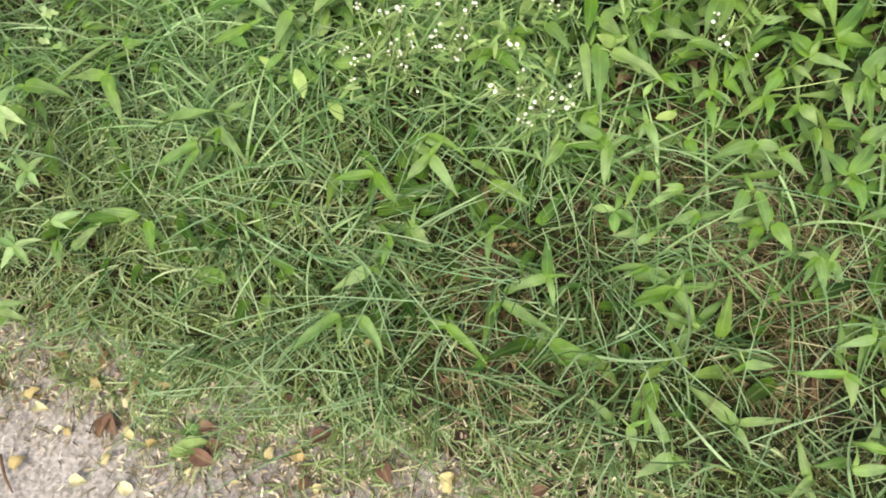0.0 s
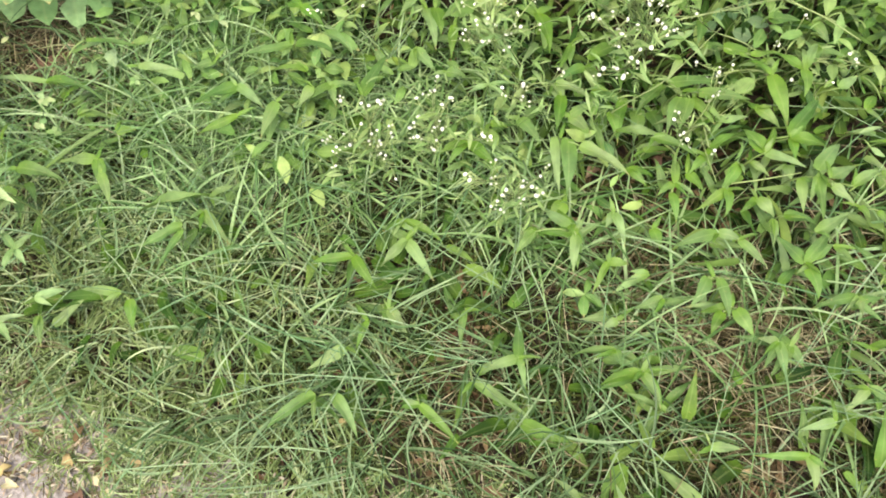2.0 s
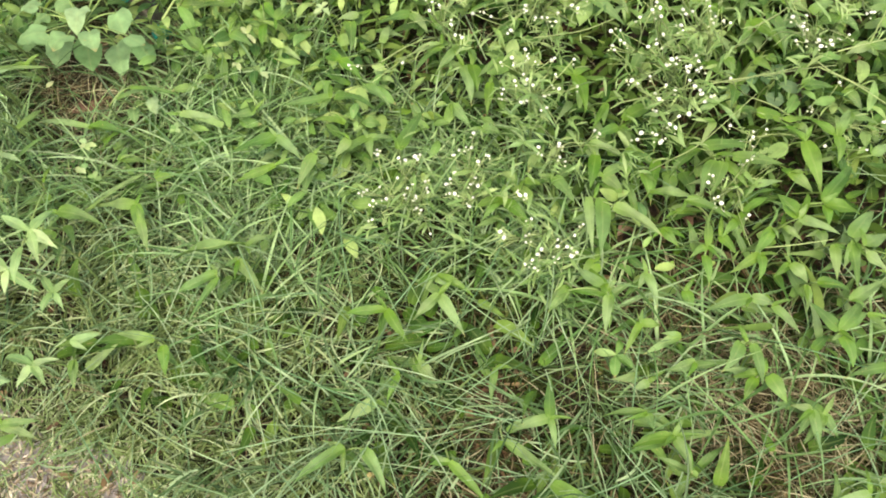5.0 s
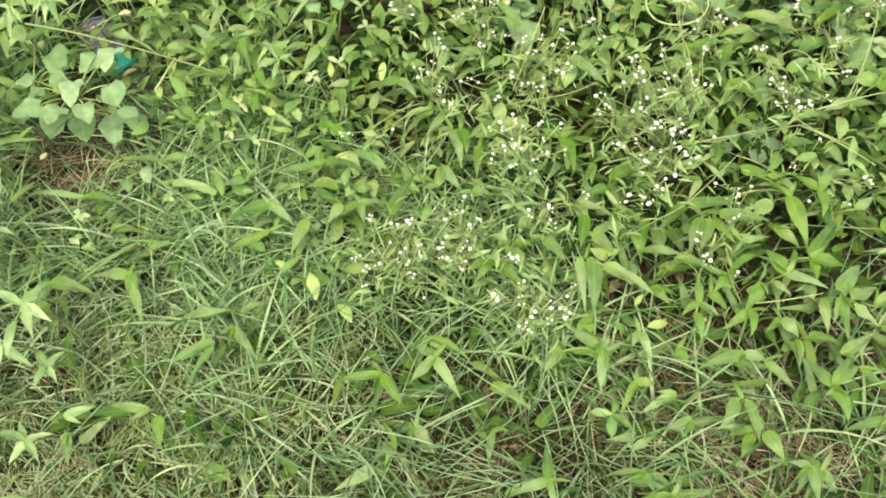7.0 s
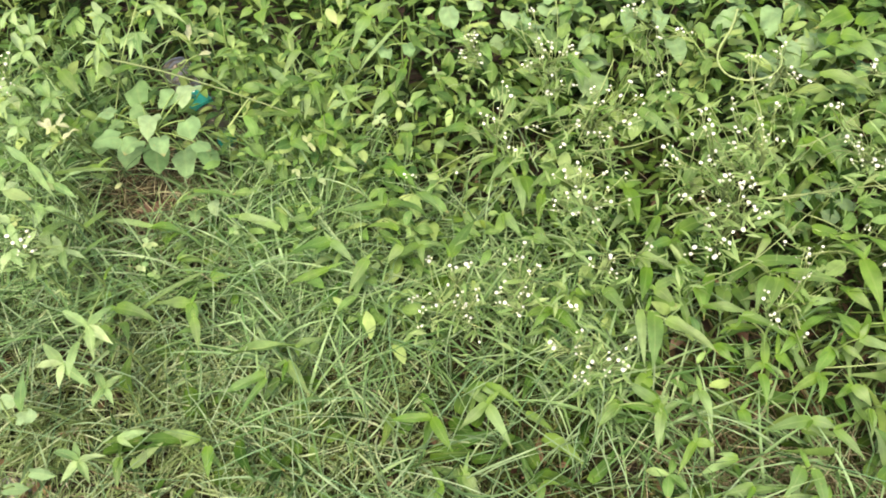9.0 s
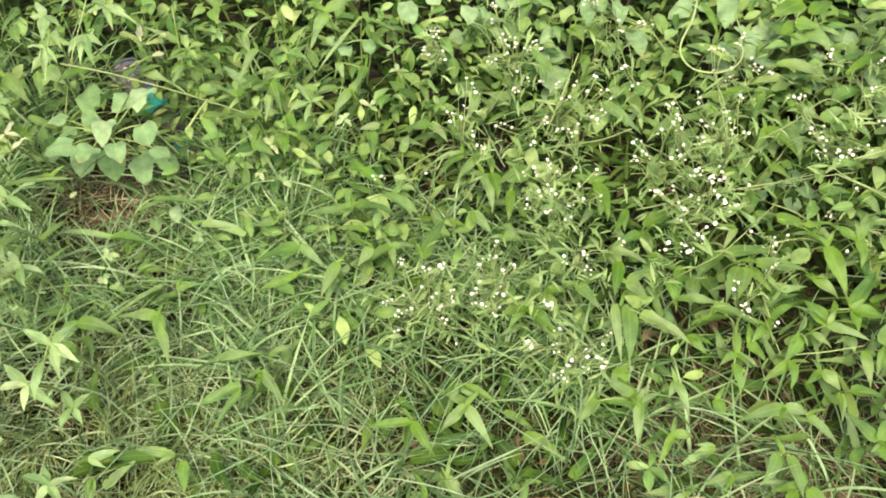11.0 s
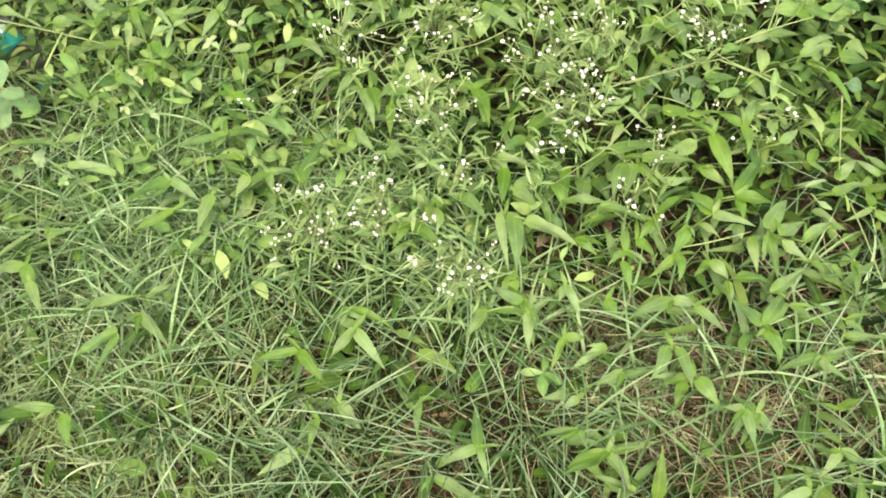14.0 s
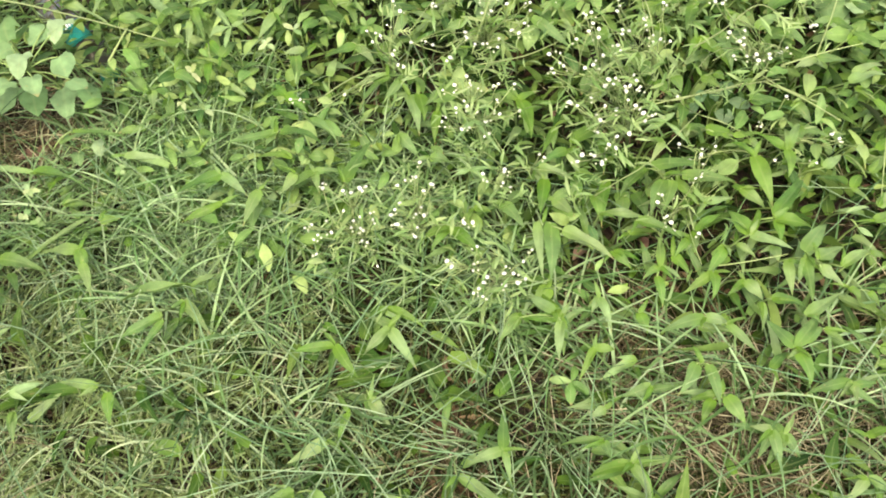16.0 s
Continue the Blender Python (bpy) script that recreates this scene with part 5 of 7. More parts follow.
weed("broad", -0.294, 1.081, 0.14, [(-0.071, 0.048, -0.02, 0.017), (0.028, 0.056, -0.015, 0.017)])
weed("broad", -0.357, 1.2, 0.12, [(0.021, -0.034, -0.019, 0.016), (-0.014, -0.02, -0.01, 0.016)])
weed("young", -0.398, 1.395, 0.12, [(0.01, 0.023, -0.006, 0.016), (-0.026, 0.013, -0.007, 0.014), (0.031, -0.003, -0.013, 0.012)])
weed("young", -0.299, 1.382, 0.12, [(0.01, 0.034, -0.008, 0.017), (0.018, -0.017, -0.012, 0.014), (-0.011, -0.022, -0.012, 0.015)])
weed("young", -0.265, 1.381, 0.1, [(0.013, 0.009, -0.004, 0.021)])
weed("strap", -0.263, 0.859, 0.09, [(-0.081, 0.03, -0.008, 0.011)])
weed("broad", -0.4, 0.81, 0.08, [(0.046, -0.005, -0.017, 0.016), (0.011, 0.027, -0.008, 0.01)])
weed("broad", -0.18, 0.815, 0.12, [(-0.064, -0.014, -0.019, 0.022), (0.034, -0.028, -0.016, 0.017), (-0.026, -0.021, -0.011, 0.016)])
weed("young", -0.185, 0.79, 0.09, [(-0.058, -0.015, -0.018, 0.015)])
weed("broad", -0.061, 0.817, 0.11, [(-0.055, -0.017, -0.018, 0.022), (0.036, 0.004, -0.011, 0.013), (0.006, -0.029, -0.011, 0.013)])
weed("broad", -0.128, 0.785, 0.12, [(-0.021, -0.044, -0.017, 0.019)])
weed("broad", -0.019, 0.782, 0.13, [(0.032, 0.081, -0.021, 0.02)])
weed("broad", 0.037, 0.962, 0.13, [(-0.038, -0.034, -0.019, 0.02), (-0.049, -0.011, -0.016, 0.013)])
weed("broad", 0.061, 0.96, 0.13, [(-0.035, -0.038, -0.019, 0.016)])
weed("broad", -0.218, 1.395, 0.12, [(-0.01, -0.043, -0.022, 0.019)])
weed("broad", -0.047, 1.366, 0.13, [(-0.016, -0.044, -0.023, 0.017)])
weed("heart", -0.005, 1.343, 0.12, [(0.013, -0.024, -0.006, 0.03)])
weed("broad", -0.129, 1.107, 0.12, [(-0.019, -0.035, -0.016, 0.017), (0.023, 0.05, -0.013, 0.015)])
weed("broad", -0.008, 1.033, 0.12, [(-0.05, -0.004, -0.016, 0.023), (0.026, -0.028, -0.015, 0.018)])
weed("broad", 0.024, 1.016, 0.12, [(0.051, 0.036, -0.016, 0.018), (0.023, -0.018, -0.011, 0.016)])
weed("oval", 0.031, 1.083, 0.1, [(-0.035, 0.001, -0.009, 0.024)])
weed("oval", 0.029, 1.179, 0.12, [(0, -0.038, -0.013, 0.018), (-0.018, 0.067, -0.013, 0.016)])
weed("broad", 0.066, 0.931, 0.12, [(0.01, -0.056, -0.022, 0.02), (-0.031, 0.007, -0.009, 0.016)])
weed("broad", 0.049, 0.871, 0.11, [(0.027, -0.032, -0.015, 0.018)])
weed("young", 0.616, 1.097, 0.13, [(0.101, 0.048, -0.025, 0.019)])
weed("oval", 0.649, 1.143, 0.13, [(-0.028, -0.008, -0.01, 0.019), (0.01, 0.014, -0.003, 0.016)])
weed("oval", 0.684, 1.166, 0.13, [(-0.021, 0.008, -0.007, 0.021), (0.044, 0.045, -0.012, 0.018), (0.013, -0.02, -0.007, 0.019)])
weed("oval", 0.694, 1.136, 0.12, [(0.002, -0.026, -0.009, 0.019), (0.049, 0.036, -0.011, 0.026)])
weed("heart", 0.675, 1.126, 0.24, [(-0.015, -0.061, -0.015, 0.068)])
weed("oval", 0.626, 1.067, 0.13, [(-0.043, -0.017, -0.016, 0.028), (0.018, -0.014, -0.006, 0.02)])
weed("broad", 0.728, 1.23, 0.14, [(-0.045, -0.007, -0.021, 0.022)])
weed("broad", 0.484, 0.988, 0.15, [(0.015, -0.064, -0.026, 0.022)])
weed("young", 0.471, 0.977, 0.12, [(0.005, -0.024, -0.01, 0.019), (-0.025, -0.013, -0.012, 0.019)])
weed("broad", 0.59, 0.999, 0.13, [(-0.032, -0.005, -0.013, 0.026), (0.026, -0.025, -0.012, 0.019)])
weed("broad", 0.66, 1.014, 0.13, [(0.038, -0.02, -0.013, 0.021), (-0.028, 0.003, -0.011, 0.018)])
weed("broad", 0.624, 0.954, 0.12, [(0.045, 0, -0.011, 0.024), (-0.03, -0.006, -0.013, 0.019)])
weed("broad", 0.339, 1.005, 0.13, [(-0.031, -0.002, -0.011, 0.019), (0.024, -0.049, -0.021, 0.023)])
weed("broad", 0.282, 1.047, 0.13, [(-0.036, -0.025, -0.018, 0.018), (0.021, -0.025, -0.012, 0.018)])
weed("heart", 0.164, 1.36, 0.12, [(0.01, -0.042, -0.01, 0.033), (-0.021, -0.02, -0.007, 0.025)])
weed("oval", 0.331, 1.322, 0.12, [(0.023, 0.042, -0.009, 0.025), (-0.016, 0.038, -0.008, 0.023)])
weed("oval", 0.533, 1.097, 0.12, [(0.031, -0.002, -0.007, 0.02), (-0.026, -0.006, -0.009, 0.019)])
weed("broad", -0.239, 0.627, 0.092, [(-0.057, -0.021, -0.017, 0.018), (-0.033, -0.057, -0.02, 0.01, 0.002, -0.005)])
weed("broad", -0.208, 0.667, 0.092, [(-0.11, -0.012, -0.03, 0.013), (0.032, 0.022, -0.012, 0.011)])
weed("broad", -0.219, 0.652, 0.082, [(0.032, -0.039, -0.019, 0.016), (-0.018, -0.008, -0.006, 0.011)])
weed("young", -0.309, 0.55, 0.072, [(-0.057, 0.015, -0.015, 0.014), (0.017, -0.043, -0.012, 0.016, 0.012, -0.008)])
weed("broad", -0.345, 0.702, 0.102, [(0.012, -0.039, -0.016, 0.015)])
weed("broad", -0.386, 0.513, 0.1, [(0.004, -0.033, -0.012, 0.013)])
weed("broad", -0.438, 0.432, 0.12, [(0.038, -0.013, -0.015, 0.014), (0.037, 0.008, -0.014, 0.012)])
weed("broad", -0.483, 0.762, 0.1, [(0.03, -0.075, -0.011, 0.028, 0.001, -0.091)])
weed("young", -0.032, 0.58, 0.082, [(-0.054, 0.001, -0.016, 0.014), (0.026, -0.037, -0.016, 0.016)])
weed("broad", 0.031, 0.599, 0.082, [(-0.033, -0.029, -0.014, 0.018), (0.031, -0.048, -0.02, 0.017)])
weed("young", 0.028, 0.631, 0.072, [(0.012, -0.014, -0.006, 0.017), (-0.024, -0.01, -0.008, 0.012), (0.048, -0.027, -0.018, 0.012)])
weed("broad", 0.007, 0.52, 0.062, [(0.023, -0.038, -0.015, 0.017)])
weed("young", -0.017, 0.505, 0.062, [(-0.015, -0.032, -0.012, 0.01), (-0.017, 0.028, -0.009, 0.008)])
weed("broad", -0.042, 0.473, 0.062, [(-0.047, -0.019, -0.015, 0.018)])
weed("broad", 0.153, 0.444, 0.082, [(0.006, 0.057, -0.015, 0.015), (-0.043, -0.012, -0.014, 0.015), (0.005, -0.034, -0.011, 0.01)])
weed("broad", 0.097, 0.512, 0.062, [(-0.006, -0.045, -0.015, 0.011)])
weed("broad", 0.223, 0.597, 0.102, [(-0.065, -0.03, -0.012, 0.015, -0.04, -0.006), (0.001, -0.057, -0.016, 0.015, 0.007, -0.013), (-0.028, 0.033, -0.012, 0.019)])
weed("broad", 0.263, 0.451, 0.072, [(-0.05, 0.001, -0.016, 0.012), (0.006, -0.018, -0.006, 0.012)])
weed("broad", 0.441, 0.449, 0.082, [(0.003, -0.04, -0.013, 0.016), (-0.02, 0.008, -0.007, 0.013), (-0.019, -0.027, -0.012, 0.013)])
weed("broad", 0.29, 0.425, 0.072, [(-0.053, -0.014, -0.018, 0.017), (0.015, -0.04, -0.013, 0.015, -0.002, -0.002)])
weed("broad", 0.351, 0.342, 0.062, [(0.036, -0.002, -0.01, 0.013)])
weed("young", 0.444, 0.323, 0.082, [(-0.052, 0.007, -0.018, 0.011), (0, -0.034, -0.011, 0.015)])
weed("broad", 0.485, 0.36, 0.072, [(-0.037, -0.004, -0.013, 0.013)])
weed("young", 0.472, 0.245, 0.072, [(-0.037, 0.013, -0.013, 0.011)])
weed("broad", 0.263, 0.252, 0.062, [(-0.039, -0.018, -0.014, 0.018)])
weed("broad", 0.224, 0.284, 0.062, [(0.002, -0.027, -0.008, 0.014)])
weed("broad", 0.433, 0.229, 0.072, [(0.047, 0.003, -0.012, 0.014)])
weed("broad", -0.074, 0.416, 0.072, [(-0.057, -0.035, -0.02, 0.017), (0.046, -0.048, -0.018, 0.017, 0.02, -0.001), (0, -0.038, -0.012, 0.007)])
weed("young", 0.041, 0.402, 0.062, [(0.042, -0.042, -0.019, 0.014), (-0.022, -0.001, -0.007, 0.012)])
weed("broad", 0.101, 0.425, 0.062, [(0.07, -0.044, -0.025, 0.015)])
weed("broad", 0.458, 0.448, 0.07, [(-0.025, -0.031, -0.014, 0.016), (0.013, -0.025, -0.009, 0.015), (-0.02, 0.027, -0.01, 0.014)])
weed("broad", 0.531, 0.396, 0.07, [(-0.028, -0.023, -0.013, 0.013), (0.034, -0.021, -0.011, 0.013)])
weed("broad", 0.574, 0.338, 0.07, [(-0.03, -0.022, -0.013, 0.013), (0.035, 0.023, -0.011, 0.014)])
weed("sage", -0.627, 0.952, 0.2, [(-0.051, 0.045, -0.014, 0.013), (0.011, 0.026, -0.008, 0.013), (0.018, -0.02, -0.014, 0.013), (-0.017, -0.019, -0.009, 0.013)])
weed("oval", -0.591, 0.968, 0.18, [(-0.034, 0.033, -0.009, 0.013), (0.009, 0.017, -0.004, 0.013), (0.029, 0.004, -0.009, 0.013), (-0.029, 0, -0.006, 0.013), (0.012, -0.02, -0.009, 0.013), (-0.03, 0.055, -0.012, 0.011)])
weed("sage", -0.684, 1.116, 0.2, [(-0.023, -0.025, -0.013, 0.014), (0.026, -0.019, -0.018, 0.014), (-0.001, 0.039, -0.009, 0.014), (-0.053, 0.065, -0.017, 0.014)])
weed("sage", -0.665, 1.037, 0.2, [(-0.025, -0.015, -0.009, 0.013), (0.027, -0.009, -0.014, 0.013), (0, 0.035, -0.008, 0.013)])
weed("pale", -0.132, 1.027, 0.14, [(-0.012, -0.01, -0.002, 0.008), (0.008, 0.012, -0.001, 0.008), (0.012, -0.016, -0.002, 0.008), (-0.008, 0.008, -0.001, 0.006)])
weed("pale", -0.095, 1.052, 0.14, [(-0.017, 0.016, -0.002, 0.008), (0.012, -0.011, -0.002, 0.008), (0.008, 0.016, -0.002, 0.007)])
weed("pale", -0.351, 1.241, 0.13, [(-0.017, 0.019, -0.002, 0.01), (0.015, 0.007, -0.002, 0.01), (0.011, -0.019, -0.003, 0.01), (-0.007, -0.017, -0.002, 0.009)])
weed("pale", -0.246, 0.945, 0.12, [(-0.007, -0.008, -0.001, 0.007), (0.009, 0.005, -0.001, 0.007), (0.005, -0.015, -0.002, 0.007)])
weed("pale", -0.213, 0.926, 0.12, [(-0.013, 0.011, -0.002, 0.009), (0.012, -0.01, -0.002, 0.009), (0.007, 0.011, -0.001, 0.007)])
weed("sage", -0.433, 0.641, 0.176, [(-0.048, 0.029, -0.013, 0.012), (0.016, 0.033, -0.01, 0.012), (0.013, -0.038, -0.016, 0.012), (0.031, -0.017, -0.014, 0.012), (-0.007, -0.064, -0.015, 0.012, -0.004, -0.022)])
weed("sage", -0.463, 0.604, 0.15, [(-0.045, 0.037, -0.014, 0.013), (-0.036, -0.003, -0.009, 0.012), (0.001, -0.027, -0.01, 0.013), (0.038, -0.021, -0.017, 0.012)])
weed("sage", -0.414, 0.585, 0.13, [(-0.023, 0.027, -0.009, 0.01), (0.014, 0.023, -0.008, 0.011), (-0.009, -0.026, -0.009, 0.011), (0.014, -0.019, -0.009, 0.008)])
weed("sage", -0.421, 0.5, 0.12, [(-0.039, 0.01, -0.01, 0.012), (0.026, 0.01, -0.009, 0.011), (-0.016, -0.024, -0.009, 0.012), (0.017, -0.023, -0.01, 0.01), (-0.018, 0.027, -0.008, 0.009)])
weed("sage", -0.395, 0.536, 0.1, [(0.03, 0.015, -0.011, 0.012), (0.02, -0.008, -0.008, 0.007)])
weed("sage", -0.51, 0.558, 0.12, [(-0.029, 0.065, -0.017, 0.014)])
weed("heart", -0.528, 0.553, 0.11, [(0.032, 0.008, -0.005, 0.02, 0.01, 0), (0, 0.019, -0.004, 0.019, -0.02, 0.024)])
weed("heart", -0.496, 0.483, 0.09, [(0.01, -0.004, -0.005, 0.015, -0.017, -0.007), (0.035, 0.012, -0.006, 0.013, 0.005, 0.014)])
weed("sage", -0.603, 1.011, 0.2, [(-0.047, 0.04, -0.013, 0.013), (0.015, 0.021, -0.007, 0.013), (-0.009, -0.024, -0.011, 0.013), (0.018, -0.016, -0.012, 0.013), (-0.025, 0.052, -0.012, 0.01)])
weed("sage", -0.685, 1.156, 0.2, [(-0.055, 0.05, -0.015, 0.014), (0.015, 0.025, -0.008, 0.014), (-0.005, -0.025, -0.013, 0.014), (0.022, -0.016, -0.015, 0.014), (-0.037, 0.074, -0.016, 0.011)])
weed("sage", -0.746, 1.216, 0.2, [(0.014, 0.027, -0.008, 0.015), (-0.01, -0.026, -0.013, 0.015), (0.015, -0.018, -0.014, 0.015)])
weed("sage", -0.553, 0.731, 0.2, [(0.025, -0.001, -0.01, 0.012), (-0.005, -0.027, -0.01, 0.012), (0.019, -0.017, -0.011, 0.012)])
weed("sage", -0.514, 0.764, 0.16, [(-0.033, -0.003, -0.009, 0.012), (0.027, -0.005, -0.011, 0.012), (0.012, -0.027, -0.012, 0.013), (-0.027, 0.03, -0.009, 0.01)])
weed("broad", 0.241, 1.035, 0.15, [(0.054, -0.044, -0.025, 0.021)])
weed("broad", 0.342, 0.997, 0.15, [(-0.038, -0.014, -0.016, 0.023)])
weed("young", 0.488, 0.981, 0.11, [(-0.026, -0.015, -0.013, 0.019)])
weed("young", 0.186, 0.614, 0.07, [(-0.028, -0.028, -0.014, 0.015)])
weed("young", 0.458, 0.973, 0.15, [(-0.016, -0.026, -0.013, 0.015), (0.041, -0.043, -0.021, 0.021)])
weed("young", 0.288, 0.424, 0.07, [(-0.045, -0.008, -0.015, 0.018)])
weed("young", 0.291, 0.424, 0.07, [(0.017, -0.035, -0.012, 0.016)])
weed("pale", -0.693, 1.047, 0.17, [(-0.035, 0.045, -0.005, 0.014), (0.009, 0.03, -0.003, 0.014), (0.026, -0.026, -0.004, 0.014), (0.001, -0.039, -0.004, 0.014)])
weed("young", -0.587, 1.002, 0.15, [(0.013, 0.028, -0.008, 0.017), (-0.04, 0.044, -0.013, 0.015), (0.014, -0.014, -0.01, 0.015)])
weed("young", -0.359, 0.732, 0.09, [(-0.066, 0.009, -0.017, 0.018), (0.012, -0.046, -0.018, 0.019)])
weed("strap", -0.429, 0.727, 0.08, [(0.08, 0.079, -0.011, 0.007)])
weed("broad", -0.322, 0.873, 0.1, [(0.059, 0, -0.021, 0.014)])
weed("broad", -0.293, 0.971, 0.12, [(0.003, -0.028, -0.012, 0.016)])
weed("broad", -0.138, 0.789, 0.1, [(-0.007, -0.046, -0.017, 0.021)])
weed("broad", -0.086, 0.816, 0.11, [(-0.019, -0.023, -0.011, 0.018)])
weed("broad", 0.001, 0.523, 0.05, [(0.022, -0.028, -0.012, 0.016)])
weed("broad", 0.111, 0.627, 0.05, [(0.017, -0.016, -0.008, 0.017)])
weed("sage", -0.587, 0.882, 0.2, [(0.046, -0.047, -0.02, 0.012), (0.024, 0.046, -0.008, 0.01, -0.002, 0.023), (-0.059, 0.047, -0.013, 0.012), (0.02, 0.038, -0.006, 0.008, 0.017, 0.008)])
weed("sage", -0.545, 0.852, 0.19, [(0.036, -0.017, -0.011, 0.012), (0.031, 0.032, -0.008, 0.011, 0.006, 0.004), (0, -0.001, -0.009, 0.011, -0.02, 0.019), (-0.037, 0.04, -0.009, 0.01)])
weed("sage", -0.551, 0.817, 0.18, [(0.031, -0.004, -0.008, 0.008), (-0.005, -0.028, -0.008, 0.013), (-0.041, 0.023, -0.008, 0.01)])
weed("sage", -0.571, 0.775, 0.2, [(0.024, -0.035, -0.012, 0.011), (0.032, -0.045, -0.009, 0.009, 0.039, -0.009), (-0.031, 0.024, -0.007, 0.011)])
weed("pale", -0.603, 0.832, 0.2, [(0.042, -0.012, -0.006, 0.017), (-0.02, 0.026, -0.003, 0.016), (0.012, 0.017, -0.003, 0.012)])
weed("yellow", -0.564, 0.779, 0.2, [(-0.018, 0.01, -0.004, 0.008), (0.006, 0.007, -0.002, 0.008), (-0.001, -0.009, -0.002, 0.007)])
weed("yellow", -0.588, 0.958, 0.19, [(-0.018, 0.027, -0.005, 0.009), (0.011, -0.006, -0.004, 0.01), (-0.032, 0.02, -0.007, 0.009)])
weed("broad", -0.582, 0.826, 0.12, [(0.033, 0.024, -0.009, 0.024), (0.019, -0.025, -0.009, 0.018)])
weed("strap", -0.589, 0.918, 0.14, [(0.081, 0.026, -0.021, 0.008)])
weed("strap", -0.527, 0.837, 0.12, [(0.02, 0.039, -0.009, 0.008)])
weed("strap", -0.665, 0.931, 0.13, [(0.04, 0.06, -0.015, 0.009)])
weed("strap", -0.524, 0.766, 0.12, [(0.035, 0.075, -0.017, 0.008)])
weed("strap", -0.411, 0.873, 0.13, [(0.092, 0.02, -0.016, 0.007, 0.027, 0.022)])



# ---- white-flowered feverfew ----
def head_mesh():
    """A flower head: a low button with five blunt rays, green cup below."""
    bm = bmesh.new()
    bmesh.ops.create_uvsphere(bm, u_segments=10, v_segments=5, radius=0.5)
    for v in bm.verts:
        a = math.atan2(v.co.y, v.co.x)
        r = 1 + 0.3 * math.cos(5 * a) * (1 - abs(v.co.z))
        v.co.x, v.co.y = v.co.x * r, v.co.y * r
        v.co.z *= 0.75
    me = bpy.data.meshes.new("flower_head")
    bm.to_mesh(me)
    bm.free()
    me.materials.append(M_PETAL)
    me.polygons.foreach_set("use_smooth", [True] * len(me.polygons))
    return me


HEAD = head_mesh()
BUD = HEAD.copy()
BUD.name = "bud"
BUD.materials.clear()
BUD.materials.append(M_BUD)


def divided_mesh():
    """A leaf cut into narrow pointed lobes along its rib, one metre long and wide."""
    verts, uvs, faces = [], [], []
    def lobe(x0, y0, z0, x1, y1, z1, w):
        n0 = len(verts)
        dx, dy = x1 - x0, y1 - y0
        d = math.hypot(dx, dy)
        px, py = -dy / d * w, dx / d * w
        for s, k in ((0.0, 0.5), (0.4, 1.0), (0.75, 0.7), (1.0, 0.05)):
            x, y, z = x0 + dx * s, y0 + dy * s, z0 + (z1 - z0) * s + 0.12 * d * math.sin(math.pi * s)
            for v in (-1, 0, 1):
                verts.append((x + px * k * v, y + py * k * v, z - 0.02 * abs(v) * k))
                uvs.append((s, 0.5 + 0.5 * v))
        for i in range(3):
            for j in range(2):
                q = n0 + i * 3 + j
                faces.append((q, q + 1, q + 4, q + 3))
    lobe(0, 0, 0, 1, 0, 0, 0.05)
    for k in range(3):
        s = 0.18 + 0.25 * k + rng.uniform(-0.06, 0.06)
        r = 0.42 * math.sin(math.pi * (0.25 + 0.6 * s)) * rng.uniform(0.75, 1.15)
        z = 0.1 * math.sin(math.pi * s)
        for side in (-1, 1):
            q = rng.uniform(0.5, 1.1)
            lobe(s, 0, z, s + r * q * rng.uniform(0.7, 1.3), side * r * q, z + rng.uniform(-0.12, 0.12), 0.04)
    return mesh_of("leaf", verts, faces, M_FERNY, uvs)


DIVIDED = [divided_mesh() for _ in range(5)]


HEADS = []                                                   # where the flower heads stand, for the fine foliage among them


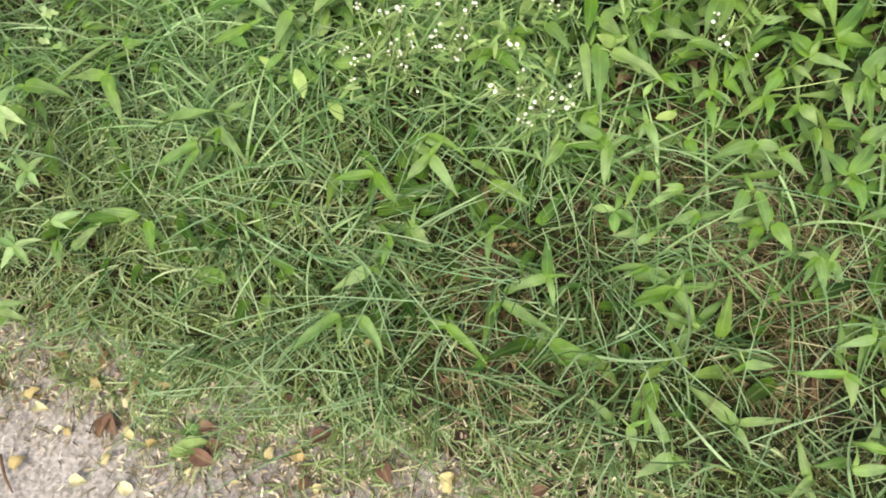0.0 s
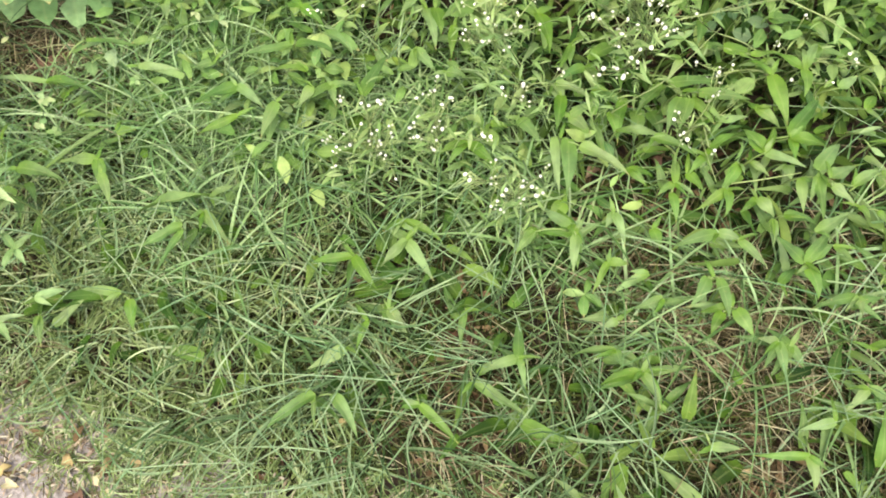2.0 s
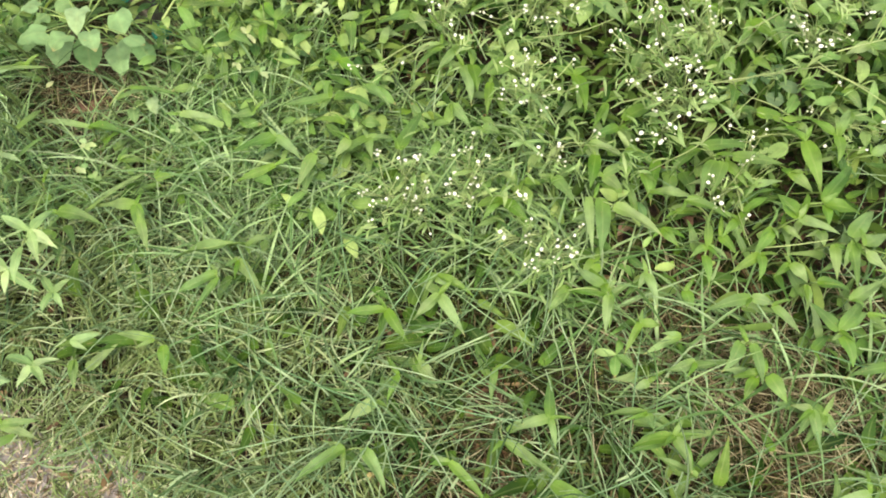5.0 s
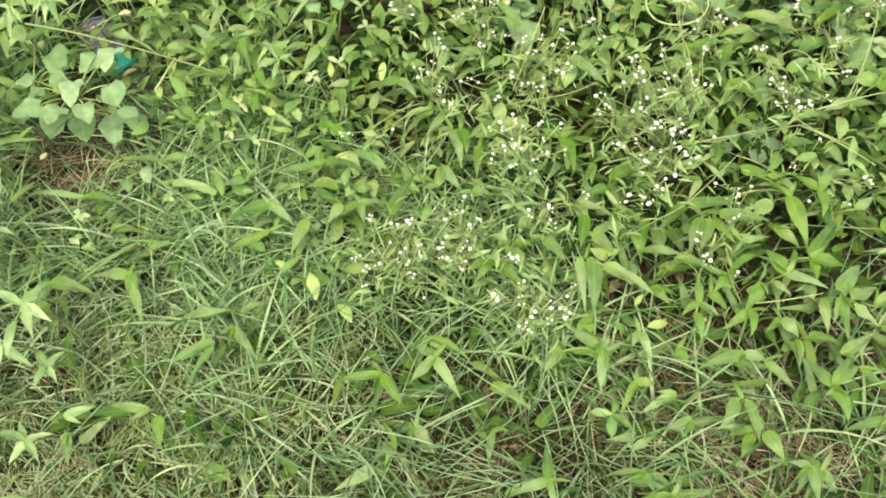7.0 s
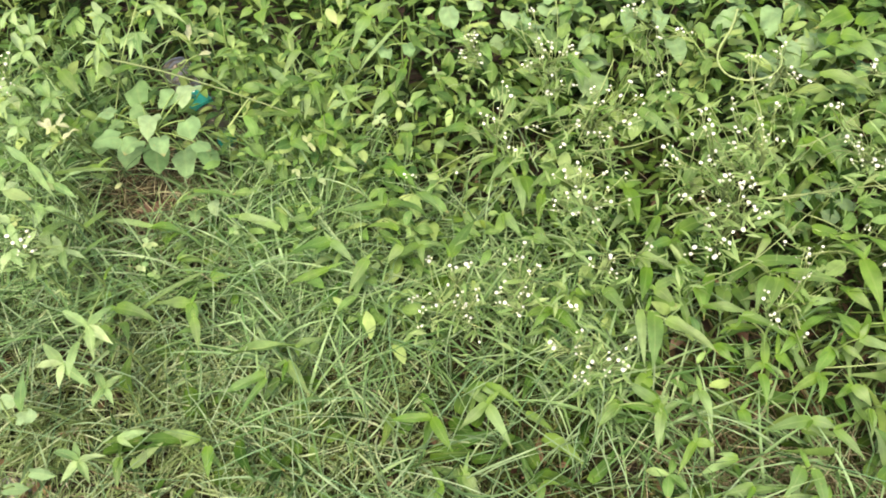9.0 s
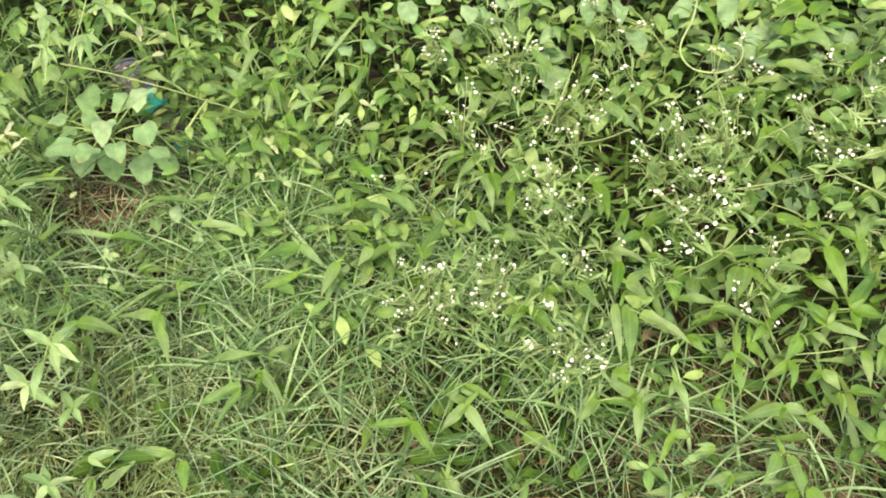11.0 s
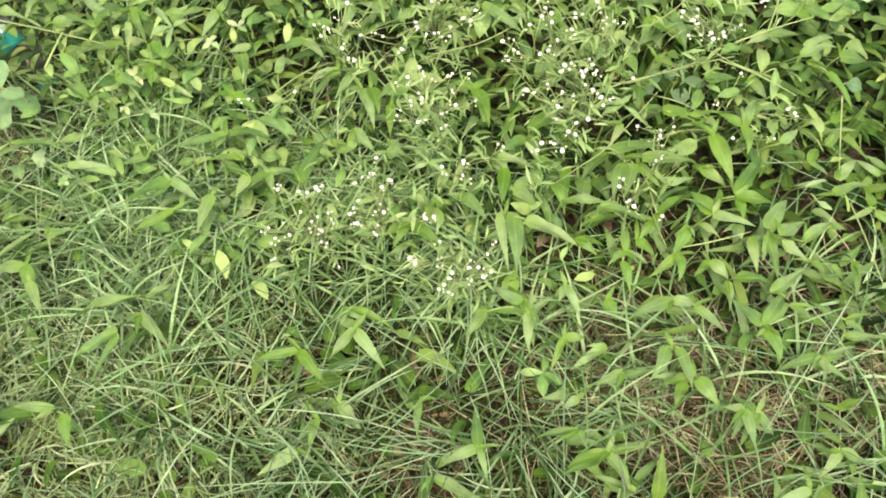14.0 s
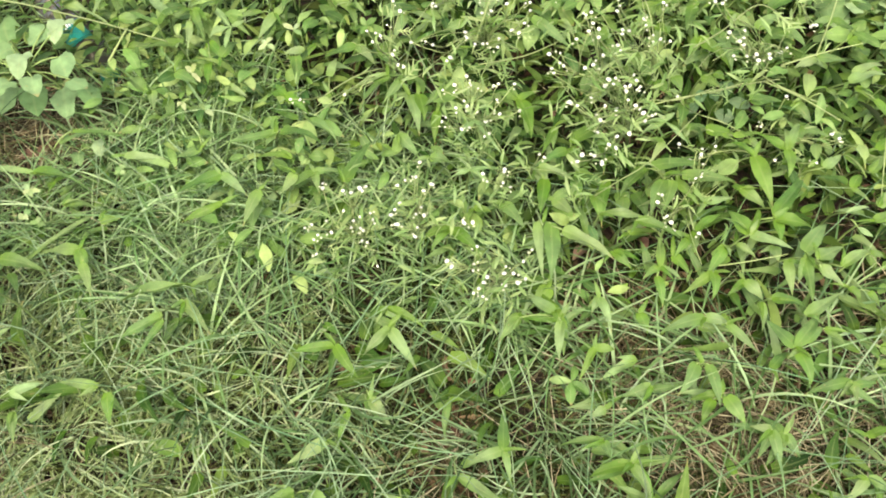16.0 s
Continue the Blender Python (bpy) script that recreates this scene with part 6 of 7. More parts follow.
def feverfew(x, y, heads):
    """A branching plant: main stem, side branches to clusters of heads, divided leaves."""
    root = tagged(new("feverfew"), "feverfew weed with thin branched stems and small white flower heads", "weed", "feverfew plants")
    root.location = (x, y, 0)
    pts = [Vector(h) for h in heads]
    HEADS.extend((x + p.x, y + p.y, p.z) for p in pts)
    mean = sum(pts, Vector()) / len(pts)
    crown = Vector((mean.x * 0.55, mean.y * 0.55, mean.z * 0.62))
    part("stem", tube("stem", bow((0, 0, -0.004), crown, (0.01, 0.006, 0)), [0.0024, 0.0023, 0.0021, 0.0019, 0.0017, 0.0015], M_STEM), root)
    left = pts[:]
    while left:
        seed = left[0]
        cluster = [p for p in left if (p - seed).length < 0.055]
        left = [p for p in left if p not in cluster]
        mid = sum(cluster, Vector()) / len(cluster)
        fork = crown.lerp(mid, 0.72) - Vector((0, 0, 0.012))
        branch = part("branch", tube("branch", bow(crown - Vector((0, 0, rng.uniform(0, 0.04))), fork, (rng.uniform(-0.008, 0.008), 0, 0.012)),
                                     [0.0013, 0.0012, 0.0011, 0.001, 0.0009, 0.0008], M_PALE_STEM, 4), root)
        for p in cluster:
            part("flower_stalk", tube("flower_stalk", bow(fork, p, (rng.uniform(-0.004, 0.004), 0, -0.003), 4), [0.0007] * 4, M_PALE_STEM, 3), branch)
            size = rng.uniform(0.0032, 0.0053)
            part("flower_head", HEAD, branch, matrix=Matrix.Translation(p) @ Euler((rng.uniform(-0.5, 0.5), rng.uniform(-0.5, 0.5), rng.uniform(0, 6))).to_matrix().to_4x4() @ Matrix.Diagonal((size * rng.uniform(0.75, 1.2), size * rng.uniform(0.75, 1.2), size, 1)))
            if rng.random() < 0.8:                           # an unopened bud beside it
                q = p + Vector((rng.uniform(-0.006, 0.006), rng.uniform(-0.006, 0.006), -0.003))
                part("bud", BUD, branch, matrix=Matrix.Translation(q) @ Matrix.Scale(rng.uniform(0.0022, 0.0034), 4))
    for k in range(10 + len(pts)):                       # divided leaves up the stem and out among the heads
        goal = pts[k % len(pts)]
        u = rng.uniform(0.35, 0.95)
        a = Vector((goal.x * u, goal.y * u, goal.z * rng.uniform(0.35, 0.85)))
        turn = rng.uniform(0, 6.28)
        long = rng.uniform(0.016, 0.036)
        tip = a + Vector((math.cos(turn), math.sin(turn), rng.uniform(-0.3, 0.4))) * long
        tip.z = max(tip.z, 0.01)
        if k % 3 == 0:
            part("leaf", rng.choice(DIVIDED), root, matrix=span(a, tip, long * rng.uniform(0.6, 0.9), rng.uniform(-0.9, 0.9)))
        else:
            part("leaf", rng.choice(LEAVES["lobe"]), root, matrix=span(a, tip, long * rng.uniform(0.14, 0.22), rng.uniform(-0.8, 0.8)))
    for k in range(4 + len(pts) // 3):                       # bare side stems
        a = Vector((rng.uniform(-0.03, 0.03), rng.uniform(-0.03, 0.03), 0.03)).lerp(crown, rng.uniform(0.2, 1.0))
        goal = rng.choice(pts) + Vector((rng.uniform(-0.04, 0.04), rng.uniform(-0.04, 0.04), rng.uniform(-0.05, 0.01)))
        part("side_stem", tube("side_stem", bow(a, goal, (rng.uniform(-0.012, 0.012), rng.uniform(-0.012, 0.012), 0.01), 5), [0.0008, 0.0007, 0.0006, 0.0005, 0.0004], M_PALE_STEM, 4), root)
    return root


feverfew(0.184, 0.717, [(-0.042, -0.115, 0.138), (-0.052, -0.106, 0.131), (-0.08, -0.071, 0.147), (-0.075, -0.071, 0.134), (-0.049, -0.066, 0.129), (-0.051, -0.086, 0.147), (-0.037, -0.112, 0.175), (-0.041, -0.115, 0.169), (-0.047, -0.121, 0.167), (-0.018, -0.1, 0.137), (-0.017, -0.112, 0.155), (-0.013, -0.079, 0.14), (0.008, -0.07, 0.134), (0.02, -0.053, 0.131), (0.008, -0.095, 0.137), (-0.005, -0.122, 0.176), (-0.008, -0.107, 0.171), (-0.018, -0.105, 0.169), (-0.045, -0.068, 0.169)])
feverfew(-0.014, 0.763, [(-0.048, -0.036, 0.116), (-0.053, -0.042, 0.122), (-0.042, -0.05, 0.139), (-0.032, -0.069, 0.145), (-0.035, -0.08, 0.152), (-0.031, -0.101, 0.153), (-0.029, -0.025, 0.11), (-0.017, -0.062, 0.138), (0.02, -0.079, 0.142), (0.025, -0.076, 0.133), (0.003, -0.041, 0.115), (0.008, -0.042, 0.131), (0.017, -0.043, 0.11), (0.02, -0.071, 0.156), (0.031, -0.048, 0.153), (0.032, -0.045, 0.135), (0.033, -0.043, 0.122), (-0.002, -0.014, 0.155), (0.005, -0.003, 0.136), (0.018, -0.011, 0.154), (0.021, -0.014, 0.152), (0.023, 0.007, 0.133), (-0.032, 0.02, 0.128), (-0.03, 0.005, 0.138), (-0.005, -0.025, 0.129), (0.013, -0.025, 0.114), (0.036, -0.103, 0.122)])
feverfew(0.088, 0.771, [(-0.036, -0.038, 0.18), (-0.03, 0.002, 0.137), (-0.021, 0.006, 0.138), (-0.015, -0.019, 0.169), (-0.036, -0.042, 0.15), (-0.041, -0.061, 0.164), (-0.046, -0.066, 0.161), (-0.042, -0.075, 0.154), (-0.036, -0.1, 0.19), (-0.011, -0.047, 0.146), (-0.017, -0.065, 0.158), (-0.008, -0.059, 0.146), (-0.015, -0.092, 0.17), (-0.019, -0.091, 0.15), (0.002, -0.02, 0.155), (0.005, -0.037, 0.176), (-0.007, -0.028, 0.153), (0.037, -0.083, 0.166), (0.038, -0.1, 0.185), (0.049, -0.07, 0.141), (-0.011, 0.028, 0.138)])
feverfew(0.172, 0.931, [(-0.046, -0.062, 0.198), (-0.048, -0.102, 0.227), (-0.031, -0.069, 0.219), (-0.027, -0.06, 0.198), (-0.026, -0.069, 0.203), (-0.017, -0.067, 0.195), (0.001, -0.079, 0.21), (0.009, -0.054, 0.187), (0.002, -0.114, 0.223), (-0.037, -0.123, 0.234), (-0.034, -0.135, 0.238), (-0.047, -0.125, 0.225), (-0.047, -0.144, 0.238), (-0.021, -0.097, 0.186), (-0.059, -0.116, 0.201), (-0.064, -0.156, 0.238), (-0.014, -0.151, 0.228), (-0.001, -0.117, 0.208), (0.002, -0.149, 0.237), (0.027, -0.13, 0.219), (-0.042, -0.162, 0.23), (-0.032, -0.135, 0.201), (-0.015, -0.146, 0.196), (-0.01, -0.153, 0.209), (-0.061, -0.125, 0.193), (-0.061, -0.077, 0.206), (0.023, -0.105, 0.238)])
feverfew(0.185, 0.846, [(-0.033, -0.106, 0.183), (-0.028, -0.105, 0.166), (-0.006, -0.089, 0.167), (-0.002, -0.121, 0.174), (-0.013, -0.14, 0.208), (0.035, -0.084, 0.185), (0.041, -0.086, 0.181), (-0.007, -0.095, 0.17)])
feverfew(0.368, 0.899, [(-0.124, -0.153, 0.289), (-0.11, -0.131, 0.258), (-0.113, -0.116, 0.246), (-0.088, -0.102, 0.238), (-0.086, -0.128, 0.238), (-0.084, -0.142, 0.244), (-0.083, -0.146, 0.272), (-0.064, -0.127, 0.243), (-0.088, -0.153, 0.237), (-0.121, -0.212, 0.262), (-0.112, -0.193, 0.249), (-0.109, -0.228, 0.29), (-0.091, -0.201, 0.242), (-0.096, -0.216, 0.264), (-0.089, -0.205, 0.278), (-0.077, -0.194, 0.258), (-0.082, -0.204, 0.289), (-0.061, -0.178, 0.261), (-0.043, -0.127, 0.248), (-0.042, -0.142, 0.258), (-0.033, -0.129, 0.237), (-0.04, -0.159, 0.258), (-0.028, -0.144, 0.249), (-0.061, -0.138, 0.284), (-0.06, -0.148, 0.281)])
feverfew(0.393, 0.928, [(-0.159, -0.092, 0.272), (-0.141, -0.066, 0.247), (-0.146, -0.094, 0.259), (-0.156, -0.101, 0.258), (-0.154, -0.106, 0.256), (-0.142, -0.098, 0.258), (-0.127, -0.138, 0.293), (-0.103, -0.088, 0.253), (-0.092, -0.075, 0.248), (-0.118, -0.137, 0.296), (-0.105, -0.15, 0.276), (-0.106, -0.163, 0.299), (-0.089, -0.131, 0.267), (-0.101, -0.166, 0.295), (-0.085, -0.157, 0.281), (-0.075, -0.148, 0.288), (-0.073, -0.154, 0.286), (-0.066, -0.151, 0.272), (-0.062, -0.135, 0.25), (-0.072, -0.134, 0.257), (-0.13, -0.093, 0.293), (-0.115, -0.083, 0.294), (-0.109, -0.073, 0.296), (-0.095, -0.048, 0.264), (-0.102, -0.08, 0.281), (-0.113, -0.051, 0.289), (-0.104, -0.037, 0.28), (-0.116, -0.049, 0.29)])
feverfew(0.44, 0.945, [(-0.115, -0.029, 0.274), (-0.117, -0.047, 0.281), (-0.122, -0.058, 0.283), (-0.083, -0.043, 0.26), (-0.099, -0.088, 0.296), (-0.099, -0.101, 0.298), (-0.11, -0.053, 0.249), (-0.127, -0.112, 0.298), (-0.119, -0.108, 0.298), (-0.088, -0.1, 0.282), (-0.077, -0.075, 0.247), (-0.086, -0.12, 0.294), (-0.059, -0.08, 0.252), (-0.135, -0.129, 0.298), (-0.128, -0.121, 0.282), (-0.05, -0.014, 0.248), (-0.055, -0.016, 0.254), (-0.084, 0.045, 0.28), (-0.079, 0.047, 0.276), (-0.073, 0.034, 0.286)])
feverfew(0.603, 1.021, [(-0.173, -0.194, 0.296), (-0.147, -0.166, 0.257), (-0.133, -0.151, 0.245), (-0.165, -0.209, 0.296), (-0.138, -0.165, 0.246), (-0.16, -0.211, 0.293), (-0.14, -0.187, 0.251), (-0.174, -0.224, 0.29), (-0.148, -0.222, 0.288), (-0.151, -0.236, 0.293), (-0.127, -0.21, 0.275), (-0.138, -0.234, 0.293), (-0.103, -0.189, 0.256), (-0.17, -0.127, 0.282), (-0.153, -0.11, 0.263), (-0.164, -0.139, 0.294), (-0.113, -0.215, 0.288), (-0.143, -0.167, 0.271)])
feverfew(0.437, 0.763, [(-0.077, -0.044, 0.134), (-0.053, -0.008, 0.106), (-0.048, -0.014, 0.107), (-0.071, -0.037, 0.138), (-0.073, -0.066, 0.132), (-0.076, -0.078, 0.153), (-0.068, -0.077, 0.138), (-0.059, -0.073, 0.113), (-0.003, 0.04, 0.125), (-0.015, 0.014, 0.147), (-0.013, 0.019, 0.134), (0, 0.03, 0.106), (-0.022, -0.018, 0.151), (-0.031, -0.025, 0.151), (-0.02, -0.001, 0.11), (-0.018, -0.011, 0.135), (0.014, 0.042, 0.126), (-0.043, -0.101, 0.148)])
feverfew(0.574, 0.887, [(-0.052, -0.043, 0.112), (-0.049, -0.032, 0.108), (-0.054, -0.107, 0.122), (0.012, -0.092, 0.148), (0.049, -0.061, 0.1), (0.048, -0.067, 0.101), (-0.008, -0.12, 0.129), (-0.023, -0.022, 0.144), (-0.159, -0.099, 0.123), (-0.165, -0.069, 0.119), (-0.16, -0.01, 0.142)])
feverfew(0.054, 1.046, [(-0.036, -0.082, 0.208), (-0.029, -0.044, 0.169), (-0.018, -0.098, 0.213), (-0.013, -0.037, 0.176), (-0.003, -0.093, 0.182), (-0.003, -0.131, 0.211), (0.002, -0.126, 0.188), (0.01, -0.152, 0.209), (0.005, -0.009, 0.174), (-0.001, -0.034, 0.213), (-0.032, -0.067, 0.175), (-0.007, 0.023, 0.173), (-0.065, -0.176, 0.192), (-0.123, -0.172, 0.184), (-0.132, -0.181, 0.195)])
feverfew(0.133, 1.206, [(-0.037, -0.145, 0.255), (-0.033, -0.144, 0.244), (-0.021, -0.088, 0.205), (-0.017, -0.112, 0.222), (-0.018, -0.14, 0.235), (-0.028, -0.141, 0.232), (-0.032, -0.171, 0.244), (-0.047, -0.168, 0.232), (-0.053, -0.134, 0.209), (-0.052, -0.158, 0.218), (-0.06, -0.196, 0.252), (-0.019, -0.186, 0.225), (-0.028, -0.244, 0.247), (-0.024, -0.263, 0.259), (0.005, -0.143, 0.239), (0.009, -0.144, 0.242), (0.014, -0.158, 0.239), (0.003, -0.133, 0.222), (-0.01, -0.175, 0.255), (-0.048, -0.081, 0.231), (-0.043, -0.083, 0.255), (-0.044, -0.031, 0.222), (-0.01, -0.231, 0.253), (0.006, -0.233, 0.248)])
feverfew(0.18, 1.12, [(-0.037, -0.204, 0.239), (-0.035, -0.203, 0.229), (-0.036, -0.183, 0.213), (-0.027, -0.234, 0.247), (-0.016, -0.211, 0.225), (-0.012, -0.228, 0.241), (0.003, -0.205, 0.212), (-0.013, -0.111, 0.21), (-0.009, -0.11, 0.213), (0.006, -0.15, 0.249), (0.01, -0.12, 0.215), (0.016, -0.176, 0.255), (-0.001, -0.153, 0.225), (-0.014, -0.169, 0.237), (0.036, -0.112, 0.224), (0.035, -0.131, 0.239), (0.046, -0.125, 0.21), (0.049, -0.144, 0.227), (0.043, -0.192, 0.256), (0.04, -0.168, 0.215), (0.019, -0.208, 0.241), (0.03, -0.194, 0.223), (0.005, -0.2, 0.222), (-0.078, -0.187, 0.206), (-0.087, -0.18, 0.206), (-0.103, -0.235, 0.257), (-0.058, -0.258, 0.251), (-0.062, -0.261, 0.249)])
feverfew(-0.007, 1.326, [(-0.002, -0.198, 0.209), (0.004, -0.205, 0.217), (0.01, -0.143, 0.174), (0.012, -0.187, 0.197), (0.007, -0.186, 0.192), (0.015, -0.18, 0.197), (-0.005, -0.24, 0.217), (-0.007, -0.234, 0.207), (0.001, -0.258, 0.218), (0.01, -0.174, 0.171), (0.021, -0.23, 0.201), (0.024, -0.25, 0.202)])
feverfew(0.295, 1.401, [(-0.066, -0.229, 0.226), (-0.058, -0.227, 0.219), (-0.058, -0.233, 0.231), (-0.047, -0.202, 0.202), (-0.078, -0.255, 0.236), (-0.038, -0.193, 0.207), (-0.027, -0.27, 0.218), (-0.032, -0.314, 0.234), (-0.027, -0.303, 0.224), (-0.033, -0.355, 0.202), (-0.026, -0.345, 0.198), (-0.024, -0.392, 0.203), (-0.021, -0.406, 0.219), (-0.007, -0.304, 0.24), (0.001, -0.295, 0.234), (0.012, -0.267, 0.207), (0.024, -0.268, 0.207)])
feverfew(0.516, 1.261, [(-0.115, -0.24, 0.26), (-0.096, -0.208, 0.231), (-0.094, -0.202, 0.238), (-0.076, -0.165, 0.216), (-0.084, -0.229, 0.225), (-0.094, -0.264, 0.245), (-0.096, -0.285, 0.253), (-0.089, -0.275, 0.249), (-0.073, -0.269, 0.235), (-0.089, -0.308, 0.267), (-0.134, -0.292, 0.249), (-0.14, -0.25, 0.224), (-0.112, -0.241, 0.219)])
feverfew(0.679, 1.241, [(-0.137, -0.203, 0.219), (-0.135, -0.198, 0.219), (-0.128, -0.185, 0.216), (-0.055, -0.19, 0.198), (-0.037, -0.167, 0.182), (-0.008, -0.085, 0.17), (-0.006, -0.095, 0.179), (-0.071, -0.223, 0.177), (-0.094, -0.263, 0.216), (-0.043, -0.219, 0.214), (-0.012, -0.187, 0.208), (0.018, -0.153, 0.173), (0.032, -0.128, 0.178), (0.035, -0.126, 0.181), (-0.021, -0.191, 0.217), (-0.081, -0.285, 0.174), (-0.099, -0.318, 0.208), (-0.091, -0.312, 0.202)])
feverfew(-0.816, 1.194, [(0.156, -0.156, 0.255), (0.193, -0.203, 0.278), (0.152, -0.174, 0.239), (0.178, -0.204, 0.254), (0.143, -0.123, 0.234), (0.157, -0.194, 0.23), (0.169, -0.202, 0.227), (0.14, -0.153, 0.242), (0.171, -0.189, 0.232)])
feverfew(-0.658, 0.843, [(0.105, -0.07, 0.188), (0.144, -0.125, 0.24), (0.122, -0.089, 0.201), (0.143, -0.137, 0.234), (0.14, -0.122, 0.224), (0.124, -0.118, 0.225), (0.15, -0.127, 0.221), (0.122, -0.117, 0.237)])



def make_fine_foliage():
    """The thin pale leaf segments that hang in a loose web below the flower heads."""
    n = 3 * len(HEADS)
    root = np.repeat(np.array(HEADS), 3, axis=0) + np.random.normal(0, 0.017, (n, 3))
    root[:, 2] = np.maximum(root[:, 2] - np.random.uniform(0.0, 0.07, n), 0.02)
    leaf_carpet("feverfew_foliage", "fine pale divided foliage hanging below white flower heads", "lobe", root, np.random.uniform(0.01, 0.025, n),
                np.random.uniform(0.11, 0.2, n), np.random.normal(0.0, 0.5, n), M_FINE)


make_fine_foliage()


# ---- low shoots between them ----
def shoot_model(kind, count, size, h):
    """A shoot with leaves up its leaning stem; the copies stand between the taller plants."""
    name, label, category, group = WORDS[kind]
    root = tagged(new(name), label, category, group)
    turn = rng.uniform(0, 6.28)
    top = Vector((math.cos(turn) * h * 0.5, math.sin(turn) * h * 0.5, h))
    pts = bow((0, 0, -0.004), top, (0, 0, 0.012))
    part("stem", tube("stem", pts, [0.0016, 0.0015, 0.0014, 0.0013, 0.0011, 0.0009], M_STEM), root)
    for k in range(count):
        s = 0.35 + 0.65 * (k + 0.5) / count
        a = pts[0].lerp(pts[-1], s) + Vector((0, 0, 0.012)) * math.sin(math.pi * s)
        turn += 2.4 + rng.uniform(-0.5, 0.5)
        long = size * rng.uniform(0.7, 1.25)
        flat = rng.uniform(0.75, 1.0)
        tip = a + Vector((math.cos(turn) * flat, math.sin(turn) * flat, rng.uniform(-0.35, 0.3))) * long
        tip.z = max(tip.z, 0.006)
        ratio = {"broad": 0.2, "young": 0.21, "oval": 0.46, "heart": 0.9, "clover": 0.85, "lobe": 0.3}[kind]
        part("leaf", rng.choice(LEAVES[kind]), root, matrix=span(a, tip, long * ratio * rng.uniform(0.8, 1.15), rng.uniform(-0.5, 0.5)))
    return root


def plant_out(kind, models, count, inside, box, grow=(0.8, 1.25)):
    """Copies of the models, turned and sized, where inside(x, y) allows."""
    at = sow(count, inside, *box)
    for i, (x, y) in enumerate(at):
        m = pose(x, y, 0, rng.uniform(-10, 10), rng.uniform(-10, 10), rng.uniform(0, 360)) @ Matrix.Scale(rng.uniform(*grow), 4)
        if i < len(models):
            models[i].matrix_basis = m
        else:
            twin = copy_thing(models[i % len(models)], Matrix())
            twin.matrix_basis = m


def right_side(x, y):
    return low_density(x, y) * (1.0 if x > 0.0 else 0.35)


def left_back(x, y):
    return low_density(x, y) * (1.0 if x < 0.1 and y > 0.88 else 0.12)


def right_back(x, y):
    return low_density(x, y) * (1.0 if x > 0.05 and y > 1.0 else 0.0)


def right_front(x, y):
    return 1.0 if x > 0.22 and edge(x) + 0.05 < y < 0.75 else 0.05


plant_out("broad", [shoot_model("broad", rng.randint(4, 6), 0.06, rng.uniform(0.04, 0.07)) for _ in range(6)], 20, right_side, (-0.9, 1.0, 0.5, 1.75))
plant_out("broad", [shoot_model("broad", rng.randint(3, 4), 0.055, rng.uniform(0.03, 0.06)) for _ in range(4)], 10, right_front, (-0.4, 0.95, 0.15, 0.75))
plant_out("broad", [shoot_model("broad", rng.randint(4, 6), 0.06, rng.uniform(0.04, 0.075)) for _ in range(4)], 36, low_density, (0.55, 1.0, 0.5, 1.35))
plant_out("young", [shoot_model("young", rng.randint(3, 5), 0.05, rng.uniform(0.04, 0.08)) for _ in range(4)], 26, weed_density, (-0.95, 1.0, 0.5, 1.75))
plant_out("broad", [shoot_model("broad", rng.randint(5, 7), 0.04, rng.uniform(0.1, 0.16)) for _ in range(4)], 34, left_back, (-1.0, 0.1, 1.05, 1.75))
plant_out("oval", [shoot_model("oval", rng.randint(9, 14), 0.022, rng.uniform(0.08, 0.14)) for _ in range(6)], 60, left_back, (-1.0, 0.6, 0.8, 1.75))
plant_out("oval", [shoot_model("oval", rng.randint(6, 9), 0.032, rng.uniform(0.07, 0.12)) for _ in range(4)], 70, right_back, (0.0, 1.0, 0.7, 1.75))
plant_out("heart", [shoot_model("heart", rng.randint(4, 6), 0.034, rng.uniform(0.08, 0.12)) for _ in range(4)], 60, right_back, (0.0, 1.0, 0.9, 1.75))


# ---- litter on the path and in the grass ----
def fallen(name, label, mesh, x, y, z, turn, long, wide, tilt=8):
    leaf = tagged(new(name, mesh), label, "leaf", "fallen leaves")
    leaf.matrix_basis = pose(x, y, z, rng.uniform(-tilt, tilt), rng.uniform(-tilt, tilt), turn) @ Matrix.Diagonal((long, wide, long * 1.3, 1))
    return leaf


M_BROWN = leaf_material("brown_leaf", (0.12, 0.068, 0.048), (0.19, 0.115, 0.085), (0.3, 0.2, 0.15), through_light=0.1, rough=0.7, vein=0.15, hue=0.006)
M_ORANGE = leaf_material("orange_leaf", (0.38, 0.3, 0.15), (0.5, 0.43, 0.24), (0.62, 0.57, 0.38), through_light=0.2, rough=0.6, vein=0.1, hue=0.006)
BROWN_LEAVES = [leaf_mesh("oval", M_BROWN, rng.uniform(0.1, 0.22), rng.uniform(0.3, 0.9), 0.05, rng) for _ in range(4)]
ORANGE_LEAVES = [leaf_mesh("heart", M_ORANGE, rng.uniform(0.1, 0.3), rng.uniform(0.3, 1.2), 0.12, rng) for _ in range(4)]
fallen("fallen_leaf", "small yellow fallen leaf curled on the ground", ORANGE_LEAVES[2], -0.445, 0.358, 0.008, 40, 0.017, 0.012)
fallen("fallen_leaf", "small yellow fallen leaf curled on the ground", ORANGE_LEAVES[1], -0.434, 0.349, 0.008, -20, 0.017, 0.012)
fallen("fallen_leaf", "small yellow fallen leaf curled on the ground", ORANGE_LEAVES[3], -0.363, 0.363, 0.008, 100, 0.017, 0.012)
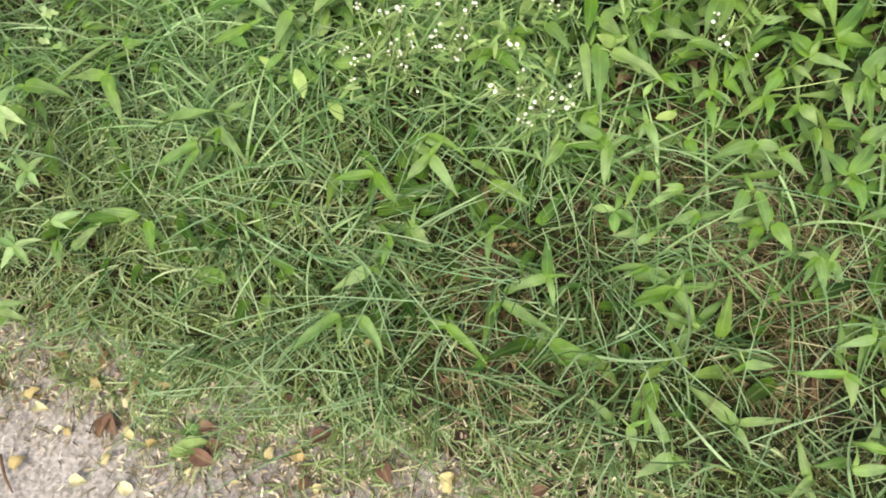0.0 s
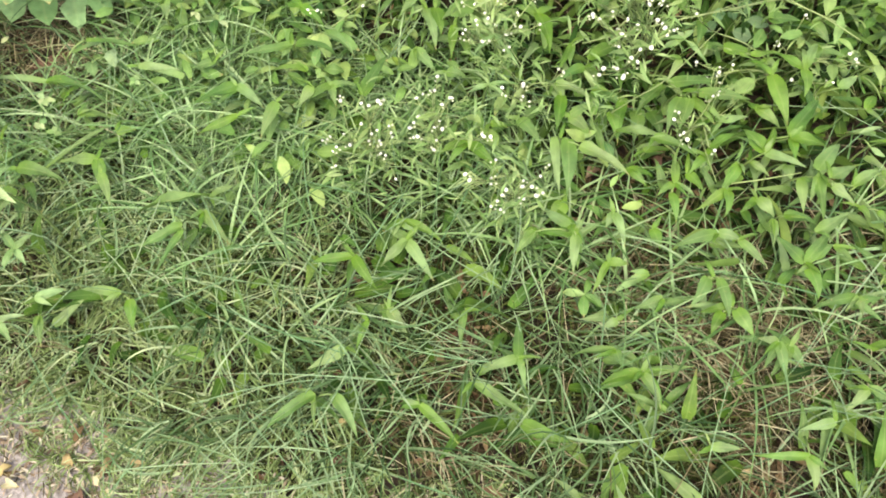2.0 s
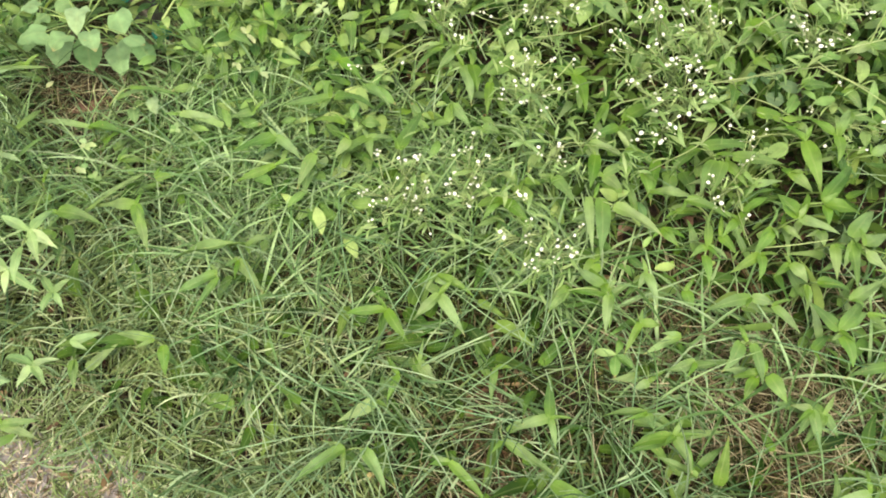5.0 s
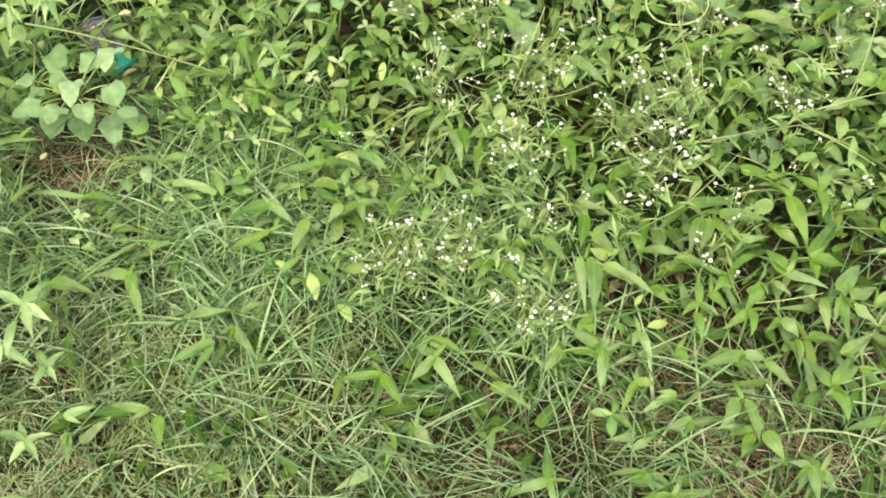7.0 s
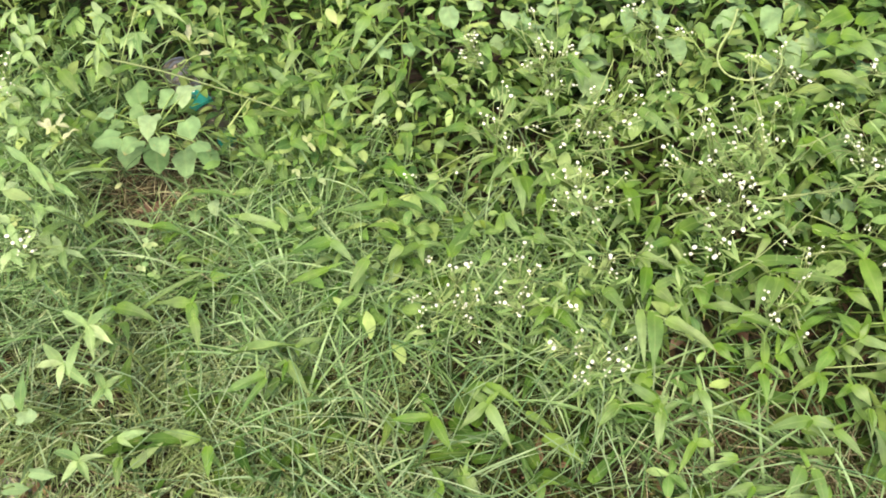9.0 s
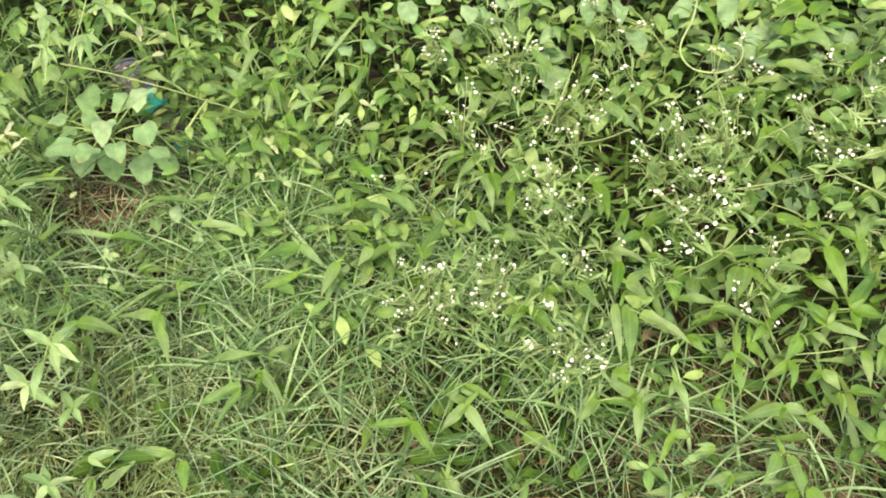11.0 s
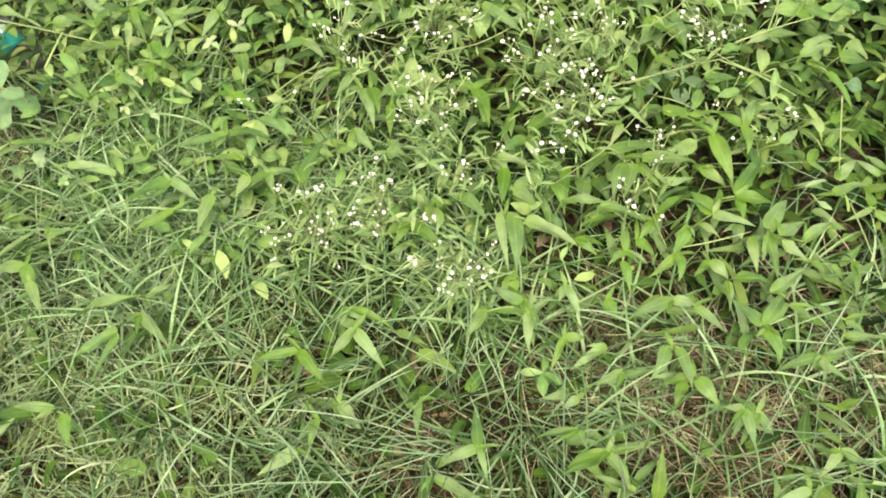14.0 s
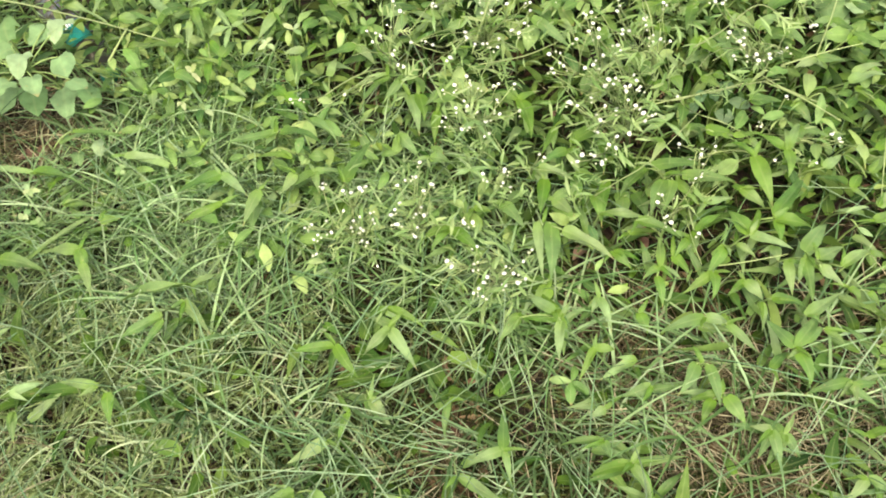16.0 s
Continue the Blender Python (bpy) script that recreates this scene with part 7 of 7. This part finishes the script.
fallen("fallen_leaf", "small yellow fallen leaf curled on the ground", ORANGE_LEAVES[1], -0.291, 0.361, 0.008, 10, 0.017, 0.01)
fallen("fallen_leaf", "small yellow fallen leaf curled on the ground", ORANGE_LEAVES[1], -0.328, 0.341, 0.008, 70, 0.013, 0.009)
fallen("fallen_leaf", "small yellow fallen leaf curled on the ground", ORANGE_LEAVES[3], -0.318, 0.307, 0.008, 110, 0.016, 0.009)
fallen("fallen_leaf", "small yellow fallen leaf curled on the ground", ORANGE_LEAVES[0], -0.301, 0.297, 0.008, 20, 0.014, 0.009)
fallen("fallen_leaf", "small yellow fallen leaf curled on the ground", ORANGE_LEAVES[1], -0.45, 0.279, 0.008, 50, 0.018, 0.014)
fallen("fallen_leaf", "small yellow fallen leaf curled on the ground", ORANGE_LEAVES[1], -0.383, 0.26, 0.008, 0, 0.019, 0.014)
fallen("fallen_leaf", "small yellow fallen leaf curled on the ground", ORANGE_LEAVES[2], -0.315, 0.248, 0.008, 140, 0.017, 0.014)
fallen("fallen_leaf", "small yellow fallen leaf curled on the ground", ORANGE_LEAVES[3], -0.164, 0.277, 0.008, 60, 0.014, 0.01)
fallen("fallen_leaf", "small yellow fallen leaf curled on the ground", ORANGE_LEAVES[2], -0.129, 0.273, 0.008, 100, 0.019, 0.012)
fallen("fallen_leaf", "small yellow fallen leaf curled on the ground", ORANGE_LEAVES[1], -0.347, 0.279, 0.008, 60, 0.014, 0.009)
fallen("fallen_leaf", "small yellow fallen leaf curled on the ground", ORANGE_LEAVES[0], -0.317, 0.332, 0.008, 0, 0.012, 0.008)
fallen("fallen_leaf", "small yellow fallen leaf curled on the ground", ORANGE_LEAVES[0], -0.407, 0.317, 0.008, 30, 0.011, 0.008)
fallen("fallen_leaf", "small yellow fallen leaf curled on the ground", ORANGE_LEAVES[0], -0.393, 0.313, 0.008, 90, 0.01, 0.008)
fallen("fallen_leaf", "small yellow fallen leaf curled on the ground", ORANGE_LEAVES[0], 0.025, 0.245, 0.008, 20, 0.017, 0.011)
fallen("fallen_leaf", "small yellow fallen leaf curled on the ground", ORANGE_LEAVES[2], 0.031, 0.232, 0.008, 70, 0.016, 0.011)
fallen("fallen_leaf", "small yellow fallen leaf curled on the ground", ORANGE_LEAVES[2], -0.203, 0.253, 0.008, 0, 0.009, 0.006)
fallen("fallen_leaf", "small yellow fallen leaf curled on the ground", ORANGE_LEAVES[2], -0.254, 0.264, 0.008, 50, 0.009, 0.006)
fallen("fallen_leaf", "small yellow fallen leaf curled on the ground", ORANGE_LEAVES[3], -0.113, 0.24, 0.008, 20, 0.012, 0.009)
fallen("fallen_leaf", "small yellow fallen leaf curled on the ground", ORANGE_LEAVES[0], -0.275, 0.289, 0.008, 20, 0.01, 0.008)
fallen("fallen_leaf", "small yellow fallen leaf curled on the ground", ORANGE_LEAVES[2], -0.053, 0.399, 0.008, 30, 0.017, 0.009)
fallen("fallen_leaf", "small yellow fallen leaf curled on the ground", ORANGE_LEAVES[1], 0.224, 0.368, 0.008, 80, 0.017, 0.009)
fallen("fallen_leaf", "small yellow fallen leaf curled on the ground", ORANGE_LEAVES[1], 0.411, 0.358, 0.008, 0, 0.016, 0.011)
fallen("fallen_leaf", "small yellow fallen leaf curled on the ground", ORANGE_LEAVES[2], 0.394, 0.318, 0.008, 40, 0.017, 0.012)
fallen("fallen_leaf", "dry brown fallen leaf curled on the ground", BROWN_LEAVES[3], -0.356, 0.308, 0.009, 70, 0.028, 0.014)
fallen("fallen_leaf", "dry brown fallen leaf curled on the ground", BROWN_LEAVES[1], -0.337, 0.311, 0.009, 110, 0.029, 0.015)
fallen("fallen_leaf", "dry brown fallen leaf curled on the ground", BROWN_LEAVES[0], -0.223, 0.274, 0.009, 150, 0.031, 0.019)
fallen("fallen_leaf", "dry brown fallen leaf curled on the ground", BROWN_LEAVES[1], -0.233, 0.282, 0.009, 40, 0.025, 0.016)
fallen("fallen_leaf", "dry brown fallen leaf curled on the ground", BROWN_LEAVES[2], -0.03, 0.244, 0.009, 110, 0.027, 0.017)
fallen("fallen_leaf", "dry brown fallen leaf curled on the ground", BROWN_LEAVES[2], -0.117, 0.291, 0.009, 20, 0.025, 0.016)
fallen("fallen_leaf", "dry brown fallen leaf curled on the ground", BROWN_LEAVES[2], -0.245, 0.314, 0.009, 0, 0.022, 0.013)
fallen("fallen_leaf", "dry brown fallen leaf curled on the ground", BROWN_LEAVES[3], -0.125, 0.24, 0.009, 70, 0.018, 0.011)
fallen("fallen_leaf", "dry brown fallen leaf curled on the ground", BROWN_LEAVES[0], 0.08, 0.34, 0.009, 160, 0.025, 0.015)
fallen("fallen_leaf", "dry brown fallen leaf curled on the ground", BROWN_LEAVES[0], 0.121, 0.226, 0.009, 20, 0.02, 0.012)
fallen("fallen_leaf", "dry brown fallen leaf curled on the ground", BROWN_LEAVES[0], -0.06, 0.347, 0.009, 60, 0.019, 0.01)
fallen("fallen_leaf", "pale green fallen leaf lying on the path", LEAVES["oval"][0], -0.231, 0.298, 0.012, 195, 0.045, 0.021)
fallen("fallen_leaf", "pale green fallen leaf lying on the path", LEAVES["oval"][0], -0.262, 0.308, 0.012, 10, 0.025, 0.013)
fallen("fallen_leaf", "dry brown fallen leaf curled on the ground", BROWN_LEAVES[0], 0.272, 0.971, 0.012, 40, 0.02, 0.012)
fallen("fallen_leaf", "dry brown fallen leaf curled on the ground", BROWN_LEAVES[2], 0.615, 1.268, 0.012, -10, 0.059, 0.018)
fallen("fallen_leaf", "dry brown fallen leaf curled on the ground", BROWN_LEAVES[0], -0.597, 1.038, 0.012, 20, 0.035, 0.021)
fallen("fallen_leaf", "dry brown fallen leaf curled on the ground", BROWN_LEAVES[3], -0.494, 0.939, 0.012, 50, 0.037, 0.022)
fallen("fallen_leaf", "dry brown fallen leaf curled on the ground", BROWN_LEAVES[0], -0.526, 0.953, 0.012, 0, 0.03, 0.018)
fallen("fallen_leaf", "dry brown fallen leaf curled on the ground", BROWN_LEAVES[2], -0.497, 1.021, 0.012, 80, 0.031, 0.019)
fallen("fallen_leaf", "dry brown fallen leaf curled on the ground", BROWN_LEAVES[0], -0.244, 0.788, 0.012, 60, 0.023, 0.014)
fallen("fallen_leaf", "dry brown fallen leaf curled on the ground", BROWN_LEAVES[2], -0.14, 0.656, 0.012, 100, 0.023, 0.013)
fallen("fallen_leaf", "dry brown fallen leaf curled on the ground", BROWN_LEAVES[0], 0.352, 0.746, 0.012, 10, 0.03, 0.017)
fallen("fallen_leaf", "dry brown fallen leaf curled on the ground", BROWN_LEAVES[0], 0.27, 0.719, 0.012, 40, 0.025, 0.015)
fallen("fallen_leaf", "dry brown fallen leaf curled on the ground", BROWN_LEAVES[2], 0.37, 0.726, 0.012, 120, 0.023, 0.014)
fallen("fallen_leaf", "pale yellow fallen leaf among the grass", YELLOW_LEAVES[3], -0.459, 1.292, 0.09, 40, 0.019, 0.013)
fallen("fallen_leaf", "pale yellow fallen leaf among the grass", YELLOW_LEAVES[2], -0.48, 1.278, 0.09, 0, 0.021, 0.013)
fallen("fallen_leaf", "pale yellow fallen leaf among the grass", YELLOW_LEAVES[3], -0.525, 0.934, 0.09, 60, 0.014, 0.009)
fallen("fallen_leaf", "pale yellow fallen leaf among the grass", YELLOW_LEAVES[3], 0.592, 1.079, 0.09, 20, 0.014, 0.009)


def make_chaff():
    n = 4200
    x = np.random.uniform(-1.1, 0.45, n)
    y = np.array([edge(v) for v in x]) + np.random.normal(0.025, 0.045, n)
    root = np.column_stack([x, y, np.full(n, 0.0065)])
    tagged(ribbons("chaff", root, np.random.uniform(0, 6.28, n), np.random.uniform(0, 0.4, n), np.random.uniform(-0.4, 0.0, n), np.random.uniform(0.004, 0.014, n),
                   np.random.uniform(0.0015, 0.005, n), M_CHAFF, 2, np.random.uniform(-0.5, 0.5, n)), "pale chaff and husk scraps strewn along the path edge", "litter", kind="stuff")


make_chaff()


# ---- bottle thrown into the weeds ----
def lathe(name, profile, material, sides=28, dent=0.0):
    """A round body along +X from (distance, radius) pairs, dented."""
    verts, faces = [], []
    for i, (d, r) in enumerate(profile):
        for k in range(sides):
            t = 2 * math.pi * k / sides
            q = r * (1 + dent * noise.noise((d * 55, math.cos(t) * 2.2, math.sin(t) * 2.2)))
            verts.append((d, q * math.cos(t), q * math.sin(t)))
    for i in range(len(profile) - 1):
        for k in range(sides):
            q = (k + 1) % sides
            faces.append((i * sides + k, (i + 1) * sides + k, (i + 1) * sides + q, i * sides + q))
    return mesh_of(name, verts, faces, material)


def make_bottle():
    m_clear, nodes, links, bsdf = shader("clear_plastic")
    bsdf.inputs["Base Color"].default_value = (0.075, 0.07, 0.056, 1)
    bsdf.inputs["Specular IOR Level"].default_value, bsdf.inputs["Specular Tint"].default_value = 0.3, (1.0, 0.9, 0.7, 1)
    bsdf.inputs["Transmission Weight"].default_value = 0.25
    bsdf.inputs["Roughness"].default_value, bsdf.inputs["IOR"].default_value = 0.09, 1.5
    m_teal = plain_material("teal_film", (0.0, 0.2, 0.165), 0.45, 0.1)
    m_white = plain_material("white_print", (0.8, 0.82, 0.8), 0.5, 0.05)
    bottle = tagged(new("plastic_bottle"), "dented clear plastic bottle with a teal label lying in weeds", "bottle")
    bottle.matrix_basis = look((-0.54, 1.272, 0.037), (-0.432, 1.128, 0.035)) @ pose(0, 0, 0, 0, 90, 0)
    prof = [(0.0, 0.002), (0.001, 0.02), (0.006, 0.026)]
    for i in range(43):
        prof.append((0.01 + i * 0.004, 0.0295 + 0.0026 * math.sin(i * 1.55)))
    prof += [(0.186, 0.0265), (0.198, 0.022), (0.208, 0.0135), (0.216, 0.0125), (0.226, 0.0125)]
    part("body", lathe("body", prof, m_clear, 48, 0.13), bottle, "clear grey ribbed body, dented")
    verts, faces = [], []
    up = bottle.matrix_basis.to_3x3().inverted() @ Vector((0.1, -0.45, 0.9))
    top = math.atan2(up.z, up.y)
    for i in range(7):                                       # a torn piece of label on the upper side
        for k in range(9):
            t = top + (k / 8 - 0.5) * (1.25 + 0.12 * noise.noise((i * 1.3, 0, 4)))
            r = 0.0335 + 0.0006 * noise.noise((i * 0.9, k * 0.7, 2))
            verts.append((0.108 + 0.0088 * i, r * math.cos(t), r * math.sin(t)))
    for i in range(6):
        for k in range(8):
            q = i * 9 + k
            faces.append((q, q + 9, q + 10, q + 1))
    label = part("label", mesh_of("label", verts, faces, m_teal), bottle, "torn teal printed film")
    for k in range(4):
        bm = bmesh.new()
        bmesh.ops.create_cube(bm, size=1.0)
        bmesh.ops.bevel(bm, geom=bm.edges[:], offset=0.1, segments=1, affect="EDGES")
        me = bpy.data.meshes.new("print_bar")
        bm.to_mesh(me)
        bm.free()
        me.materials.append(m_white)
        a = top - 0.2 + 0.12 * k
        part("print_bar", me, label, matrix=Matrix.Translation((0.116 + 0.002 * (k % 2), 0.0341 * math.cos(a), 0.0341 * math.sin(a))) @ Matrix.Rotation(a, 4, "X") @ Matrix.Diagonal((0.007, 0.0012, 0.003, 1)))
    part("cap", lathe("cap", [(0.218, 0.0), (0.218, 0.0146), (0.22, 0.015), (0.231, 0.015), (0.233, 0.0138), (0.233, 0.0)], m_teal, 24), bottle, "teal screw cap")


make_bottle()

# ---- single stalks ----
def stalk(name, label, material, radius, points):
    """A stem that passes smoothly through the points."""
    pts = [Vector(p) for p in points]
    fine = []
    for i in range(len(pts) - 1):
        p0, p1, p2, p3 = pts[max(i - 1, 0)], pts[i], pts[i + 1], pts[min(i + 2, len(pts) - 1)]
        for k in range(6):
            u = k / 6
            fine.append(0.5 * ((2 * p1) + (p2 - p0) * u + (2 * p0 - 5 * p1 + 4 * p2 - p3) * u * u + (3 * p1 - p0 - 3 * p2 + p3) * u ** 3))
    fine.append(pts[-1])
    n = len(fine) - 1
    tagged(new(name, tube(name, fine, [radius * (1 - 0.5 * i / n) for i in range(n + 1)], material, 6)), label, "stalk")


stalk("grass_stalk", "long pale dry flowering stalk leaning over the weeds", M_PALE_STEM, 0.0016, [(-0.538, 1.095, 0.2), (-0.482, 1.078, 0.2), (-0.437, 1.071, 0.19), (-0.355, 1.055, 0.17), (-0.27, 1.033, 0.15)])
stalk("grass_stalk", "long pale dry flowering stalk leaning over the weeds", M_PALE_STEM, 0.002, [(-0.376, 1.055, 0.1), (-0.357, 1.068, 0.12), (-0.338, 1.077, 0.14)])
stalk("grass_stalk", "long pale dry flowering stalk leaning over the weeds", M_PALE_STEM, 0.0013, [(0.154, 0.981, 0.14), (0.167, 0.99, 0.18), (0.186, 1.017, 0.22), (0.197, 1.035, 0.24)])
stalk("grass_stalk", "long pale dry flowering stalk leaning over the weeds", M_PALE_STEM, 0.0012, [(-0.597, 1.11, 0.05), (-0.57, 1.135, 0.12), (-0.525, 1.109, 0.2), (-0.505, 1.15, 0.24), (-0.498, 1.2, 0.26)])
stalk("grass_stalk", "long pale dry flowering stalk leaning over the weeds", M_PALE_STEM, 0.0012, [(0.272, 0.875, 0.1), (0.398, 0.873, 0.14), (0.448, 0.874, 0.15), (0.505, 0.888, 0.15)])
stalk("grass_stalk", "long pale dry flowering stalk leaning over the weeds", M_PALE_STEM, 0.0012, [(0.612, 0.865, 0.12), (0.552, 0.884, 0.14), (0.527, 0.898, 0.15)])
stalk("grass_stalk", "long pale dry flowering stalk leaning over the weeds", M_PALE_STEM, 0.0012, [(0.61, 0.935, 0.14), (0.617, 0.953, 0.2), (0.626, 0.984, 0.24), (0.631, 1.006, 0.24)])
stalk("grass_stalk", "long pale dry flowering stalk leaning over the weeds", M_PALE_STEM, 0.0012, [(0.444, 0.945, 0.16), (0.48, 0.953, 0.18), (0.527, 0.975, 0.2), (0.568, 0.964, 0.18)])
stalk("grass_stalk", "long pale dry flowering stalk leaning over the weeds", M_PALE_STEM, 0.0011, [(0.161, 0.95, 0.15), (0.22, 0.94, 0.17), (0.263, 0.941, 0.19)])
stalk("tendril", "pale green climbing tendril curled into an open loop", M_PALE_STEM, 0.0016, [(0.372, 1.126, 0.25), (0.356, 1.083, 0.25), (0.335, 1.043, 0.25), (0.328, 1.015, 0.25), (0.334, 0.991, 0.25), (0.348, 0.98, 0.25), (0.369, 0.977, 0.25), (0.392, 0.987, 0.25), (0.407, 1.007, 0.25), (0.411, 1.027, 0.25), (0.411, 1.043, 0.25)])
stalk("twig", "thin dark dead twig on the ground", M_BROWN, 0.002, [(-0.466, 0.295, 0.012), (-0.456, 0.27, 0.012), (-0.445, 0.253, 0.012)])
stalk("straw_stalk", "bleached dry straw stalk lying over green turf", M_STRAW, 0.0009, [(-0.433, 0.511, 0.06), (-0.391, 0.499, 0.06), (-0.356, 0.486, 0.05)])
stalk("straw_stalk", "bleached dry straw stalk lying over green turf", M_STRAW, 0.0008, [(-0.407, 0.493, 0.06), (-0.38, 0.492, 0.055), (-0.356, 0.486, 0.05)])
stalk("straw_stalk", "bleached dry straw stalk lying over green turf", M_STRAW, 0.0009, [(0.251, 0.539, 0.05), (0.305, 0.541, 0.06), (0.368, 0.557, 0.07)])
stalk("straw_stalk", "bleached dry straw stalk lying over green turf", M_STRAW, 0.0009, [(0.341, 0.548, 0.07), (0.376, 0.529, 0.07), (0.407, 0.53, 0.06)])
stalk("straw_stalk", "bleached dry straw stalk lying over green turf", M_STRAW, 0.0008, [(0.295, 0.281, 0.04), (0.318, 0.312, 0.06), (0.334, 0.336, 0.08)])
stalk("grass_stalk", "long pale dry flowering stalk leaning over the weeds", M_PALE_STEM, 0.0011, [(0.443, 0.855, 0.17), (0.482, 0.847, 0.19), (0.52, 0.843, 0.2)])
stalk("grass_stalk", "long pale dry flowering stalk leaning over the weeds", M_PALE_STEM, 0.0011, [(0.533, 0.875, 0.19), (0.582, 0.882, 0.2), (0.629, 0.884, 0.21)])
stalk("grass_stalk", "long pale dry flowering stalk leaning over the weeds", M_PALE_STEM, 0.0011, [(0.515, 0.869, 0.17), (0.549, 0.828, 0.18), (0.584, 0.788, 0.18)])
stalk("grass_stalk", "long pale dry flowering stalk leaning over the weeds", M_PALE_STEM, 0.0011, [(0.651, 0.797, 0.16), (0.628, 0.742, 0.16), (0.626, 0.71, 0.13)])
stalk("grass_stalk", "long pale dry flowering stalk leaning over the weeds", M_PALE_STEM, 0.001, [(0.64, 0.679, 0.1), (0.632, 0.617, 0.11), (0.634, 0.562, 0.1)])
stalk("grass_stalk", "long pale dry flowering stalk leaning over the weeds", M_PALE_STEM, 0.001, [(0.422, 0.651, 0.09), (0.456, 0.643, 0.11), (0.505, 0.65, 0.11)])
stalk("grass_stalk", "long pale dry flowering stalk leaning over the weeds", M_PALE_STEM, 0.001, [(0.286, 0.753, 0.1), (0.313, 0.741, 0.15), (0.35, 0.753, 0.17), (0.414, 0.8, 0.2)])
stalk("grass_stalk", "long pale dry flowering stalk leaning over the weeds", M_PALE_STEM, 0.001, [(0.299, 0.831, 0.14), (0.355, 0.847, 0.17), (0.396, 0.829, 0.19), (0.449, 0.84, 0.2)])
